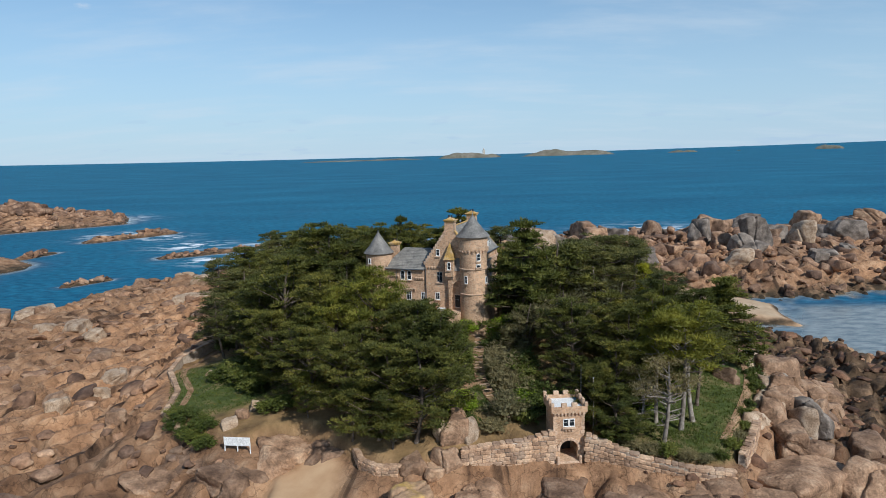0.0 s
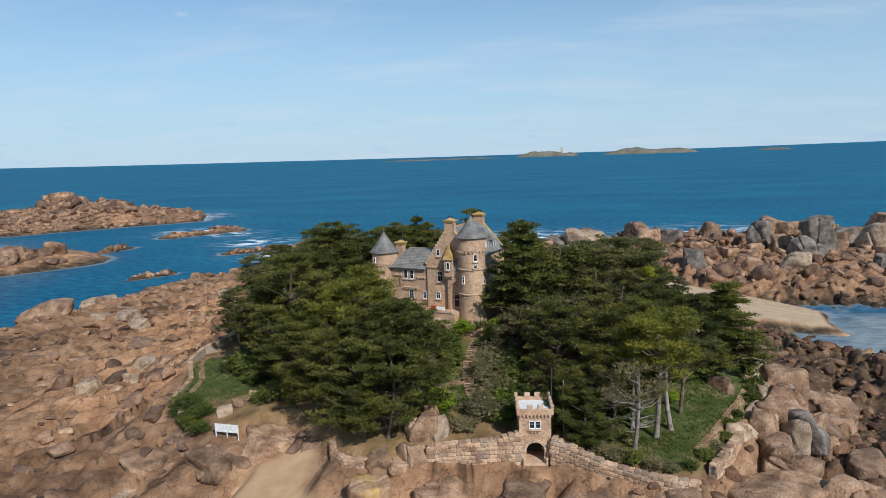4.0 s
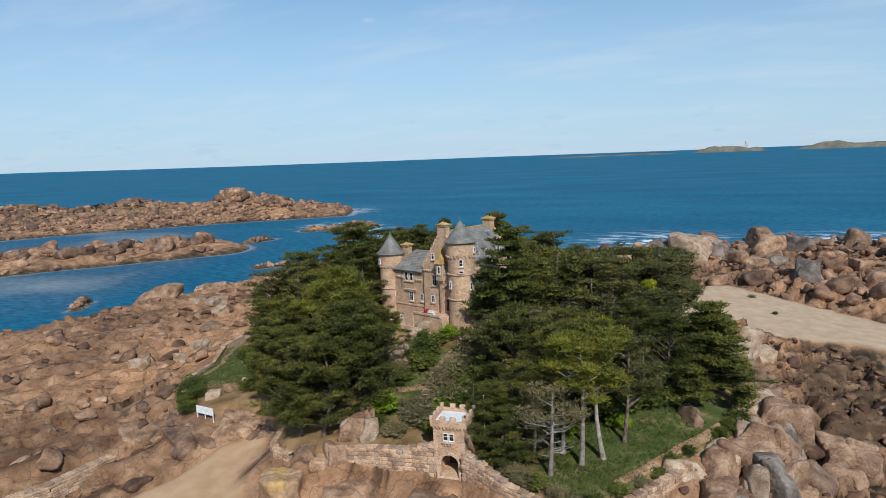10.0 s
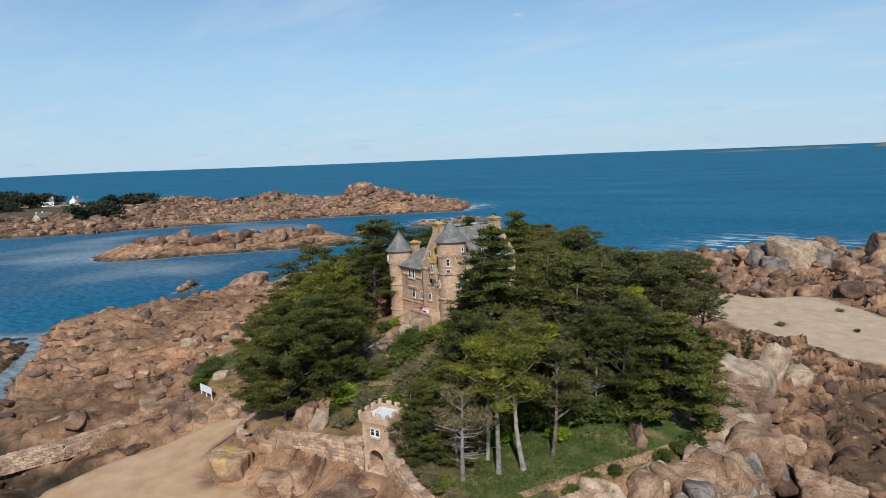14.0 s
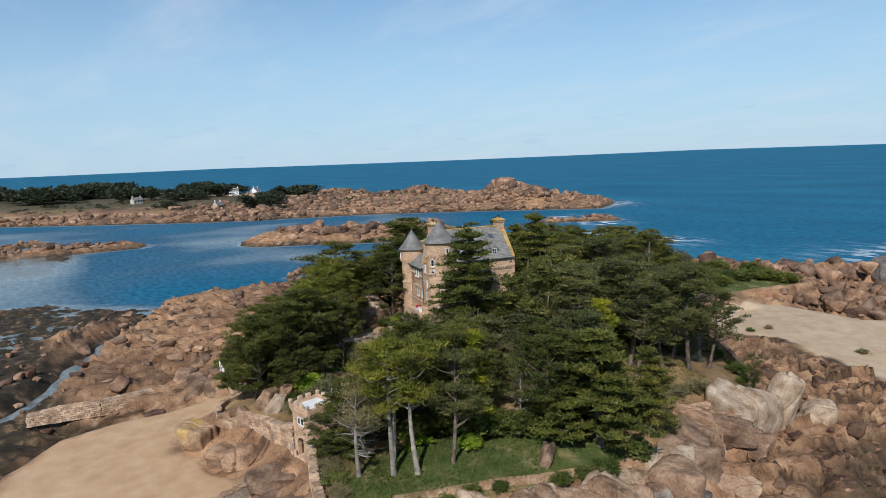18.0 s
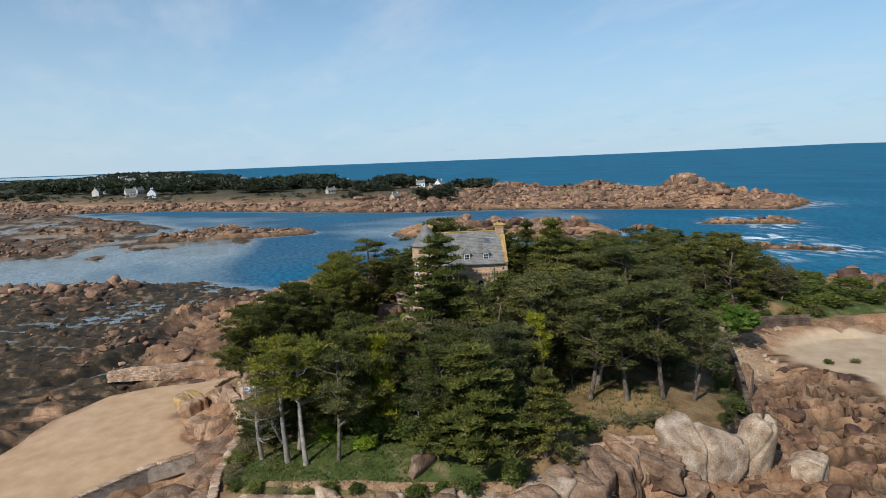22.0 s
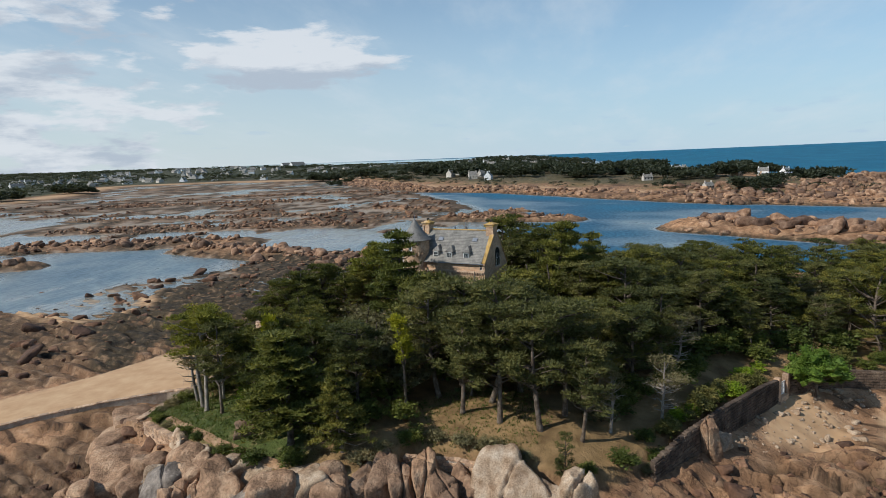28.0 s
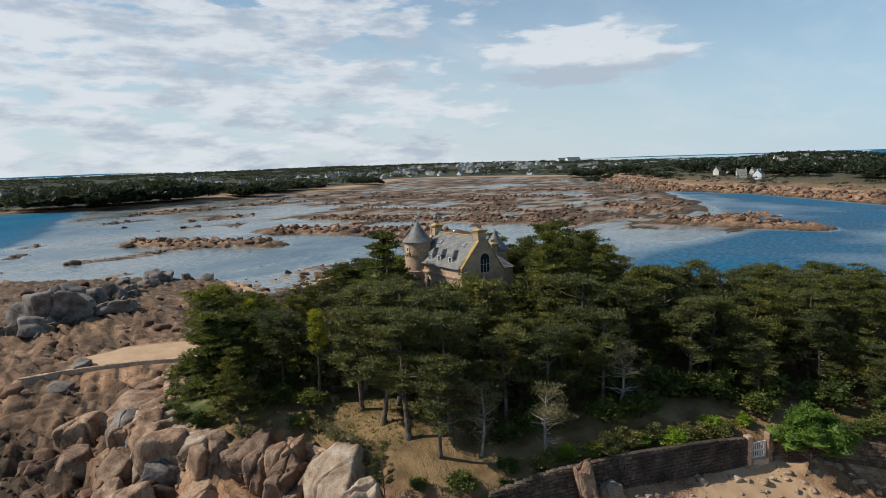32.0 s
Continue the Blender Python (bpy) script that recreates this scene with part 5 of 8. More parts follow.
def crown_points(kind, h, r, rng):
    """Limbs from a trunk h high, and the clumps that they carry, for a crown of radius r."""
    limbs, cen, rad = [], [], []
    lean = rng.normal(size=2) * 0.04 * h
    bend = rng.normal(size=2) * 0.05 * h

    def trunk_at(t):
        return np.array([lean[0] * t + bend[0] * math.sin(t * 3), lean[1] * t + bend[1] * math.sin(t * 3), h * t])

    if kind == "cedar":
        levels = 11
        for i in range(levels):
            t = 0.16 + 0.8 * i / (levels - 1)
            reach = r * (1.06 - t) ** 0.75 * 1.05
            for k in range(9 if t < 0.7 else 6):
                a = rng.uniform(0, 2 * np.pi)
                e = trunk_at(t) + np.array([math.cos(a), math.sin(a), rng.uniform(-0.02, 0.14)]) * reach * rng.uniform(0.7, 1.08)
                limbs.append((trunk_at(t - 0.02), e))
                for s in (0.35, 0.62, 0.85, 1.0):
                    cen.append(trunk_at(t) * (1 - s) + e * s + rng.normal(size=3) * (0.25, 0.25, 0.1))
                    rad.append(0.09 * r + 0.3 + 0.5 * (1 - s))
        for t in (0.84, 0.88, 0.92, 0.96, 1.0):
            cen.append(trunk_at(t)); rad.append(0.45 + 1.6 * (1 - t))
    elif kind == "cypress":
        for i in range(40):
            t = rng.uniform(0.12, 0.9)
            a = rng.uniform(0, 2 * np.pi)
            reach = r * math.sin(math.pi * min(1, 0.3 + 0.7 * t) ** 1.15) ** 0.6 * rng.uniform(0.75, 1.1)
            e = trunk_at(t) + np.array([math.cos(a) * reach, math.sin(a) * reach, 0.42 * reach * rng.uniform(0.3, 1.2)])
            limbs.append((trunk_at(t * 0.8), e))
            for s in (0.55, 0.8, 1.02):
                cen.append(trunk_at(t * 0.8) * (1 - s) + e * s + rng.normal(size=3) * (0.4, 0.4, 0.2))
                rad.append((0.13 * r + 0.4) * rng.uniform(0.7, 1.25))
        for i in range(16):
            cen.append(trunk_at(0.93) + np.clip(rng.normal(size=3), -1.1, 1.1) * (0.24 * r, 0.24 * r, 0.05 * h)); rad.append(0.13 * r + 0.3)
    elif kind in ("pine", "low_pine"):
        for i in range(17 if kind == "pine" else 27):
            t = rng.uniform(0.55 if kind == "pine" else 0.34, 0.95)
            a = rng.uniform(0, 2 * np.pi)
            reach = r * rng.uniform(0.45, 1.08) * (1.15 - 0.5 * t)
            e = trunk_at(t) + np.array([math.cos(a) * reach, math.sin(a) * reach, 0.16 * h * rng.uniform(0.1, 1) * (1.15 - t)])
            limbs.append((trunk_at(t - 0.08), e))
            for s in (0.55, 0.8, 1.0):
                cen.append(trunk_at(t - 0.08) * (1 - s) + e * s + rng.normal(size=3) * 0.3 + (0, 0, 0.25))
                rad.append(0.14 * r + 0.45)
        for i in range(10):
            a = rng.uniform(0, 2 * np.pi)
            q = r * 0.5 * math.sqrt(rng.uniform())
            cen.append(trunk_at(0.96) + np.array([math.cos(a) * q, math.sin(a) * q, rng.uniform(-0.02, 0.05) * h])); rad.append(0.16 * r + 0.4)
    else:  # round broadleaf crown on several stems
        for i in range(30):
            d = rng.normal(size=3)
            d /= np.linalg.norm(d)
            d[2] = abs(d[2])
            e = np.array([0, 0, 0.38 * h]) + d * (r, r, 0.58 * h) * rng.uniform(0.7, 1.0)
            limbs.append((trunk_at(0.15 + 0.2 * rng.uniform()), e))
            for s in (0.6, 0.85, 1.0):
                cen.append(np.array([0, 0, 0.3 * h]) * (1 - s) + e * s + rng.normal(size=3) * 0.3)
                rad.append(0.17 * r + 0.3)
    return trunk_at, limbs, np.array(cen), np.array(rad)


def tree(name, kind, h, r, leaf, label, count, length, width, flat=0.4, bark=None, bare=0, seed=0, core=0.42):
    """One tree at the origin: trunk with limbs, and a crown of leaf sprays."""
    rng = np.random.default_rng(100 + seed)
    trunk_at, limbs, cen, rad = crown_points(kind, h, r, rng)
    girth = 0.02 * h + 0.06
    pts = [trunk_at(t) for t in np.linspace(-0.06, 0.98, 9)]
    wood = [tube(pts, np.linspace(girth, girth * 0.25, 9) * np.array([1.35] + [1] * 8), 8)]
    for a, e in limbs:
        mid = (a + e) / 2 + rng.normal(size=3) * 0.05 * np.linalg.norm(e - a) - (0, 0, 0.04 * np.linalg.norm(e - a))
        wood.append(tube([a, mid, e], [girth * 0.35, girth * 0.22, 0.02], 4))
    for k in range(bare):
        t, an, q = rng.uniform(0.2, 0.7), rng.uniform(0, 6.28), rng.uniform(0.35, 0.8) * r
        a = trunk_at(t)
        e = a + np.array([math.cos(an) * q, math.sin(an) * q, rng.uniform(0.0, 0.5) * q])
        wood.append(tube([a, (a + e) / 2 + rng.normal(size=3) * 0.2, e], [0.12, 0.08, 0.015], 4))
        for s in range(2):
            f = a + (e - a) * rng.uniform(0.4, 1.0)
            wood.append(tube([f, f + rng.normal(size=3) * 0.45 + (0, 0, 0.2), f + rng.normal(size=3) * 0.9 + (0, 0, 0.5)], [0.035, 0.02, 0.006], 3))
    wv, wf = join(wood)
    thing = empty(name, Matrix(), label, "tree")
    part("trunk", mesh_np("trunk", wv, wf, bark or BARK, True), None, thing)
    pieces = [sprays(cen, rad, count, length, width, flat, rng=rng)]
    if core:
        for c, q in zip(cen, rad):
            turn = np.array(Euler((rng.normal() * 0.2, rng.normal() * 0.2, rng.uniform(0, 6.28))).to_matrix())
            pieces.append(((OCTA[0] * (1 + 0.25 * rng.normal(size=(len(OCTA[0]), 1)))) @ turn.T * (q * core * 1.15, q * core * 1.15, q * core * flat) + c, OCTA[1]))
    lv, lf = join(pieces)
    part("crown", mesh_np("crown", lv, lf, leaf), None, thing)
    return thing


PROTO = {}



def make_protos():
    def several(key, n, **kw):
        PROTO[key] = [tree(seed=3 + 13 * s + len(PROTO) * 31, **kw) for s in range(n)]
    several("cypress", 4, name="cypress_tree", kind="cypress", h=14, r=5.6, leaf=CYPRESS, label="dark green wind-shaped cypress tree with a dense crown", count=96, length=0.4, width=0.075, flat=0.27)
    several("pine", 4, name="pine_tree", kind="low_pine", h=13, r=5.0, leaf=PINE, label="dark pine tree with a bare trunk and flat-topped crown", count=84, length=0.36, width=0.065, flat=0.28)
    several("cedar", 2, name="cedar_tree", kind="cedar", h=14, r=5.8, leaf=CEDAR, label="tall cedar tree with level tiers of green boughs", count=32, length=0.46, width=0.09, flat=0.2, core=0.6)
    several("oak", 3, name="holm_oak", kind="round", h=9, r=4.6, leaf=GREYLEAF, label="grey-green rounded evergreen oak tree", count=72, length=0.28, width=0.055, flat=0.7)
    several("broad", 2, name="evergreen_tree", kind="round", h=11, r=5.0, leaf=CYPRESS, label="dark green broad evergreen tree with a rounded crown", count=70, length=0.32, width=0.08, flat=0.6)
    several("dead", 2, name="bare_pine", kind="pine", h=12, r=4.2, leaf=DRY, label="half-dead grey pine with bare pale branches", count=34, length=0.5, width=0.06, flat=0.4, bark=DEADWOOD, bare=20, core=0)
    several("goldtop", 1, name="golden_cypress", kind="pine", h=16, r=2.4, leaf=YELLOW, label="bright yellow golden cypress rising over dark trees", count=70, length=0.4, width=0.06, flat=0.8)
    several("gold", 1, name="golden_cypress", kind="cedar", h=8, r=2.6, leaf=YELLOW, label="small bright yellow-green golden cypress", count=16, length=0.55, width=0.13, flat=0.5)
    several("goldpine", 2, name="pine_tree", kind="pine", h=13, r=5.0, leaf=GOLDPINE, label="pine tree with a pale bare trunk and golden-green crown", count=80, length=0.42, width=0.06, flat=0.4, bark=DEADWOOD)
    several("conifer", 2, name="conifer", kind="cedar", h=14, r=5.2, leaf=CYPRESS, label="dark green conifer with drooping tiers of boughs", count=28, length=0.48, width=0.085, flat=0.28)
    several("limetop", 1, name="cypress_tree", kind="cypress", h=14, r=5.2, leaf=LIMETREE, label="yellow-green cypress tree with feathery upswept boughs", count=64, length=0.6, width=0.07, flat=0.3)
    several("shrub", 3, name="shrub", kind="round", h=2.2, r=1.5, leaf=SHRUB, label="low green garden shrub", count=20, length=0.2, width=0.07, flat=0.8)
    several("lime", 2, name="shrub", kind="round", h=2.2, r=1.6, leaf=LIME, label="bright lime-green spring shrub", count=24, length=0.2, width=0.08, flat=0.8)
    several("hedge", 2, name="hedge_bush", kind="round", h=2.2, r=1.5, leaf=HEDGE, label="olive-brown clipped hedge bush", count=18, length=0.28, width=0.08, flat=0.8)
    several("bush", 1, name="bush", kind="round", h=8.0, r=4.2, leaf=BUSH, label="big bright green rounded bush beside the sea gate", count=110, length=0.3, width=0.09, flat=0.8, core=0.8)
    several("dry", 2, name="shrub", kind="round", h=2.0, r=1.5, leaf=DRY, label="grey-brown leafless twiggy shrub", count=26, length=0.38, width=0.03, flat=0.8, core=0.4)


make_protos()
USED = {}


def plant(key, x, y, scale=1.0, wide=1.0, z=None, group="", label=""):
    """Sets a tree of that kind on the ground; the first of each build is moved, the others are copies."""
    k = USED.get(key, 0)
    USED[key] = k + 1
    p = PROTO[key][k % len(PROTO[key])]
    gz = ground_z(x, y) if z is None else z
    m = Matrix.LocRotScale((x, y, gz - 0.1), Euler((0, 0, (k * 2.4 + x) % 6.28)), (scale * wide, scale * wide, scale))
    if k < len(PROTO[key]):
        p.matrix_world = m
        ob = p
    else:
        ob = copy_thing(p, Matrix.LocRotScale((x, y, gz - 0.1), Euler((0, 0, (k * 2.4 + x) % 6.28)), None))
        ob.scale = (scale * wide, scale * wide, scale)
    return tagged(ob, label, "", group)


TREES = [  # kind, x, y, height factor, breadth factor
    # pines and the bare tree on the south-eastern lawn
    ("goldpine", 28.5, 75.2, 1.12, 1.0), ("goldpine", 30.6, 77.0, 1.12, 0.95), ("goldpine", 26.0, 77.0, 1.08, 0.8), ("pine", 32.5, 80.5, 1.0, 0.85), ("dead", 25.5, 72.5, 0.85, 1.2), ("dead", 22.8, 75.5, 0.7, 1.0),
    ("cypress", 20.0, 77.0, 0.78, 0.9), ("cypress", 20.6, 73.0, 0.5, 1.2), ("cypress", 18.2, 75.6, 0.6, 1.0), ("cypress", 17.6, 87.0, 0.95, 0.95), ("cypress", 24.5, 82.5, 0.95, 0.9), ("cypress", 27.5, 85.0, 1.0, 0.9), ("gold", 29.2, 87.4, 1.55, 0.6), ("dead", 33.6, 90.2, 0.62, 0.9),
    # the broad cedar over the eastern cliff
    ("cedar", 41.9, 94.8, 0.98, 1.35), ("conifer", 43.2, 101.8, 0.75, 1.0), ("cypress", 36.6, 92.0, 0.86, 0.85), ("cypress", 33.0, 95.0, 0.9, 0.9), ("broad", 31.0, 99.5, 0.9, 1.0), ("pine", 35.5, 101.5, 0.95, 1.0),
    # between castle and clearing
    ("cedar", 12.2, 101.6, 1.42, 0.95), ("oak", 24.4, 106.0, 1.45, 1.0), ("oak", 18.0, 98.5, 1.2, 1.15), ("oak", 12.4, 94.4, 1.05, 1.0), ("broad", 19.6, 107.6, 1.5, 1.0), ("oak", 28.5, 102.5, 1.2, 1.0), ("goldtop", 34.0, 107.3, 0.8, 0.9),
    ("dead", 25.0, 98.0, 0.6, 0.9), ("pine", 28.0, 110.5, 1.18, 1.05), ("cypress", 24.0, 92.5, 0.9, 0.95), ("broad", 18.0, 116.0, 1.4, 1.05), ("broad", 13.5, 121.5, 1.4, 1.05),
    ("broad", 15.0, 110.5, 0.8, 1.0), ("oak", 22.0, 118.5, 0.9, 1.1), ("broad", 28.2, 115.0, 0.7, 0.9), ("oak", 30.5, 106.5, 0.9, 1.0), ("cypress", 20.5, 125.5, 0.85, 1.0), ("broad", 24.0, 128.0, 0.7, 0.9), ("cypress", 11.5, 115.0, 0.75, 1.0), ("oak", 29.0, 124.0, 0.7, 0.9),
    # pines of the clearing
    ("pine", 34.9, 119.5, 1.15, 1.0), ("pine", 23.5, 113.0, 1.2, 1.1), ("pine", 25.5, 121.5, 1.15, 1.1), ("pine", 33.4, 114.6, 1.06, 1.0), ("pine", 30.0, 118.0, 1.2, 1.1), ("pine", 36.0, 124.5, 1.2, 1.0), ("pine", 31.5, 127.5, 1.15, 1.0), ("pine", 36.5, 129.5, 0.95, 0.9),
    ("pine", 44.0, 127.4, 0.55, 0.5), ("dead", 29.5, 139.6, 0.72, 1.15), ("dead", 15.0, 143.0, 0.8, 1.0), ("pine", 26.0, 132.5, 1.0, 0.95), ("pine", 22.5, 136.5, 0.98, 1.0), ("dead", 33.0, 133.0, 0.7, 1.1), ("pine", 17.0, 141.5, 1.0, 1.0), ("cypress", 19.5, 131.0, 0.95, 0.95),
    # the dense cypresses before the castle
    ("cypress", -8.8, 75.0, 0.86, 1.15), ("cypress", -4.2, 73.4, 0.92, 1.0), ("cypress", -12.2, 75.4, 0.55, 0.95), ("cypress", -7.0, 72.6, 0.5, 1.0), ("cypress", -13.6, 80.0, 0.84, 1.05), ("cypress", -11.0, 84.0, 0.8, 1.1), ("cypress", -4.6, 82.6, 1.02, 1.0), ("cypress", -2.2, 87.4, 0.84, 0.75),
    ("cypress", -18.0, 84.5, 0.82, 1.0), ("cypress", -23.0, 89.0, 0.78, 1.0), ("cypress", -19.5, 91.5, 0.85, 1.0), ("limetop", -11.6, 91.0, 1.16, 0.85), ("limetop", -15.6, 91.5, 0.98, 0.8), ("cypress", -6.5, 89.0, 0.85, 0.85),
    ("limetop", -19.0, 81.6, 0.45, 0.7), ("cypress", -20.0, 97.0, 1.05, 1.0), ("cypress", -25.0, 99.8, 1.28, 1.05), ("cypress", -30.8, 103.5, 0.95, 1.1), ("cypress", -29.0, 109.5, 1.05, 1.05), ("cypress", -20.0, 114.0, 1.32, 1.0), ("cypress", -24.5, 117.0, 1.45, 1.1), ("cypress", -27.0, 94.0, 0.85, 0.9),
    # behind the castle and to the north
    ("cedar", 1.8, 127, 1.35, 0.85), ("conifer", -9, 128.5, 1.3, 0.8), ("conifer", -7.0, 133.0, 1.25, 0.8), ("cypress", -15, 124, 1.25, 1.1), ("pine", -14.0, 148.5, 1.2, 1.05), ("cypress", -19.5, 166.5, 1.15, 1.15), ("pine", -13.0, 162.0, 1.08, 1.0),
    ("pine", -8.5, 164.0, 0.9, 1.0), ("pine", 2.0, 158.0, 0.66, 1.0), ("pine", -6.0, 171.0, 0.7, 1.0), ("pine", -13.0, 178.5, 1.0, 1.0), ("pine", 3.5, 149.0, 1.0, 1.0),
]
for kind, x, y, s, wd in TREES:
    plant(kind, x, y, s, wd)

rng = np.random.default_rng(5)
taken = [(t[1], t[2]) for t in TREES]
for gxi in np.arange(-58, 44, 6.4):
    for gyi in np.arange(78, 205, 6.4):
        x, y = gxi + rng.uniform(-2, 2), gyi + rng.uniform(-2, 2)
        a, c = np.array([x]), np.array([y])
        if poly_dist(a, c, ISLAND)[0] < (10.5 if y > 135 and x > -8 else 4.5):
            continue
        loc = CASTLE.inverted() @ Vector((x, y, 0))
        if -17 < loc.x < 8.5 and -9 < loc.y < 17:
            continue
        if line_dist(a, c, [(14, 74), (4, 84), (5, 96), (4, 102)])[0] < 7 or math.hypot(x - 34, y - 80) < 13 or math.hypot(x + 39, y - 97) < 12 or (x > 8 and y < 108) or (x < -3 and y < 106 and x > -32):
            continue
        if math.hypot(x - 40, y - 118) < 9.5 or min(math.hypot(x - p, y - q) for p, q in taken) < 4.2:
            continue
        kind = str(rng.choice(["cypress", "cypress", "pine", "pine", "broad", "oak"]))
        tall = 1.15 if 116 < y < 150 and -30 < x < 12 else 1.0
        plant(kind, x, y, tall * rng.uniform(0.85, 1.12), rng.uniform(0.9, 1.15))

# ---- boulders ----
def boulder_mesh(name, seed, mat, sub=2, blocky=False):
    """A weathered granite block: a solid between planes with rounded edges and, in the large ones, open joints."""
    rg = random.Random(seed)
    planes, size = [], []
    for d in ((1, 0, 0), (-1, 0, 0), (0, 1, 0), (0, -1, 0), (0, 0, 1), (0, 0, -1)):
        planes.append(d)
        size.append(0.92)
    for _ in range(7 if sub > 1 else 6):
        d = Vector((rg.gauss(0, 1), rg.gauss(0, 1), rg.gauss(0, 0.8))).normalized()
        planes.append(tuple(d))
        size.append(rg.uniform(0.74, 1.0) if blocky else rg.uniform(0.66, 0.92))
    bm = bmesh.new()
    bmesh.ops.create_icosphere(bm, subdivisions=5 if sub > 2 else 3, radius=1.0)
    bm.verts.index_update()
    dirs = np.array([v.co.normalized()[:] for v in bm.verts])
    faces = [[v.index for v in f.verts] for f in bm.faces]
    bm.free()
    hard = 34 if blocky else 19
    near = np.clip(dirs @ (np.array(planes) / np.array(size)[:, None]).T, 0, None)
    co = dirs * (np.sum(near ** hard, 1) ** (-1.0 / hard))[:, None]
    co = co * (1 + 0.1 * np.sin(dirs @ (3.1, 1.7, 2.3) + seed))[:, None]
    if sub > 2:
        for _ in range(2 if blocky else rg.choice((0, 1, 1, 2))):
            d = np.array(Vector((rg.gauss(0, 1), rg.gauss(0, 1), rg.gauss(0, 0.5))).normalized())
            k = rg.uniform(-0.35, 0.35)
            wob = np.array([0.05 * noise.noise(Vector(c) * 2.2) for c in co])
            gap = np.abs(co @ d - k + wob)
            co = co * (1 - 0.2 * np.clip(1 - gap / 0.075, 0, 1))[:, None]
        off = Vector((seed * 3.1, seed * 1.7, 0))
        co = co * np.array([1 + 0.1 * noise.noise(Vector(c) * 1.5 + off) + 0.035 * noise.noise(Vector(c) * 4.5 + off) + 0.012 * noise.noise(Vector(c) * 11 + off) for c in co])[:, None]
    me = bpy.data.meshes.new(name)
    me.from_pydata(co.tolist(), [], faces)
    me.polygons.foreach_set("use_smooth", [True] * len(faces))
    me.update()
    me.materials.append(mat)
    return me


def rock_field(name, label, places, sizes, seed, mat, sub=1, squash=0.65):
    """Many blocks joined into one mesh, each turned and sized on its own."""
    tmpl = []
    for s in range(6):
        me = boulder_mesh("block", seed + s, mat, sub)
        v = np.empty(len(me.vertices) * 3)
        me.vertices.foreach_get("co", v)
        f = np.empty(len(me.polygons) * 3, int)
        me.polygons.foreach_get("vertices", f)
        tmpl.append((v.reshape(-1, 3), f.reshape(-1, 3)))
        bpy.data.meshes.remove(me)
    rg = np.random.default_rng(seed)
    pieces = []
    for (x, y, z), s in zip(places, sizes):
        v, f = tmpl[rg.integers(6)]
        a = rg.uniform(0, 6.28)
        sc = s * np.array([rg.uniform(0.8, 1.3), rg.uniform(0.7, 1.1), squash * rg.uniform(0.7, 1.2)])
        tilt = Euler((rg.normal() * 0.25, rg.normal() * 0.25, a)).to_matrix()
        pieces.append(((v * sc) @ np.array(tilt).T + (x, y, z), f))
    v, f = join(pieces)
    return tagged(new(name, mesh_np(name, v, f, mat, True)), label, "rocks", kind="stuff")


def scatter(poly, n, lo, hi, seed, sink=0.25, keep=None, hmin=0.2, power=2.5):
    rg = np.random.default_rng(seed)
    xs, ys = [p[0] for p in poly], [p[1] for p in poly]
    x, y = rg.uniform(min(xs), max(xs), n * 3), rg.uniform(min(ys), max(ys), n * 3)
    h = land(x, y)
    ok = (poly_dist(x, y, poly) > 0) & (poly_dist(x, y, ISLAND) < -0.5) & (h > hmin) & (poly_dist(x, y, SAND_S) < -2) & (poly_dist(x, y, SAND_N) < -2)
    if keep is not None:
        ok &= keep(x, y)
    x, y, h = x[ok][:n], y[ok][:n], h[ok][:n]
    s = lo + (hi - lo) * rg.uniform(0, 1, len(x)) ** power
    return np.stack([x, y, h + s * sink], -1), s


BLOCKS = [boulder_mesh("boulder", 300 + k, GRANITE, 3) for k in range(8)]
CLIFF_BLOCKS = [boulder_mesh("boulder", 400 + k, GRANITE, 3, True) for k in range(7)]
PALE_BLOCKS = [boulder_mesh("boulder", 330 + k, GRANITE_PALE, 3) for k in range(5)]
GREY_BLOCKS = [boulder_mesh("boulder", 350 + k, GRANITE_GREY, 3) for k in range(5)]


def boulder(x, y, base, w, d, h, turn=0.0, tilt=0.0, blocks=None, k=0, label="weathered pink granite boulder on the shore", group="shore boulders"):
    """One block that stands from its base height up to h, sunk a little."""
    me = (blocks or BLOCKS)[k % len(blocks or BLOCKS)]
    ob = new("boulder", me)
    ob.matrix_world = Matrix.LocRotScale((x, y, base + h * 0.42), Euler((radians(tilt), radians(tilt * 0.6), radians(turn))), (w / 1.6, d / 1.6, h / 1.55))
    return tagged(ob, label, "boulder", group)


# the pale giants below the pine clearing
boulder(45.3, 121.3, 4.6, 7.6, 6.0, 8.4, 25, 16, PALE_BLOCKS, 0, "huge cracked pale granite boulder leaning on the bank")
boulder(47.0, 124.4, 5.0, 4.0, 3.6, 5.6, 60, 14, PALE_BLOCKS, 1, "pale split granite boulder beside a larger one")
boulder(47.6, 128.2, 4.2, 3.8, 3.4, 8.6, 40, 10, PALE_BLOCKS, 2, "tall pale granite boulder standing on the shore")
boulder(50.7, 133.6, 3.8, 5.2, 4.6, 4.6, 10, 6, PALE_BLOCKS, 3, "broad pale granite boulder on the shore")
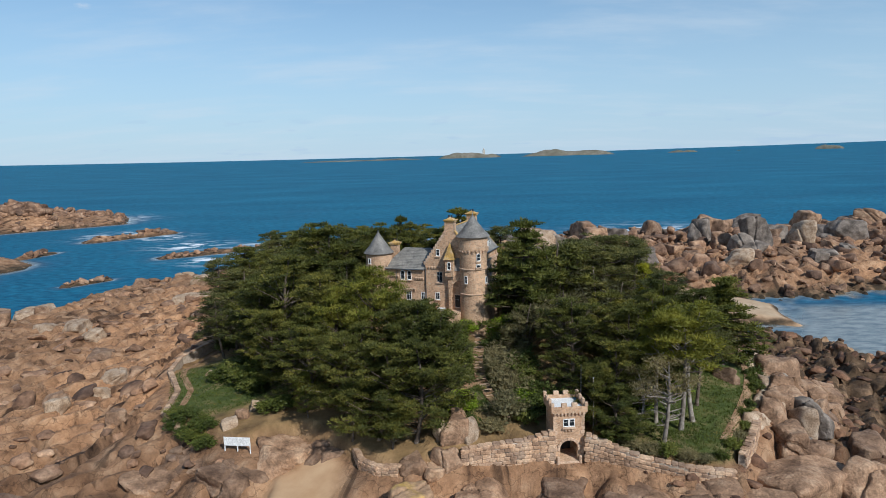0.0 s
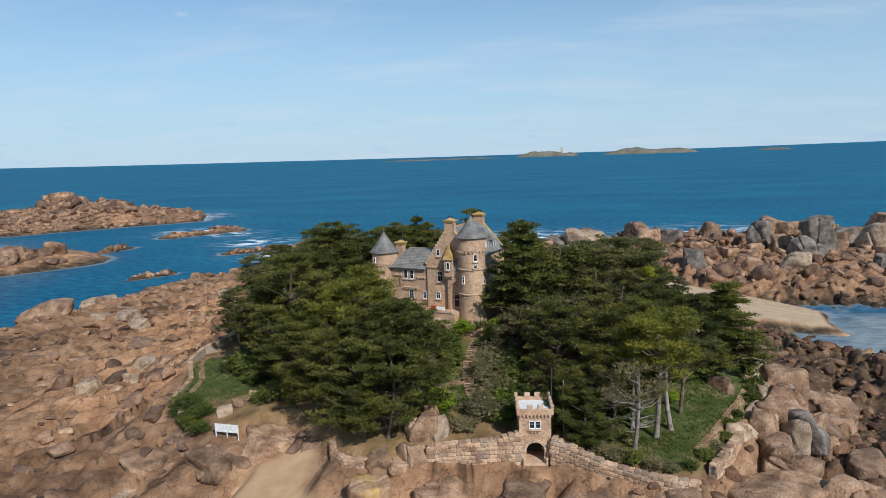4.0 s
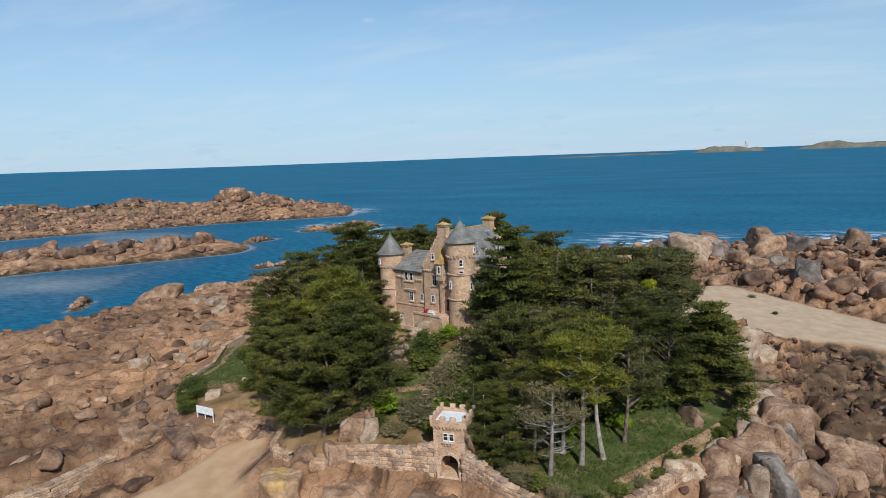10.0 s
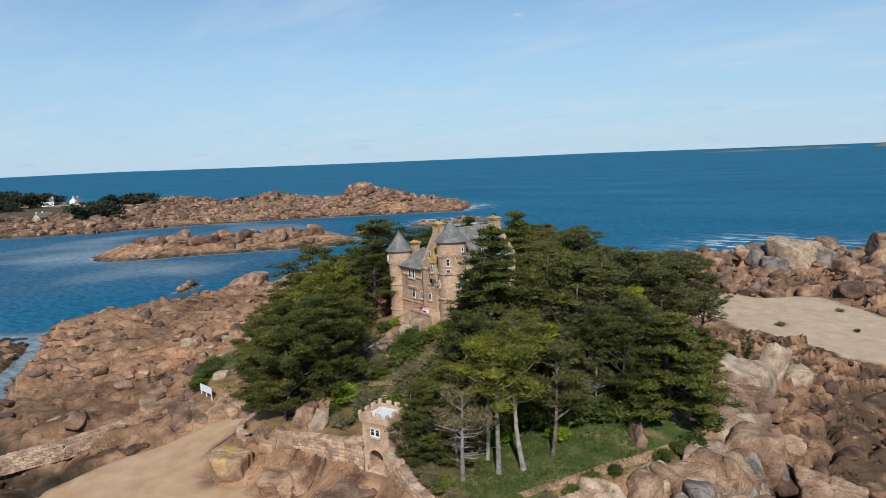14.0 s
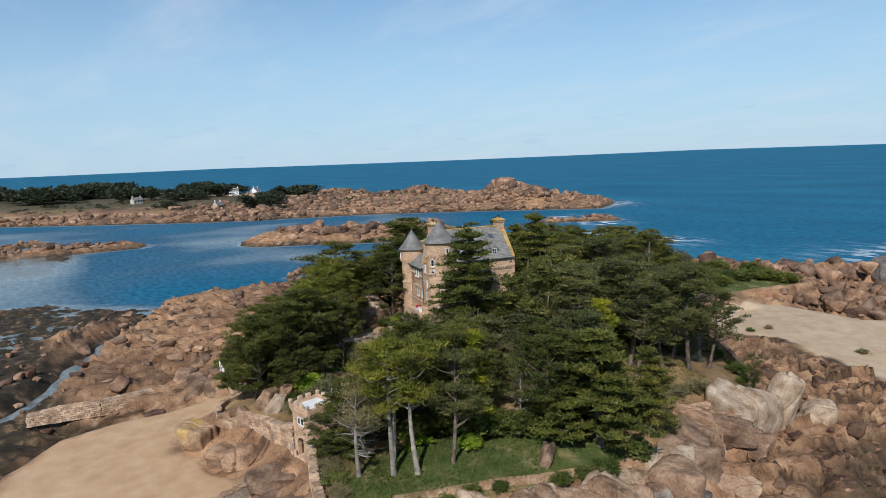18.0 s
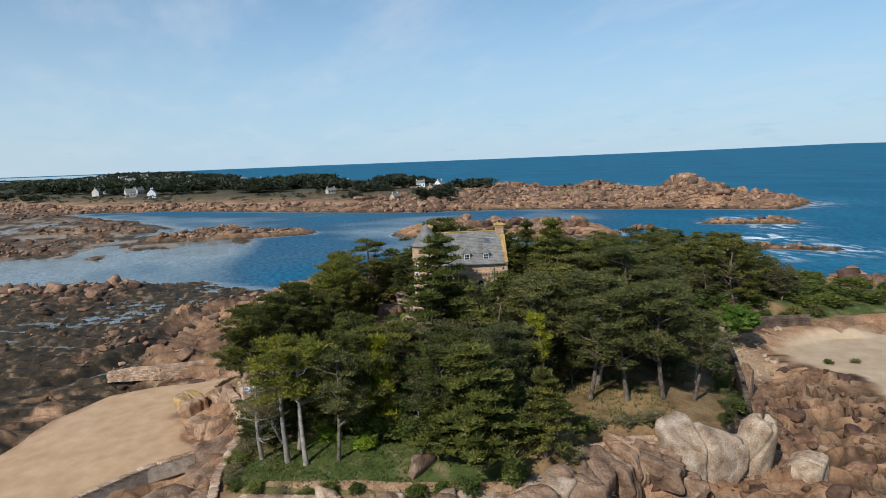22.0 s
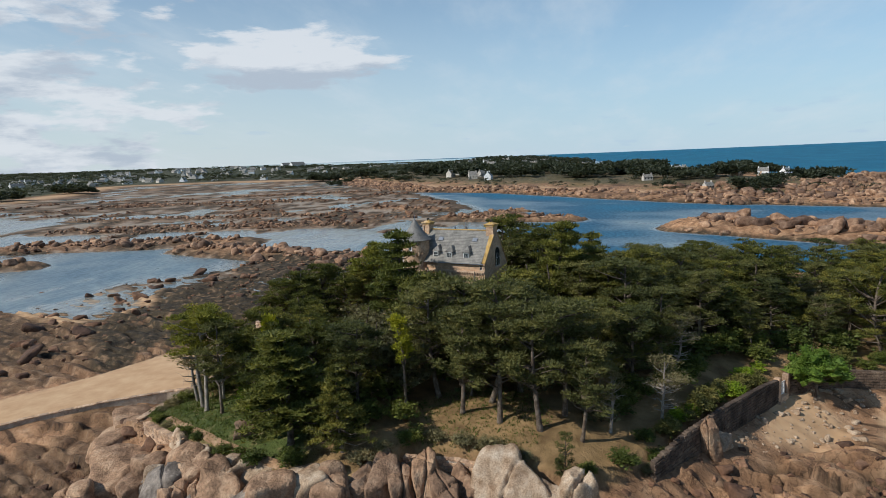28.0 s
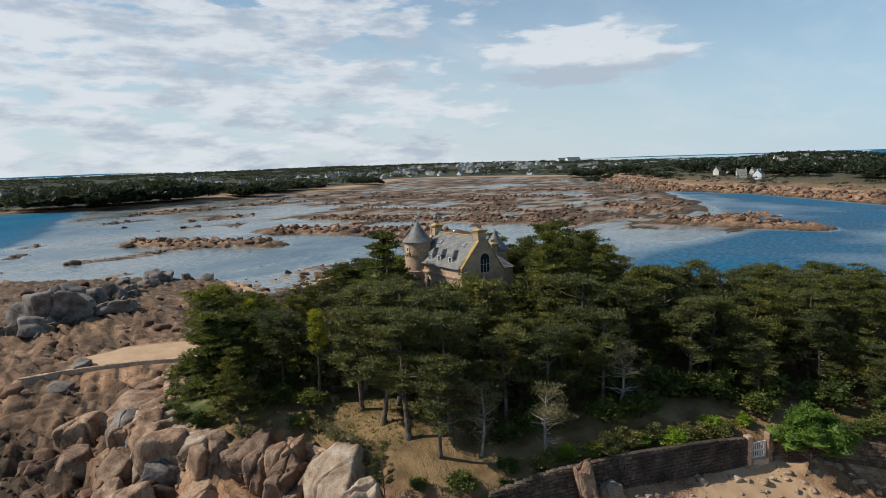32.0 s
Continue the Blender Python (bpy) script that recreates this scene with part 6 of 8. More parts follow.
# eastern bank
for k, (x, y, b, w, d, h, tn) in enumerate(((46.5, 97.5, 3.0, 6.5, 5.5, 6.2, 20), (45.0, 103.5, 3.0, 6.0, 5.0, 6.0, 70), (42.3, 108.5, 3.5, 5.0, 6.0, 5.2, 40), (41, 113.5, 3.2, 4.6, 5.0, 4.6, 10),
                                            (45.5, 92.0, 3.5, 5.5, 5.0, 5.6, 80), (42.0, 87.5, 3.5, 5.5, 4.5, 5.4, 35), (39.0, 83.0, 3.6, 4.6, 4.4, 5.0, 65), (35.5, 77.0, 3.4, 4.2, 3.8, 4.6, 15),
                                            (48.5, 69.0, 2.2, 6.4, 5.0, 4.4, 30), (44.5, 75.0, 2.4, 4.4, 4.0, 4.4, 55), (40.5, 78.5, 2.6, 3.4, 3.0, 3.8, 25), (52.5, 88.0, 2.0, 6.0, 5.4, 4.8, 75),
                                            (40.5, 71.2, 2.2, 11.0, 7.0, 5.0, 32), (35.0, 72.5, 2.5, 4.4, 3.6, 3.6, 50), (31.8, 72.8, 3.0, 3.6, 3.4, 3.8, 0), (54, 79, 1.8, 5.2, 4.6, 4.0, 33),
                                            (50.5, 83.5, 1.8, 4.6, 4.4, 4.2, 66), (58.5, 97.5, 1.8, 6.6, 5.2, 4.0, 12), (56.5, 92.0, 1.8, 4.2, 4.0, 3.4, 42), (49, 108, 2.2, 4.4, 3.8, 3.2, 22))):
    if 80 < y < 112 and x < 50:
        x, y, b = x + 3.2, y - 2.4, b + 1.4
    boulder(x, y, b + 1.0, w, d, h, tn, (k * 37) % 15, CLIFF_BLOCKS if k % 3 else None, k, ("large rounded pink granite boulder below the island bank", "grey-pink granite boulder jammed among others", "smooth tawny granite boulder on the bank")[k % 3])
# rocks along the south bank and the western lawn
for k, (x, y, b, w, d, h, tn) in enumerate(((-4.5, 69.9, 7.6, 2.6, 2.2, 3.5, 15), (-0.4, 70.3, 7.6, 2.0, 1.8, 4.0, 40), (-2.4, 69.4, 7.4, 2.4, 1.8, 2.6, 80), (28.3, 64.0, 4.8, 6.0, 4.6, 4.6, 30), (33.2, 63.6, 4.4, 4.8, 4.4, 4.0, 5),
                                            (-15.8, 76.4, 5.6, 4.4, 3.4, 3.6, 0), (-21.5, 77.2, 5.4, 5.4, 4.0, 3.6, 20), (-26.5, 74.0, 4.6, 5.0, 4.4, 3.4, 60), (-34.5, 80.0, 4.4, 5.0, 5.4, 3.6, 40), (-37.5, 75.5, 3.8, 4.6, 4.2, 3.0, 15),
                                            (3.2, 67.2, 5.8, 4.0, 3.2, 2.6, 35), (12.4, 67.6, 5.8, 3.6, 3.2, 2.4, 70), (19.6, 66.6, 5.0, 4.6, 3.6, 3.0, 20), (24.0, 65.0, 4.6, 4.0, 3.4, 3.0, 55))):
    boulder(x, y, b - 0.2, w * 1.3, d * 1.35, h * 0.9, tn, (k * 29) % 12, CLIFF_BLOCKS if k % 4 else BLOCKS, k + 3, ("fissured tawny granite block below the garden wall", "pink granite ledge under the gate tower")[k % 2])
for k, (x, y, b, w, d, h, tn) in enumerate(((44.2, 94.5, 3.6, 4.6, 5.0, 5.6, 10), (45.6, 99.8, 3.2, 4.4, 5.4, 5.8, 35), (43.6, 90.2, 3.8, 4.0, 4.2, 5.2, 60), (40.2, 84.8, 4.0, 4.2, 3.8, 5.0, 20), (36.8, 80.2, 4.0, 4.0, 3.4, 4.6, 75), (44.6, 106.0, 3.0, 4.4, 4.4, 5.4, 50))):
    boulder(x + 2.6, y - 1.6, b + 2.3, w, d, h, tn, (k * 19) % 10, PALE_BLOCKS, k, "pale fissured granite cliff block under the lawn edge")
WET_BLOCKS = [boulder_mesh("boulder", 440 + k, GRANITE, 3, True) for k in range(4)]
for k, (x, y, w, d, h) in enumerate(((44.0, 112.0, 6.0, 2.4, 3.4), (46.0, 114.5, 7.0, 2.6, 2.8), (44.2, 116.5, 6.0, 2.4, 3.0), (47.8, 116.5, 6.0, 2.6, 2.4), (46.0, 109.6, 5.0, 2.4, 3.4))):
    boulder(x, y, ground_z(x, y) - 0.6, w, d, h + 0.8, 15 + 9 * (k % 3), 6, WET_BLOCKS, k, "long tawny granite slab below the coursed wall")
rc = random.Random(19)
for k in range(46):
    cx, cy = rc.choice(((6, -36), (-2, -45), (-20, -54), (-45, -66), (16, -30)))
    x, y, w = cx + rc.gauss(0, 7), cy + rc.gauss(0, 6), rc.uniform(1.5, 4.5)
    boulder(x, y, ground_z(x, y) - 0.4, w, w * rc.uniform(0.6, 0.9), w * rc.uniform(0.5, 1.1), rc.uniform(0, 180), rc.uniform(0, 14), GREY_BLOCKS, k, "small dark grey granite block of the southern tors", "southern tors")
for k in range(26):
    t = k / 25
    x, y = 38.2 + 11.5 * math.sin(math.pi * min(1, 0.1 + t * 0.75)) + rc.uniform(0.0, 2.4), 76 + 31 * t + rc.uniform(-0.5, 0.5)
    boulder(x, y, 4.6 + rc.uniform(0, 1.6), rc.uniform(2.6, 4.6), rc.uniform(2.4, 3.8), rc.uniform(3.2, 5.0), rc.uniform(0, 180), rc.uniform(0, 10), (CLIFF_BLOCKS, PALE_BLOCKS, GREY_BLOCKS)[k % 3], k, ("tight-jointed tawny granite block of the eastern bank", "pale granite slab of the eastern bank", "dark grey granite boulder of the eastern bank")[k % 3])
# garden rocks
for k, (x, y, w, d, h) in enumerate(((0.4, 73.2, 2.8, 2.4, 3.0), (2.2, 73.6, 2.2, 1.8, 2.4), (-1.2, 73.8, 1.6, 1.6, 2.2), (1.0, 75.4, 2.0, 1.6, 3.4), (-9.0, 83, 2.0, 1.6, 2.6), (-4.6, 92, 6.0, 3.6, 3.6), (-3.4, 96, 2.4, 2.2, 2.6),
                                     (-2.8, 98.5, 2.4, 2.2, 2.4), (-2.2, 101, 3.0, 2.2, 2.6), (-14.5, 100.8, 3.4, 3.0, 3.4), (-18.0, 103.5, 4.0, 3.4, 3.8), (-21.5, 107.5, 5.0, 4.0, 5.0), (-19.5, 113, 5.0, 5.0, 6.0),
                                     (-35.0, 104.5, 1.6, 1.4, 2.0), (-40.0, 102.5, 1.2, 1.0, 1.1), (-28.6, 84.0, 1.6, 1.2, 1.6), (-29.6, 81.5, 1.8, 1.6, 1.3), (-27.8, 86.5, 1.1, 0.9, 1.6), (39.6, 88.2, 3.2, 1.6, 2.0), (35.0, 94.9, 2.6, 2.0, 2.8),
                                     (26.5, 104.5, 3.6, 2.8, 3.2), (20.0, 97.0, 3.0, 2.6, 3.0))):
    boulder(x, y, ground_z(x, y) - 0.4, w, d, h, k * 47, (k * 23) % 14, PALE_BLOCKS if k % 3 else None, k, ("pale granite rock among the garden shrubs", "rounded granite rock under the trees")[k % 2], "garden rocks")
# yellow-lichened rock by the sand
boulder(-4.8, 64.2, 5.0, 4.8, 4.2, 4.4, 20, 5, [boulder_mesh("boulder", 390, GRANITE_LICHEN, 3)], 0, "granite boulder with a bright yellow lichen patch")
# western shelf: single blocks
for k, (x, y, w, d, h) in enumerate(((-117, 157, 12, 8, 5.0), (-117, 178, 9, 7, 5.0), (-111, 171, 5, 4, 3.4), (-97, 151, 7, 5, 3.2), (-90, 152, 4.0, 3.6, 3.6), (-88, 147, 4.6, 4.0, 3.0), (-65, 101, 4.6, 3.4, 2.6), (-61, 112, 3.4, 3.0, 2.2),
                                     (-58.5, 115, 3.6, 2.8, 2.2), (-60, 106, 3.2, 2.4, 1.8), (-50, 92, 2.8, 2.6, 2.4), (-63, 98, 3.0, 2.6, 2.6), (-72, 128, 5.0, 3.0, 2.2), (-80, 140, 5.0, 4.0, 2.6), (-70, 150, 8.0, 4.0, 2.4),
                                     (-77, 205, 8, 6, 5.2), (-66, 212, 7, 5, 5.0), (-92, 224, 6, 5, 4.2), (-84, 232, 5, 4, 3.6), (-59, 222, 7, 6, 4.8), (-88, 190, 6, 4, 2.6), (-72, 178, 9, 4, 2.6), (-100, 205, 5, 4, 3.0), (-126, 152, 6, 4, 3.0))):
    boulder(x, y, ground_z(x, y) - 0.3 * h, w, d, h, k * 53, (k * 31) % 14, PALE_BLOCKS if k % 2 else None, k, ("lone tawny granite boulder on the rock shelf", "weathered brown granite block on the shelf", "rounded granite boulder near the water")[k % 3])
# the high rocks to the south, and stacks along the north-eastern shore
for k, (x, y, w, d, h) in enumerate(((6, -34, 13, 10, 9.5), (14, -40, 9, 8, 8.0), (-3, -41, 10, 8, 8.5), (0, -48, 10, 9, 10.5), (-12, -50, 8, 7, 7.5), (-21, -54, 8, 6, 6.0), (-28, -57, 7, 5, 4.5), (-44, -66, 9, 7, 6.5), (-49, -69, 8, 6, 5.0),
                                     (-39, -62, 6, 5, 4.0), (18, -24, 9, 6, 5.0), (-8, -28, 10, 6, 4.0), (26, -34, 7, 6, 5.5), (30, 30, 6, 3.4, 2.4), (39, 40, 5, 4, 2.0))):
    boulder(x, y, ground_z(x, y) - 0.25 * h, w, d, h, k * 61, (k * 31) % 12, GREY_BLOCKS, k, ("grey lichened granite tor above the tidal rocks", "dark grey granite outcrop on the tidal rocks")[k % 2], "southern tors")
rg_ = random.Random(77)
for k in range(90):
    x, y = rg_.uniform(20, 240), rg_.uniform(212, 322)
    if poly_dist(np.array([x]), np.array([y]), SHELF_N)[0] < 6:
        continue
    w = rg_.uniform(4, 11) * (1.15 if y > 260 else 0.8)
    boulder(x, y, ground_z(x, y) - 0.1 * w, w, w * rg_.uniform(0.6, 0.95), w * rg_.uniform(0.5, 0.8), rg_.uniform(0, 180), rg_.uniform(0, 14), rg_.choice((GREY_BLOCKS, BLOCKS, BLOCKS)), k,
            ("great rounded granite boulder of the northern shore", "grey granite boulder piled on others")[k % 2], "northern boulders")
for k, (x, y, w, d, h) in enumerate(((37, 251, 13, 10, 11), (28, 254, 12, 10, 7), (43.5, 257, 11, 9, 8), (33, 245, 10, 8, 5.5), (139, 250, 9, 8, 9), (118, 242, 8, 7, 12), (105, 264, 10, 8, 11), (112, 238, 8, 7, 7), (100, 214, 9, 8, 6), (165, 262, 11, 8, 9))):
    boulder(x, y, ground_z(x, y) - 0.3, w, d, h, k * 40, 6, GREY_BLOCKS if k % 4 else PALE_BLOCKS, k, "great pale granite stack above the northern shore", "northern boulders")


def off_beach(x, y):
    return poly_dist(x, y, BEACH) < 0


pl, sz_ = scatter(SHELF_N, 1700, 0.7, 3.4, 41, power=3)
rock_field("boulder_field", "jumbled pink and grey granite boulders on the northern shore", pl, sz_, 1, GRANITE_FIELD)
pl, sz_ = scatter(SHELF_E, 620, 0.35, 1.8, 42, power=3.0, sink=0.02, keep=off_beach)
rock_field("boulder_field", "tumbled red granite blocks below the island", pl, sz_, 11, GRANITE_RED, squash=0.5)
pl, sz_ = scatter(SHELF_W, 650, 0.4, 2.2, 43, power=3.2, sink=0.05)
rock_field("boulder_field", "brown granite blocks on a weathered rock shelf", pl, sz_, 21, GRANITE_FIELD, squash=0.5)
pl, sz_ = scatter(SHELF_S, 260, 0.3, 2.2, 44, power=4, sink=0.05, hmin=0.8)
rock_field("boulder_field", "small dark granite blocks on the tidal flats", pl, sz_, 31, GRANITE_RED)
pl, sz_ = scatter(WEEDS, 70, 0.4, 1.6, 45, power=2.5, hmin=0.2)
rock_field("boulder_field", "weed-fringed granite blocks by the channel", pl, sz_, 36, GRANITE_RED)
pl, sz_ = scatter(BEACH, 300, 0.1, 0.7, 46, power=3, sink=0.1)
rock_field("boulder_field", "pale tumbled stones on the orange beach below the wall", pl, sz_, 81, GRANITE_PALE)
pl, sz_ = scatter([(20, 60), (64, 56), (80, 90), (84, 140), (60, 168), (24, 176)], 900, 0.12, 0.7, 47, power=2.5, sink=0.05, keep=off_beach)
rock_field("boulder_field", "small broken granite stones between the boulders", pl, sz_, 86, GRANITE_RED)
spots, sizes = [], []
rgn = np.random.default_rng(9)
for ax, ay, bx, by, half, top in REEFS:
    n = int(14 + half * math.hypot(bx - ax, by - ay) * 0.075)
    t, q = rgn.uniform(0, 1, n), rgn.normal(size=n) * half * 0.45
    ln = math.hypot(bx - ax, by - ay)
    x, y = ax + (bx - ax) * t - (by - ay) / ln * q, ay + (by - ay) * t + (bx - ax) / ln * q
    h = land(x, y)
    ok = h > 0.3
    s = (0.5 + 0.5 * top * rgn.uniform(0, 1, n) ** 3)[ok]
    spots.append(np.stack([x[ok], y[ok], h[ok] + 0.2 * s], -1))
    sizes.append(s * 1.7)
rock_field("reef_rocks", "low granite reefs strewn with boulders", np.concatenate(spots), np.concatenate(sizes), 51, GRANITE_FIELD)
x, y = rgn.uniform(-700, 0, 60000), rgn.uniform(-560, 120, 60000)
ok = (poly_dist(x, y, FLATS) > 6) & (fbm(x / 75, y / 34, 4, 46) > 0.6)
x, y = x[ok][:1700], y[ok][:1700]
h, s = land(x, y), 0.5 + 2.4 * rgn.uniform(0, 1, len(x)) ** 4
rock_field("reef_rocks", "dark weedy rocks strewn over the tidal flats", np.stack([x, y, h + 0.1 * s], -1), s, 56, GRANITE_RED, squash=0.5)
x, y = rgn.uniform(-1100, -230, 26000), rgn.uniform(-320, 570, 26000)
d = poly_dist(x, y, CAPE)
h = land(x, y)
ok = (d > -16) & (d < 34) & (h > 0.2) & (rgn.uniform(0, 1, len(x)) < 1.0)
x, y, h = x[ok][:3600], y[ok][:3600], h[ok][:3600]
s = 0.8 + 3.4 * rgn.uniform(0, 1, len(x)) ** 3
rock_field("cape_rocks", "pink granite blocks along the far cape", np.stack([x, y, h + 0.1 * s], -1), s, 61, GRANITE_FIELD)
x, y = rgn.uniform(-560, -235, 6000), rgn.uniform(230, 560, 6000)
d = poly_dist(x, y, CAPE)
ok = d > 20
x, y = x[ok][:900], y[ok][:900]
s = 1.0 + 4.5 * rgn.uniform(0, 1, len(x)) ** 3
rock_field("cape_rocks", "pink granite boulders over the rough back of the cape", np.stack([x, y, land(x, y) + 0.15 * s], -1), s, 66, GRANITE_FIELD)
# the summit rocks at the cape's end
spots, sizes = [], []
for cx, cy, r, n, big in ((-378, 506, 20, 70, 8.0), (-340, 500, 22, 60, 4.5), (-308, 462, 18, 60, 5.5), (-470, 470, 30, 70, 5.0), (-560, 420, 40, 80, 5.0), (-430, 260, 14, 30, 5.5)):
    for k in range(n):
        a, q = rgn.uniform(0, 6.28), r * math.sqrt(rgn.uniform())
        px, py = cx + q * math.cos(a), cy + q * math.sin(a) * 0.6
        s = big * rgn.uniform(0.35, 1.0)
        spots.append((px, py, max(ground_z(px, py), 0) + 0.3 * s + max(0, 1 - q / r) * big * 0.7))
        sizes.append(s)
rock_field("cape_tor", "heaped pink granite tors at the end of the cape", np.array(spots), np.array(sizes), 71, GRANITE_FIELD)

# ---- rubble walls ----
def stone_mesh(seed, mat):
    bm = bmesh.new()
    bmesh.ops.create_cube(bm, size=1)
    bmesh.ops.bevel(bm, geom=bm.edges[:], offset=0.16, segments=1, affect="EDGES")
    rg = random.Random(seed)
    for v in bm.verts:
        v.co += Vector((rg.uniform(-0.06, 0.06), rg.uniform(-0.05, 0.05), rg.uniform(-0.06, 0.06)))
    me = bpy.data.meshes.new("stone")
    bm.to_mesh(me)
    bm.free()
    me.materials.append(mat)
    return me


STONES = [stone_mesh(70 + k, STONE) for k in range(6)]
SHADED_STONES = [stone_mesh(70 + k, STONE_SHADED) for k in range(6)]


def rubble_wall(name, label, pts, bases, tops, thick=0.6, size=0.62, limit=280, seed=1, course=0.42, cap=True, laid=None):
    """A wall along pts, with a mortar core and laid stones on both faces; stones past the limit are joined."""
    wall = empty(name, Matrix(), label, "wall", kind="structure")
    rg = random.Random(seed)
    core = bmesh.new()
    spots = []
    for (a, b), (za, zb), (ta, tb) in zip(zip(pts, pts[1:]), zip(bases, bases[1:]), zip(tops, tops[1:])):
        a, b = Vector((*a, 0)), Vector((*b, 0))
        d = (b - a)
        ln = d.length
        d.normalize()
        nrm = Vector((d.y, -d.x, 0))
        q = [core.verts.new(v) for v in (a + nrm * thick / 2 + Vector((0, 0, za)), b + nrm * thick / 2 + Vector((0, 0, zb)), b + nrm * thick / 2 + Vector((0, 0, tb)), a + nrm * thick / 2 + Vector((0, 0, ta)),
                                         a - nrm * thick / 2 + Vector((0, 0, za)), b - nrm * thick / 2 + Vector((0, 0, zb)), b - nrm * thick / 2 + Vector((0, 0, tb)), a - nrm * thick / 2 + Vector((0, 0, ta)))]
        for f in ((0, 1, 2, 3), (7, 6, 5, 4), (3, 2, 6, 7), (0, 3, 7, 4), (1, 5, 6, 2), (0, 4, 5, 1)):
            core.faces.new([q[i] for i in f])
        turn = math.atan2(d.y, d.x)
        rows = int(max(ta - za, tb - zb) / course) + 1
        for r in range(rows):
            s = rg.uniform(-0.3, 0)
            while s < ln:
                w = size * rg.uniform(0.6, 1.5)
                mid = min(max(s + w / 2, 0.1), ln - 0.1)
                t = mid / ln
                z = za + (zb - za) * t + (r + 0.5) * course
                top = ta + (tb - ta) * t
                if z < top - 0.05:
                    p = a + d * mid + nrm * (thick / 2 + rg.uniform(-0.02, 0.05))
                    spots.append((p.x, p.y, z + rg.uniform(-0.04, 0.04), turn, w * 0.95, 0.26, course * rg.uniform(0.82, 0.98)))
                s += w
        if cap:
            s = 0
            while s < ln:
                w = size * rg.uniform(0.8, 1.7)
                t = min((s + w / 2) / ln, 1)
                p = a + d * min(s + w / 2, ln)
                spots.append((p.x, p.y, ta + (tb - ta) * t + 0.04, turn, w * 0.96, thick * 1.12, 0.26))
                s += w
    part("core", core, STONE_SHADED if laid else MORTAR, wall)
    extra = []
    for k, (x, y, z, turn, w, dp, h) in enumerate(spots):
        m = Matrix.LocRotScale((x, y, z), Euler((0, 0, turn)), (w, dp, h))
        if k < limit:
            ob = part("stone", (laid or STONES)[k % 6], None, wall)
            ob.matrix_local = m
        else:
            extra.append(m)
    if extra:
        v = np.empty(len(STONES[0].vertices) * 3)
        STONES[0].vertices.foreach_get("co", v)
        v = v.reshape(-1, 3)
        faces = [list(p.vertices) for p in STONES[0].polygons]
        vs, fs, o = [], [], 0
        for m in extra:
            mm = np.array(m)
            vs.append(v @ mm[:3, :3].T + mm[:3, 3])
            fs += [[i + o for i in f] for f in faces]
            o += len(v)
        me = bpy.data.meshes.new("stones")
        me.from_pydata(np.concatenate(vs).tolist(), [], fs)
        me.materials.append(STONE_SHADED if laid else STONE_JOINED)
        tagged(part("stones", me, None, wall), kind="stuff")
    return wall


rubble_wall("wall_gate_west", "rubble granite wall stepping down beside the gate tower", [(1.2, 70.5), (4, 70.9), (9, 71.3), (11.9, 71.6)], [7.4, 7.6, 7.8, 7.8], [10.7, 11.0, 11.4, 12.2], 0.9, 0.75, 200, 3, 0.5)
rubble_wall("wall_gate_east", "rubble granite retaining wall below the lawn", [(15.9, 71.4), (18, 70.8), (22, 68.8), (26.5, 67.2), (31, 66.5)], [7.6, 7.2, 6.4, 5.8, 5.4], [11.9, 11.1, 10.0, 9.6, 9.3], 0.9, 0.75, 260, 4, 0.5)
rubble_wall("wall_lawn_east", "granite retaining wall under the lawn path", [(33.4, 69.3), (36.6, 73.6), (39.6, 78.4)], [6.0, 6.4, 6.8], [9.8, 10.3, 10.6], 0.8, 0.75, 120, 14, 0.5)
rubble_wall("wall_corner_south", "rounded granite corner wall above the sand", [(-11.7, 74.3), (-10.6, 71.3), (-8.6, 69.3), (-6.2, 68.6)], [5.6, 5.6, 5.8, 6.2], [9.4, 9.4, 9.6, 9.9], 0.7, 0.6, 180, 5, 0.42)
rubble_wall("wall_west", "low curved granite wall edging the western lawn", [(-45.5, 124), (-48.5, 112), (-47.5, 105), (-42.5, 96), (-41.2, 88), (-37, 83)], [6.0, 5.8, 5.8, 5.8, 5.8, 6.0], [9.9, 9.8, 9.7, 9.4, 9.2, 9.0], 0.7, 0.8, 200, 6, 0.5)
rubble_wall("wall_east", "coursed granite wall between boulders below the pine clearing", [(41.4, 108.8), (41.6, 111), (41.5, 115), (42.6, 118.2)], [6.6, 6.6, 6.6, 6.4], [10.7, 10.7, 10.6, 10.5], 0.7, 0.7, 160, 7, 0.42)
rubble_wall("wall_east_low", "low coursed granite wall between two pale boulders", [(46.0, 122.4), (48.2, 126.4)], [5.0, 5.0], [8.9, 8.9], 0.7, 0.7, 60, 8, 0.42)
# both northern walls are laid in the darkened stone, their shade painted in
rubble_wall("wall_north", "long granite boundary wall along the shore", [(38.5, 137.3), (33, 141.9), (25, 148.5), (17, 155.1), (13.2, 158.2)], [6.0, 6.6, 7.0, 7.2, 7.4], [9.8, 11.2, 11.7, 11.5, 11.1], 0.6, 0.7, 290, 9, 0.42, laid=SHADED_STONES)
rubble_wall("wall_north_far", "granite boundary wall beyond the sea gate", [(10.6, 160.4), (7.2, 165), (5.2, 171), (4.6, 178), (6.5, 189)], [7.0, 6.6, 6.4, 6.2, 5.6], [10.9, 10.6, 10.2, 9.8, 9.2], 0.6, 0.7, 160, 10, 0.42, laid=SHADED_STONES)
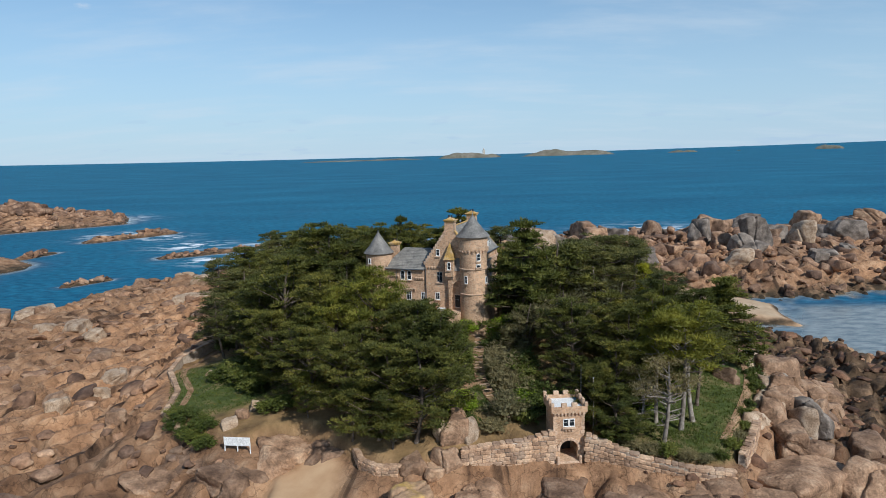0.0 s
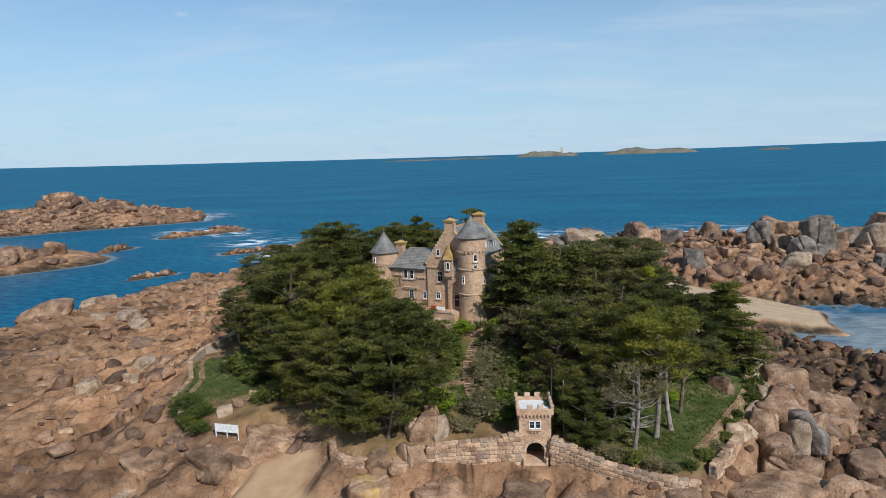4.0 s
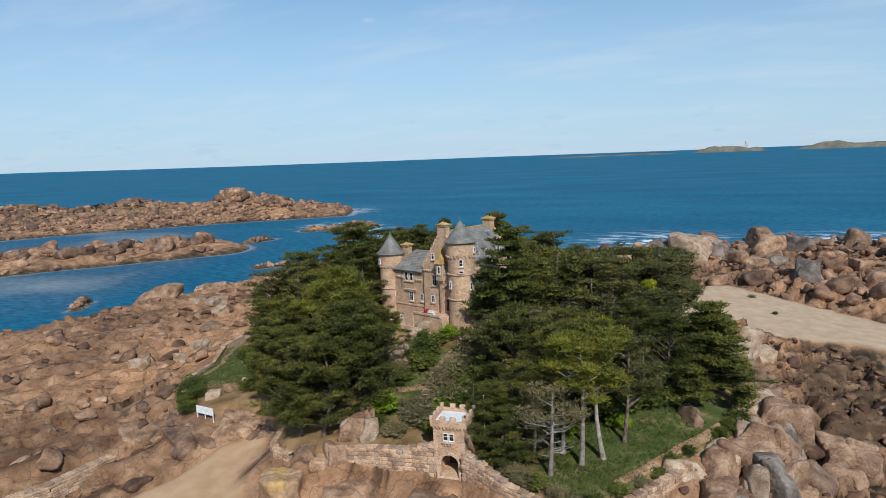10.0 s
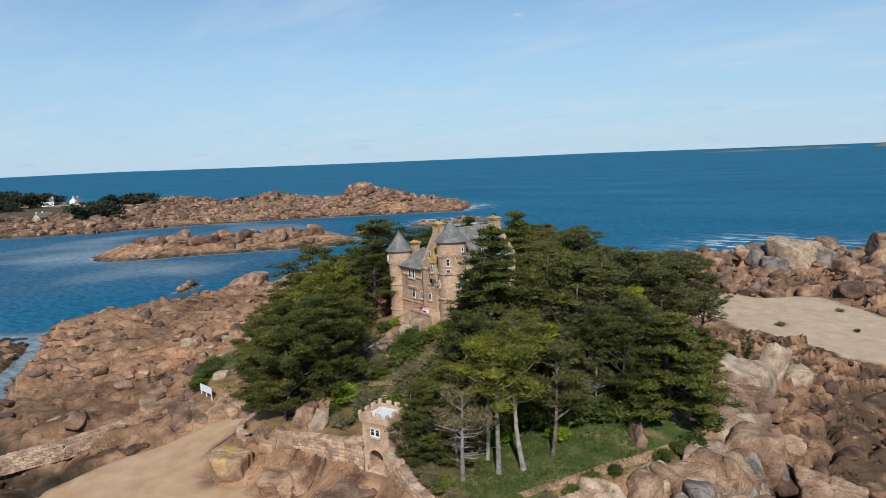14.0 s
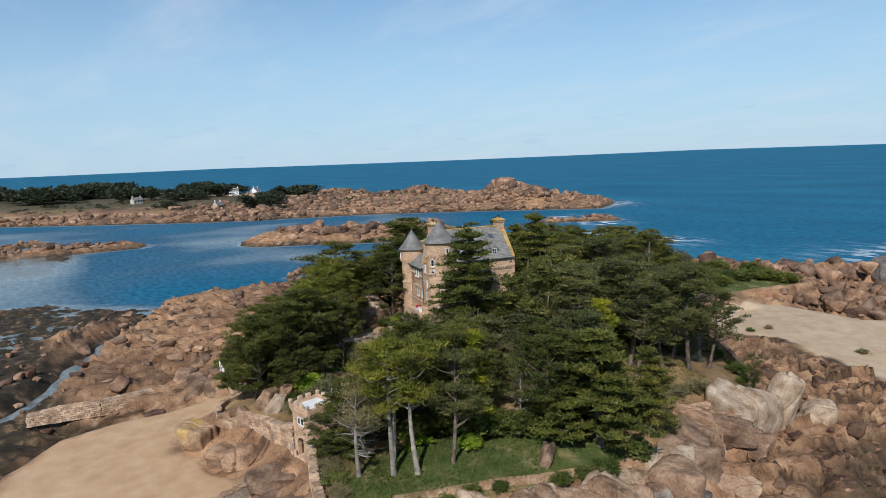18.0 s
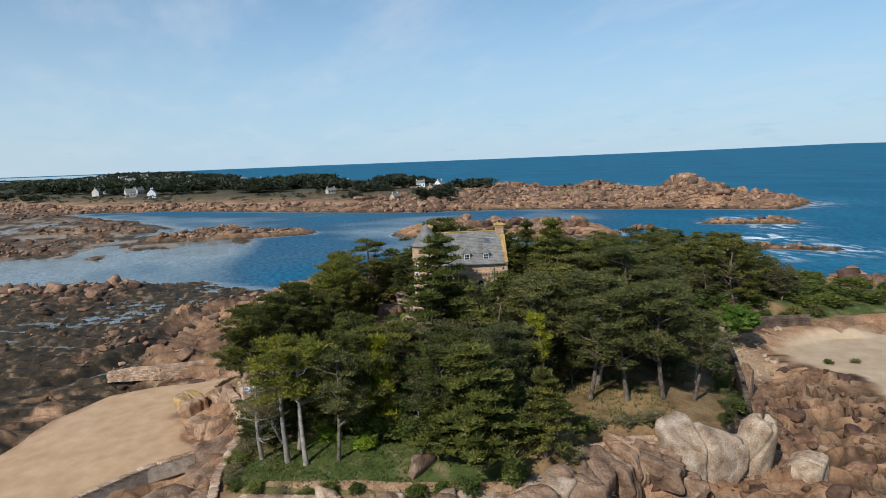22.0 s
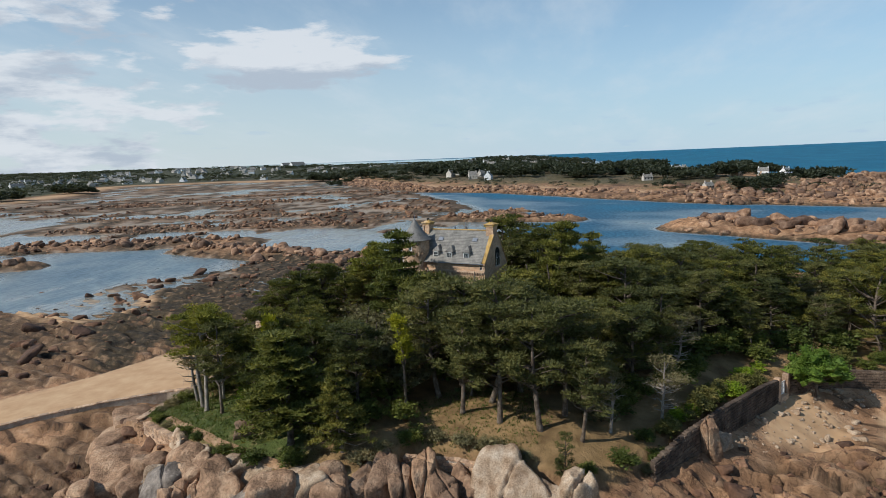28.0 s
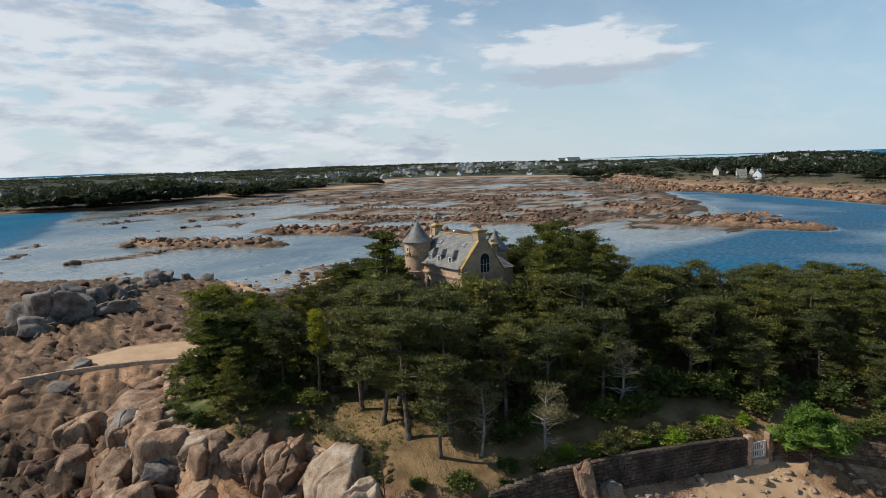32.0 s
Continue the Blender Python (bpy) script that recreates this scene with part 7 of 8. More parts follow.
rubble_wall("wall_jetty", "low stone slipway wall across the sand", [(-42, 48.5), (-40, 53), (-36.6, 58.8), (-35.2, 67)], [2.4, 2.6, 3.0, 3.4], [4.4, 5.1, 5.6, 5.9], 1.2, 0.7, 120, 12, 0.36)
rubble_wall("wall_beach", "low dark stone kerb along the beach", [(11.6, 65.6), (12.9, 58.5), (17.5, 49.8), (24.4, 40.2), (33.8, 32), (41, 28)], [4.4, 4.2, 4.0, 3.6, 3.2, 2.8], [6.7, 6.3, 5.9, 5.4, 4.9, 4.6], 0.9, 0.9, 60, 13, 0.6)

# a slab wedged against the long wall
boulder(30.6, 145.0, 7.2, 2.0, 1.8, 4.6, 30, 12, CLIFF_BLOCKS, 2, "upright tawny granite slab leaning against the long wall")
boulder(28.6, 146.8, 6.8, 2.0, 1.6, 2.4, 70, 8, PALE_BLOCKS, 1, "pale granite block at the foot of the long wall")

# sea gate in the northern wall
sea_gate = empty("sea_gate", pose(11.9, 159.3, 8.5, 0, 0, 140), "white painted wooden gate in the sea wall", "gate")
part("gate_frame", boxes((-1.0, -0.86, -0.05, 0.05, 0, 2.0), (0.86, 1.0, -0.05, 0.05, 0, 2.0), (-0.86, 0.86, -0.05, 0.05, 1.85, 2.0), (-0.86, 0.86, -0.05, 0.05, 0.9, 1.05), (-0.86, 0.86, -0.05, 0.05, 0, 0.16)), WHITE, sea_gate)
for k in range(7):
    part("bar", boxes((-0.78 + 0.26 * k - 0.05, -0.78 + 0.26 * k + 0.05, -0.03, 0.03, 0.05, 1.9)), WHITE, sea_gate)
for s in (-1.5, 1.5):
    part("gatepost", boxes((s - 0.4, s + 0.4, -0.45, 0.45, -1.6, 3.0), bevel=0.08), STONE, sea_gate)
part("threshold", boxes((-1.1, 1.1, -0.6, 0.5, -1.5, -0.02)), TRIM, sea_gate)

# white panel on the western lawn's corner
board = empty("notice_board", pose(-27.2, 76.9, 8.6, 0, 0, -8), "white painted board fence at the lawn corner", "fence")
for k in range(2):
    part("panel", boxes((-1.75 + 1.76 * k, 1.76 * k - 0.02, -0.04, 0.04, 0.35, 1.5), bevel=0.02), WHITE, board)
for x in (-1.7, 0, 1.7):
    part("post", boxes((x - 0.06, x + 0.06, 0.04, 0.14, -0.8, 1.45)), WHITE, board)

# garden path and its steps
def spots_along(pts, gap):
    out, carry = [], 0.0
    for (ax, ay), (bx, by) in zip(pts, pts[1:]):
        ln = math.hypot(bx - ax, by - ay)
        s = carry
        while s < ln:
            out.append((ax + (bx - ax) * s / ln, ay + (by - ay) * s / ln, math.atan2(by - ay, bx - ax)))
            s += gap
        carry = s - ln
    return out


path_steps = empty("garden_steps", Matrix(), "orange earth garden path with pale stone steps up to the castle", "steps")
for k, (x, y, a) in enumerate(spots_along([(7.6, 78), (5.4, 84), (4.5, 88), (4.3, 93), (5.2, 100.5)], 0.75)):
    z = ground_z(x, y)
    ob = part("step", boxes((-0.34, 0.34, -0.8, 0.8, -0.5, 0.1), bevel=0.03), EARTH, path_steps)
    ob.matrix_local = pose(x, y, z + 0.1, 0, 0, math.degrees(a))
    if k % 2 == 0:
        ob = part("step_edge", boxes((-0.09, 0.09, -0.75, 0.75, -0.2, 0.06), bevel=0.03), TRIM, path_steps)
        ob.matrix_local = pose(x - 0.25 * math.cos(a), y - 0.25 * math.sin(a), z + 0.2, 0, 0, math.degrees(a))


def ribbon(pts, half, lift=0.12):
    v, f = [], []
    sp = spots_along(pts, 0.6)
    for x, y, a in sp:
        for s in (-1, -0.5, 0, 0.5, 1):
            px, py = x - math.sin(a) * half * s, y + math.cos(a) * half * s
            v.append((px, py, ground_z(px, py) + lift * (1 - 0.35 * abs(s))))
    for i in range(len(sp) - 1):
        for s in range(4):
            o = i * 5 + s
            f.append((o, o + 1, o + 6, o + 5))
    return np.array(v), np.array(f)


for k, (pts, half) in enumerate((([(4.4, 87.6), (1.5, 85.6), (-2, 85), (-6, 86), (-11, 87)], 0.8), ([(46, 96), (44, 90.5), (41.3, 85), (38.2, 80), (35.4, 76), (32.5, 72)], 0.55), ([(-44, 121), (-46.5, 111), (-45, 104), (-40.5, 96), (-39.5, 90)], 0.5))):
    v, f = ribbon(pts, half)
    tagged(new("footpath", mesh_np("footpath", v, f, EARTH, True)), ("orange earth garden path", "worn earth path round the lawn", "worn earth path along the western wall")[k], "path", kind="structure")

# ---- shrubs and hedges of the island ----
rg2 = random.Random(21)
plant("bush", 10.0, 164.7, 1.0, 1.05, z=7.6)
for kind, x, y, s, wd in (("lime", 1.5, 79.5, 1.15, 1.2), ("lime", 9.5, 80.5, 1.0, 1.0), ("lime", 3.0, 101.0, 1.1, 1.3), ("lime", 9.0, 101.5, 1.4, 1.2), ("lime", -2.2, 85.0, 0.4, 1.0), ("lime", 15.5, 76.5, 0.6, 1.0),
                         ("lime", 12, 154, 0.9, 1.1), ("lime", 8.5, 157, 0.7, 1.0), ("shrub", -8.5, 100.0, 0.8, 1.2), ("lime", -8.0, 102.5, 0.5, 1.3),
                         ("dry", 7.5, 78.0, 1.5, 1.1), ("dry", 8.5, 84.5, 1.5, 1.2), ("dry", 8.0, 88.5, 1.5, 1.3), ("dry", 8.5, 92.5, 1.5, 1.3), ("shrub", 7.8, 96.5, 1.3, 1.2),
                         ("dry", 0.5, 82.5, 0.7, 1.3), ("shrub", 1.8, 91.5, 1.1, 1.3), ("shrub", 1.0, 95.0, 1.2, 1.3), ("shrub", -0.5, 98.0, 1.0, 1.2), ("shrub", -12.2, 78.8, 0.7, 1.2), ("shrub", -7.3, 78.2, 0.7, 1.1),
                         ("shrub", 2.2, 75.8, 0.8, 1.2), ("dry", 5.2, 74.8, 0.7, 1.4)):
    plant(kind, x, y, s, wd, group="garden shrubs")
for x, y in ((-38, 84), (-36, 82), (-34, 80.5), (-39.5, 86.5), (-32, 79), (-36.5, 85.5), (-34.5, 83.5), (-33, 82)):
    plant("shrub", x + rg2.uniform(-0.5, 0.5), y + rg2.uniform(-0.5, 0.5), 0.75, 1.4, group="lawn corner hedge", label="clipped green hedge shrub on the lawn corner")
for x, y, s in ((-36, 101, 1.0), (-34.5, 98.5, 1.2), (-32, 96, 1.3), (-33, 103, 1.3), (-30, 93, 1.2), (-29, 100, 1.4), (-37.5, 99, 0.8), (-25.5, 85, 0.9), (-23, 84.5, 1.0), (-31.5, 106, 1.5), (-42, 118, 1.2), (-40, 124, 1.6), (-43, 130, 1.6), (-45, 136, 1.5)):
    plant("shrub", x, y, s, 1.25, group="western garden shrubs")
for x, y in ((18.6, 72.2), (21, 71.2), (23, 70.4), (25, 69.8), (27, 69.1), (29, 68.6), (31, 68.8), (33, 71), (35, 73.6), (36.6, 76), (38, 78.4), (39.6, 80.8)):
    plant(rg2.choice(("shrub", "dry")), x, y, rg2.uniform(0.45, 0.7), 1.3, group="bank shrubs")
for x, y in ((43, 86.5), (45, 91.5), (45.8, 96.5), (44, 89), (44.8, 104.5), (42.5, 106.5), (39.5, 109), (38.5, 112), (39.5, 115.5), (40.5, 119), (41.5, 122.5), (41.5, 130), (39, 134), (37.5, 137), (35.5, 138.2), (34, 137)):
    plant(rg2.choice(("shrub", "dry", "shrub")), x, y, rg2.uniform(0.55, 0.9), 1.2, group="bank shrubs")
for x, y, a in spots_along([(33, 140.2), (24.5, 147.0), (16.5, 153.5), (11.0, 158.0)], 1.5):
    plant("hedge" if rg2.random() < 0.8 else "lime", x - 1.0 + rg2.uniform(-0.8, 0.8), y - 1.2 + rg2.uniform(-0.8, 0.8), rg2.uniform(0.6, 0.95), 1.2, group="northern hedge", label="straggling evergreen hedge bush behind the long wall")
for x, y in ((3, 166), (2.5, 170), (2, 175), (3, 180), (4, 185), (0, 172), (-1, 178), (4.5, 168), (2, 190), (4, 194)):
    plant(rg2.choice(("shrub", "hedge", "hedge")), x, y, rg2.uniform(0.7, 1.0), 1.4, group="northern hedge", label="clipped hedge bush above the cove")
for k in range(46):
    x, y = rg2.uniform(-30, 12), rg2.uniform(196, 240)
    if poly_dist(np.array([x]), np.array([y]), ISLAND)[0] > 1:
        plant("shrub", x, y, rg2.uniform(0.9, 1.5), 1.6, group="northern thicket", label="dense green thicket bush on the northern point")
for k in range(5):
    x, y = rg2.uniform(20, 62), rg2.uniform(168, 205)
    plant("shrub" if k % 2 else "dry", x, y, rg2.uniform(0.3, 0.5), 1.5, group="dune scrub", label="low scrub growing in the sand")


# undergrowth below the trees and round the garden path
for x, y, kd, sc in ((9.5, 77, "shrub", 1.0), (11, 79, "shrub", 1.2), (10.5, 83, "shrub", 1.3), (11, 87, "shrub", 1.5), (10.5, 91, "shrub", 1.5), (10.5, 95.5, "shrub", 1.4), (13, 80.5, "shrub", 1.4), (16.5, 78.5, "shrub", 1.4), (18.5, 80, "shrub", 1.6),
                     (19, 76.5, "shrub", 1.2), (21, 73.8, "shrub", 1.0), (1.5, 98, "shrub", 1.0), (2.2, 93.5, "shrub", 0.9), (0.2, 93, "shrub", 1.1), (-1.5, 95.5, "dry", 1.0), (-1.0, 90.0, "dry", 1.0), (0.5, 88.2, "shrub", 0.7),
                     (-3.5, 88.2, "shrub", 0.7), (-7, 84.3, "shrub", 0.8), (2.6, 80.8, "dry", 0.9), (22.5, 82, "shrub", 1.6), (24.5, 84.5, "shrub", 1.7),
                     (27.5, 86, "shrub", 1.7), (30.5, 86.5, "shrub", 1.6), (33.5, 89.5, "shrub", 1.5), (36.5, 92, "shrub", 1.3), (20.5, 87, "shrub", 1.8), (25.5, 80.8, "lime", 0.9), (31.5, 84, "lime", 0.8), (34, 100, "shrub", 1.6), (37.5, 103, "shrub", 1.3),
                     (35.5, 107, "shrub", 1.2), (30, 104, "shrub", 1.8), (22, 110, "shrub", 1.8), (20, 116, "shrub", 1.6), (18, 122, "shrub", 1.8), (20, 128, "shrub", 1.7), (24, 136, "shrub", 1.7), (29, 134, "shrub", 1.4), (31, 132, "dry", 1.2), (16, 134, "shrub", 1.9),
                     (12, 141, "shrub", 1.9), (8, 147, "shrub", 1.9), (15, 146, "shrub", 1.5), (19, 143, "shrub", 1.4), (4, 152, "shrub", 1.8), (0, 158, "shrub", 1.8), (5, 158, "shrub", 1.3), (-3, 165, "shrub", 1.8), (-4, 173, "shrub", 1.8), (-3, 183, "shrub", 1.7)):
    plant(kd, x, y, sc * 0.95, 1.25, group="undergrowth", label="dense evergreen undergrowth bush beneath the trees" if kd == "shrub" else "")

# grass on the lawns
rgg = np.random.default_rng(61)
gp = []
for cx, cy, r, n in ((34.5, 80, 11, 2600), (-38, 97, 12, 2400), (2.5, 85, 6, 900), (33, 117, 9, 1200), (0, 214, 20, 1500), (25, 72, 6, 700)):
    a, q = rgg.uniform(0, 6.28, n), r * np.sqrt(rgg.uniform(0, 1, n))
    x, y = cx + q * np.cos(a), cy + q * np.sin(a)
    keep = poly_dist(x, y, ISLAND) > 0.6
    gp += [(px, py, ground_z(px, py)) for px, py in zip(x[keep], y[keep])]
gp = np.array(gp)
v, f = sprays(gp, np.full(len(gp), 0.22), 4, 0.32, 0.05, 0.3, 0.9, rgg)
tagged(new("grass", mesh_np("grass", v, f, GRASS)), "rough green and straw-coloured grass", "grass", kind="stuff")


# ---- far shores ----
def far_tree_mesh(seed, n):
    rg = np.random.default_rng(seed)
    d = rg.normal(size=(n, 3))
    d /= np.linalg.norm(d, axis=1)[:, None]
    cen = np.array([0, 0, 0.62]) + d * (0.42, 0.42, 0.22) * rg.uniform(0.6, 1.0, n)[:, None]
    return sprays(cen, np.full(n, 0.2), n, 0.17, 0.085, 0.6, rng=rg)


def far_wood(name, label, places, heights, seed, mat, n=10, wide=1.0):
    """Distant wood: many small crowns in one mesh."""
    tm = [far_tree_mesh(seed + k, n) for k in range(5)]
    rg = np.random.default_rng(seed)
    out = []
    for (x, y, z), h in zip(places, heights):
        v, f = tm[rg.integers(5)]
        a = rg.uniform(0, 6.28)
        c, s = math.cos(a), math.sin(a)
        w = h * rg.uniform(0.9, 1.5) * wide
        out.append((v @ np.array([[c, s, 0], [-s, c, 0], [0, 0, 1]]) * (w, w, h) + (x, y, z - 0.2 * h), f))
    v, f = join(out)
    return tagged(new(name, mesh_np(name, v, f, mat)), label, "trees", kind="stuff")


rgf = np.random.default_rng(33)


def clumps(spots):
    p, h = [], []
    for cx, cy, r, n, hh in spots:
        a, q = rgf.uniform(0, 6.28, n), r * np.sqrt(rgf.uniform(0, 1, n))
        x, y = cx + q * np.cos(a), cy + q * np.sin(a)
        p.append(np.stack([x, y, land(x, y)], -1))
        h.append(hh * rgf.uniform(0.5, 1.45, n))
    return np.concatenate(p), np.concatenate(h)


p, h = clumps([(-2400, -60, 320, 230, 17), (-1950, -90, 220, 130, 16), (-2900, -40, 320, 170, 18), (-1600, -160, 120, 60, 16), (-505, 300, 20, 26, 12), (-560, 330, 12, 12, 10), (-640, 270, 22, 22, 13), (-700, 240, 26, 26, 16), (-690, 310, 30, 30, 15), (-790, 160, 34, 40, 18), (-860, 240, 26, 24, 15), (-900, 60, 40, 46, 19), (-880, 130, 20, 22, 17),
               (-1010, -20, 44, 50, 20), (-1000, 110, 26, 30, 17), (-1110, -90, 30, 34, 21), (-1180, 20, 40, 40, 19), (-1240, -130, 50, 50, 21), (-1380, -190, 40, 44, 22), (-1480, -120, 60, 50, 20), (-1330, 40, 40, 36, 18), (-460, 300, 10, 8, 6), (-590, 235, 12, 10, 7),
               *[(-960 - 330 * u_, -330 + 640 * v_, 16, 12, 11) for u_, v_ in zip(rgf.uniform(0, 1, 36), rgf.uniform(0, 1, 36))],
               (-600, 385, 22, 44, 12), (-560, 372, 10, 14, 9), (-850, 395, 30, 40, 15), (-940, 400, 34, 60, 18), (-895, 235, 40, 80, 20), (-860, 180, 30, 50, 18), (-985, 250, 34, 60, 18), (-1060, 0, 30, 50, 18), (-1170, 125, 40, 60, 18), (-1210, -140, 30, 60, 20), (-1240, -300, 34, 60, 20), (-1250, -390, 34, 60, 18),
               (-690, -730, 30, 36, 18), (-930, -760, 30, 36, 18), (-640, -760, 30, 30, 18), (-560, -700, 30, 30, 16)])
far_wood("far_trees", "dark pines and cypresses on the cape", p, h, 81, FARWOOD, 10)
x, y = rgf.uniform(-1350, -430, 5000), rgf.uniform(-420, 480, 5000)
ok = (poly_dist(x, y, CAPE) > 42) & (fbm(x / 60, y / 40, 3, 48) > 0.44)
x, y = x[ok][:900], y[ok][:900]
far_wood("far_scrub", "low dark scrub and bushes over the cape", np.stack([x, y, land(x, y)], -1), rgf.uniform(2.5, 7.0, len(x)), 87, FARWOOD, 7, 1.3)
xs, ys = rgf.uniform(-4300, 500, 26000), rgf.uniform(-4300, -100, 26000)
dm = poly_dist(xs, ys, MAIN)
dens = fbm(xs / 260, ys / 110, 3, 44)
ok = (dm > 60) & (dens > 0.49)
xs, ys = xs[ok][:6500], ys[ok][:6500]
zs = land(xs, ys)
far_wood("far_trees", "wooded mainland hills beyond the bay", np.stack([xs, ys, zs], -1), 9 + 9 * rgf.uniform(0, 1, len(xs)), 91, FARWOOD, 7, 2.4)
p, h = clumps([(-340, -670, 50, 160, 27), (-410, -670, 46, 130, 27), (-470, -680, 34, 80, 24), (-560, -660, 24, 50, 22), (-290, -710, 40, 90, 25), (-670, -720, 30, 60, 17), (-720, -700, 26, 40, 15), (-230, -780, 40, 30, 15), (-940, -740, 24, 34, 15), (-180, -850, 40, 30, 15)])
far_wood("far_trees", "dark wood along the mainland beach", p, h, 95, FARWOOD, 10)


def house(x, y, w, d, h, turn, wall_mat, roof_mat, label, big=False):
    z = ground_z(x, y)
    hs = empty("house", pose(x, y, z, 0, 0, turn), label, "house", "far houses")
    part("wall", prism([(-w / 2, -1), (w / 2, -1), (w / 2, h), (0, h + w * 0.5), (-w / 2, h)], -d / 2, d / 2), wall_mat, hs)
    b = bmesh.new()
    slope(b, (w / 2 + 0.3, -d / 2 - 0.3, h - 0.3), (w / 2 + 0.3, d / 2 + 0.3, h - 0.3), (0, d / 2 + 0.3, h + w * 0.5 + 0.1), (0, -d / 2 - 0.3, h + w * 0.5 + 0.1), 2, 0.15)
    slope(b, (-w / 2 - 0.3, d / 2 + 0.3, h - 0.3), (-w / 2 - 0.3, -d / 2 - 0.3, h - 0.3), (0, -d / 2 - 0.3, h + w * 0.5 + 0.1), (0, d / 2 + 0.3, h + w * 0.5 + 0.1), 2, 0.15)
    part("roof", b, roof_mat, hs, "slate roof")
    for s in (-1, 1):
        part("chimney", boxes((-0.6, 0.6, s * (d / 2 - 0.9) - 0.5, s * (d / 2 - 0.9) + 0.5, h + w * 0.3, h + w * 0.5 + 1.6)), wall_mat, hs)
    for s in (-1, 1):
        for k in range(3 if not big else 6):
            yy = -d / 2 + d * (k + 0.5) / (3 if not big else 6)
            part("window", boxes((s * w / 2 - 0.06, s * w / 2 + 0.06, yy - 0.6, yy + 0.6, h * 0.35, h * 0.35 + 1.7)), GLASS, hs)
    return hs


CREAM = rough_mat("cream_render", (0.4, 0.36, 0.3), (0.5, 0.46, 0.4), (0.6, 0.56, 0.5), 0.2, 0.85, 0.1, 0.02, 0.15)
house(-520, 262, 6, 9, 3.5, 30, CREAM, SLATE, "granite cottage with a slate roof on the cape")
house(-600, 330, 6, 8, 4.5, 70, WALL, SLATE, "tall gabled granite house on the cape")
house(-655, 225, 6, 11, 3.5, 20, CREAM, SLATE, "low white house among the pines on the cape")
house(-690, 330, 8, 12, 5, 50, WALL, SLATE, "granite house among rocks on the cape")
for k, (x, y) in enumerate(((-858, 290), (-905, 275), (-900, 262), (-944, 372), (-800, 390), (-955, 290), (-1040, 190), (-1020, 330), (-1100, 60), (-1150, 240), (-760, 405), (-1080, -60))):
    house(x, y, 9, 13, 6, 40 * k, CREAM if k % 2 else WHITE, SLATE, ("white gabled house among the pines of the cape", "cream house with a slate roof on the cape")[k % 2])
house(-3000, -1190, 30, 80, 13, 60, WHITE, SLATE, "large white hotel above the far beach", True)
house(-3060, -1280, 30, 50, 9, 60, WHITE, SLATE, "white seaside building beside the hotel", True)
for k in range(215):
    if k >= 200:
        x, y = rgf.uniform(-2300, -1600), rgf.uniform(-200, 80)
    elif k >= 150:
        t = rgf.uniform(0, 1)
        x, y = -2700 + 1500 * t + rgf.normal() * 90, -1350 + 200 * t + rgf.normal() * 170
    elif k >= 64:
        x, y = rgf.uniform(-2600, 100), rgf.uniform(-1900, -560)
        if not 70 < poly_dist(np.array([x]), np.array([y]), MAIN)[0] < 900:
            continue
    elif k < 34:
        t = k / 33
        x, y = -2900 + 1500 * t + rgf.normal() * 60, -1500 + 150 * t + rgf.normal() * 130
    elif k < 50:
        x, y = rgf.uniform(-480, -120), rgf.uniform(-900, -690)
    else:
        x, y = rgf.uniform(-1500, -800), rgf.uniform(-60, 260)
        if poly_dist(np.array([x]), np.array([y]), CAPE)[0] < 60:
            continue
    house(x, y, rgf.uniform(8, 11) * (1.4 if k < 34 or k > 64 else 1), rgf.uniform(11, 18) * (1.4 if k < 34 or k > 64 else 1), rgf.uniform(4.5, 7), rgf.uniform(0, 180), CREAM if k % 3 else WHITE, SLATE, ("white seaside house with a slate roof", "cream house with a dark roof near the beach", "pale gabled house in the far town")[k % 3])


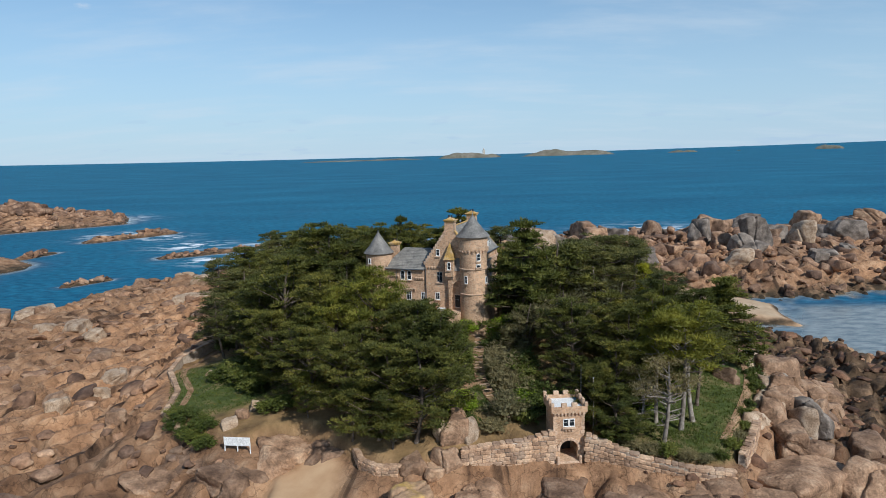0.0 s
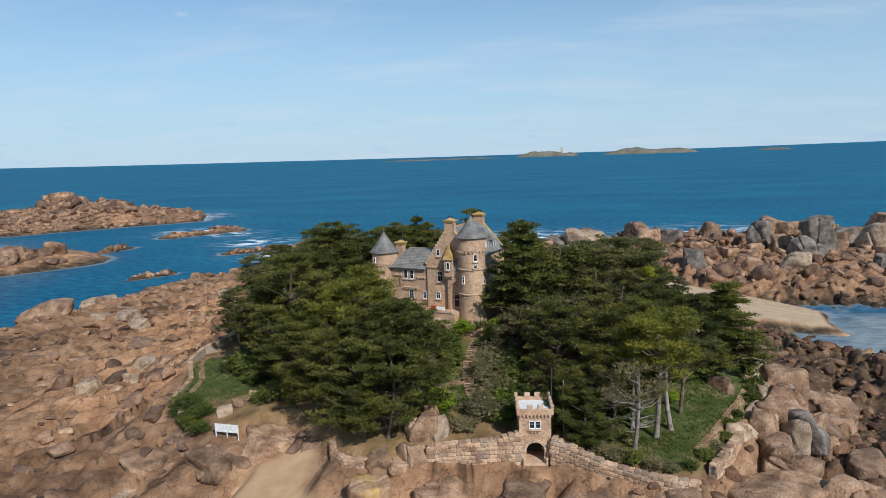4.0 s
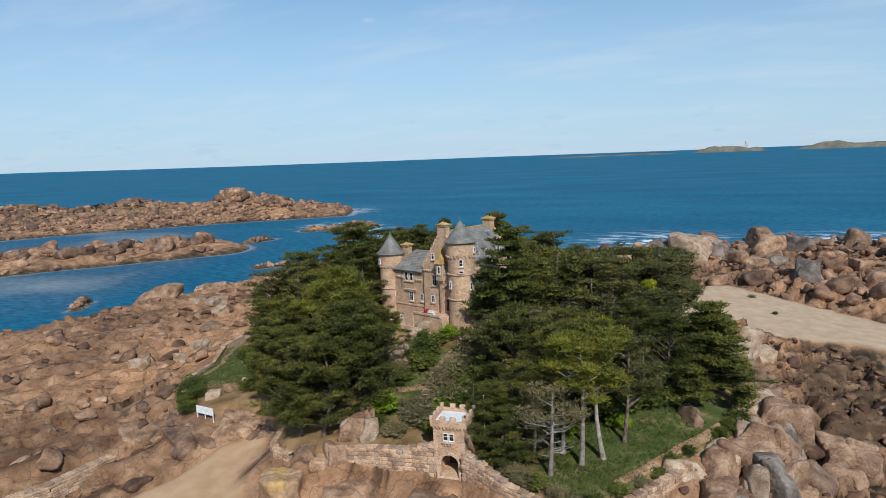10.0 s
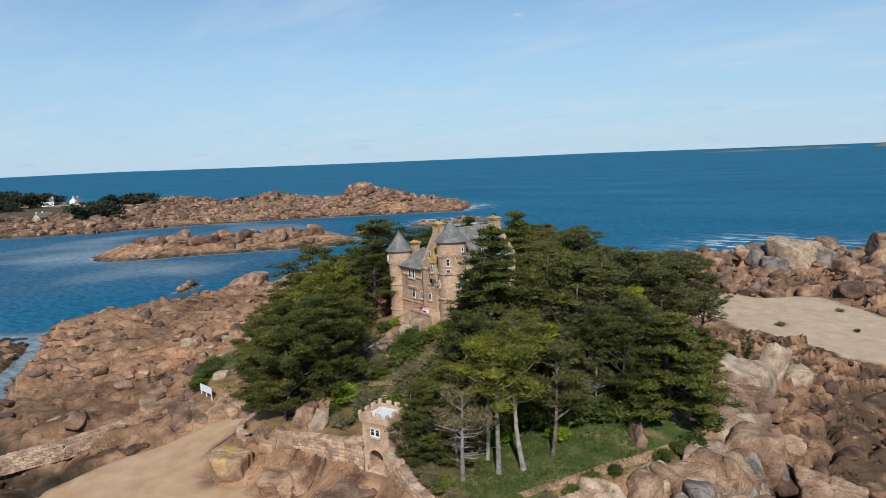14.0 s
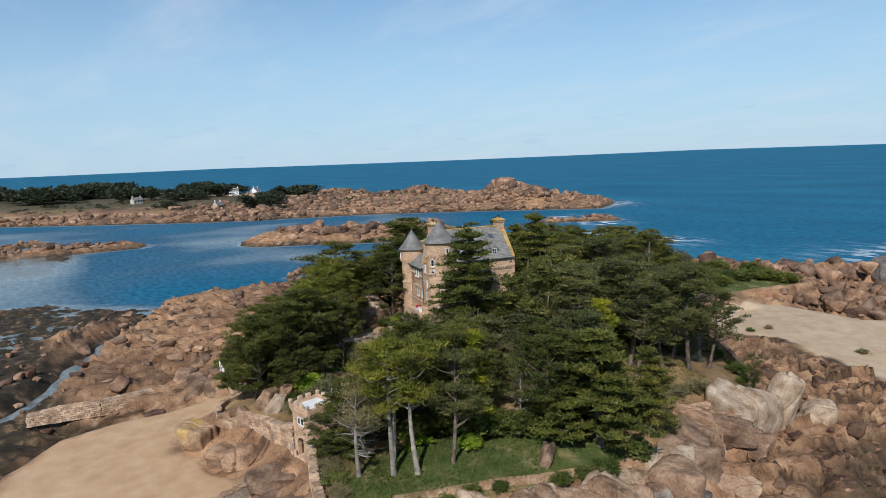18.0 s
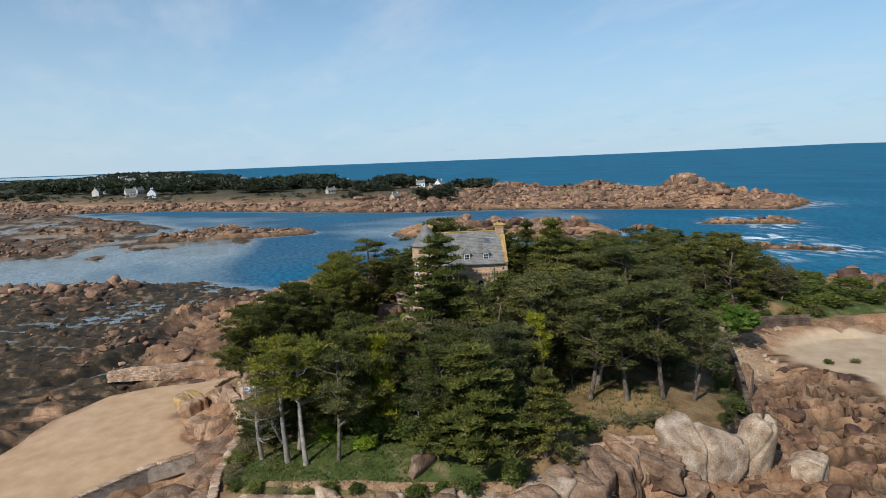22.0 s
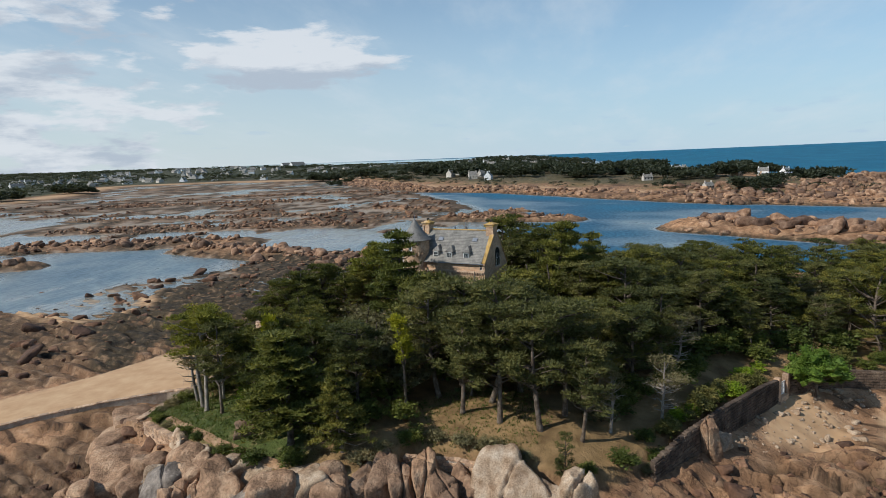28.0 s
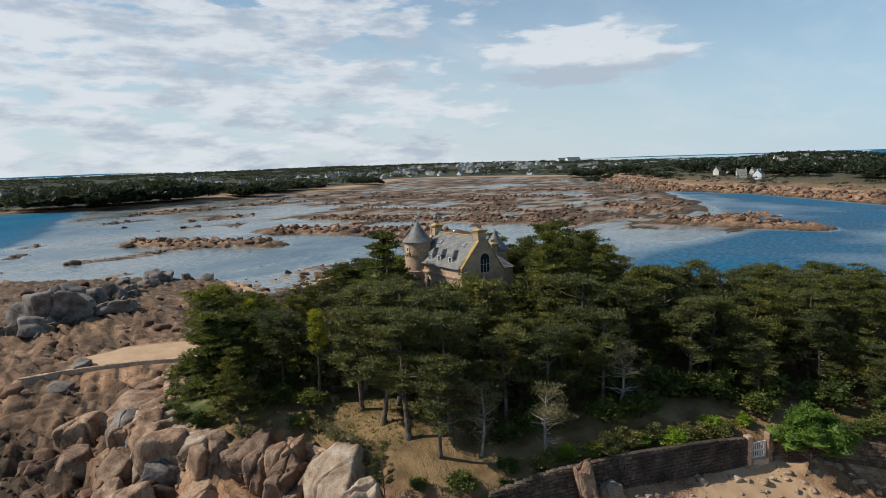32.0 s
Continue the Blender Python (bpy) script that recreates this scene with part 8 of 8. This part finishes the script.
ISLE = rough_mat("isle_turf", (0.12, 0.1, 0.08), (0.16, 0.15, 0.11), (0.24, 0.21, 0.17), 0.012, 0.9, 0.2, 1.0)


def far_isle(x, y, half, height, seed, label):
    """A low green isle with rocky feet near the horizon."""
    dirv = Vector((x, y - 100, 0)).normalized()
    nx, ny = 60, 8
    u, w = np.meshgrid(np.linspace(-1, 1, nx), np.linspace(-1, 1, ny))
    prof = np.clip(1 - np.abs(u) ** 3, 0, 1) * (0.45 + 0.8 * fbm(u * 2.5 + seed, w * 0 + seed, 4, seed)) * np.clip(1 - w * w, 0, 1) ** 0.6
    far_sea = 28.0 * min(max((math.hypot(x, y - 100) - 1200) / 3650, 0), 1.35) ** 2
    px = x + dirv.y * u * half + dirv.x * w * half * 0.2
    py = y - dirv.x * u * half + dirv.y * w * half * 0.2
    v = np.stack([px.ravel(), py.ravel(), (far_sea - 3 + prof * (height + 3)).ravel()], -1)
    idx = np.arange(nx * ny).reshape(ny, nx)
    q = np.stack([idx[:-1, :-1], idx[:-1, 1:], idx[1:, 1:], idx[1:, :-1]], -1).reshape(-1, 4)
    return tagged(new("island", mesh_np("island", v, q, ISLE, True)), label, "island", "far isles")



for bearing, half, hgt, seed, label in ((-7.0, 400, 9, 3, "long low rocky isle on the horizon"), (2.4, 190, 34, 5, "green isle with a lighthouse on the horizon"), (10.9, 268, 38, 8, "large green isle on the horizon"),
                                        (20.3, 85, 16, 11, "small rocky isle on the horizon"), (30.8, 68, 26, 14, "small peaked isle on the horizon"), (24.5, 12, 5, 17, "tiny rock on the horizon")):
    far_isle(3800 * math.sin(radians(bearing)), 3800 * math.cos(radians(bearing)), half, hgt, seed, label)
lighthouse = empty("lighthouse", pose(3800 * math.sin(radians(3.6)), 3800 * math.cos(radians(3.6)), 30), "pale lighthouse on the far isle", "lighthouse")
part("tower", boxes((-7, 7, -7, 7, 0, 26)), CREAM, lighthouse)
part("lantern", turned([(5, 26), (5, 33), (1, 37)], 0, 0, 10), CREAM, lighthouse)
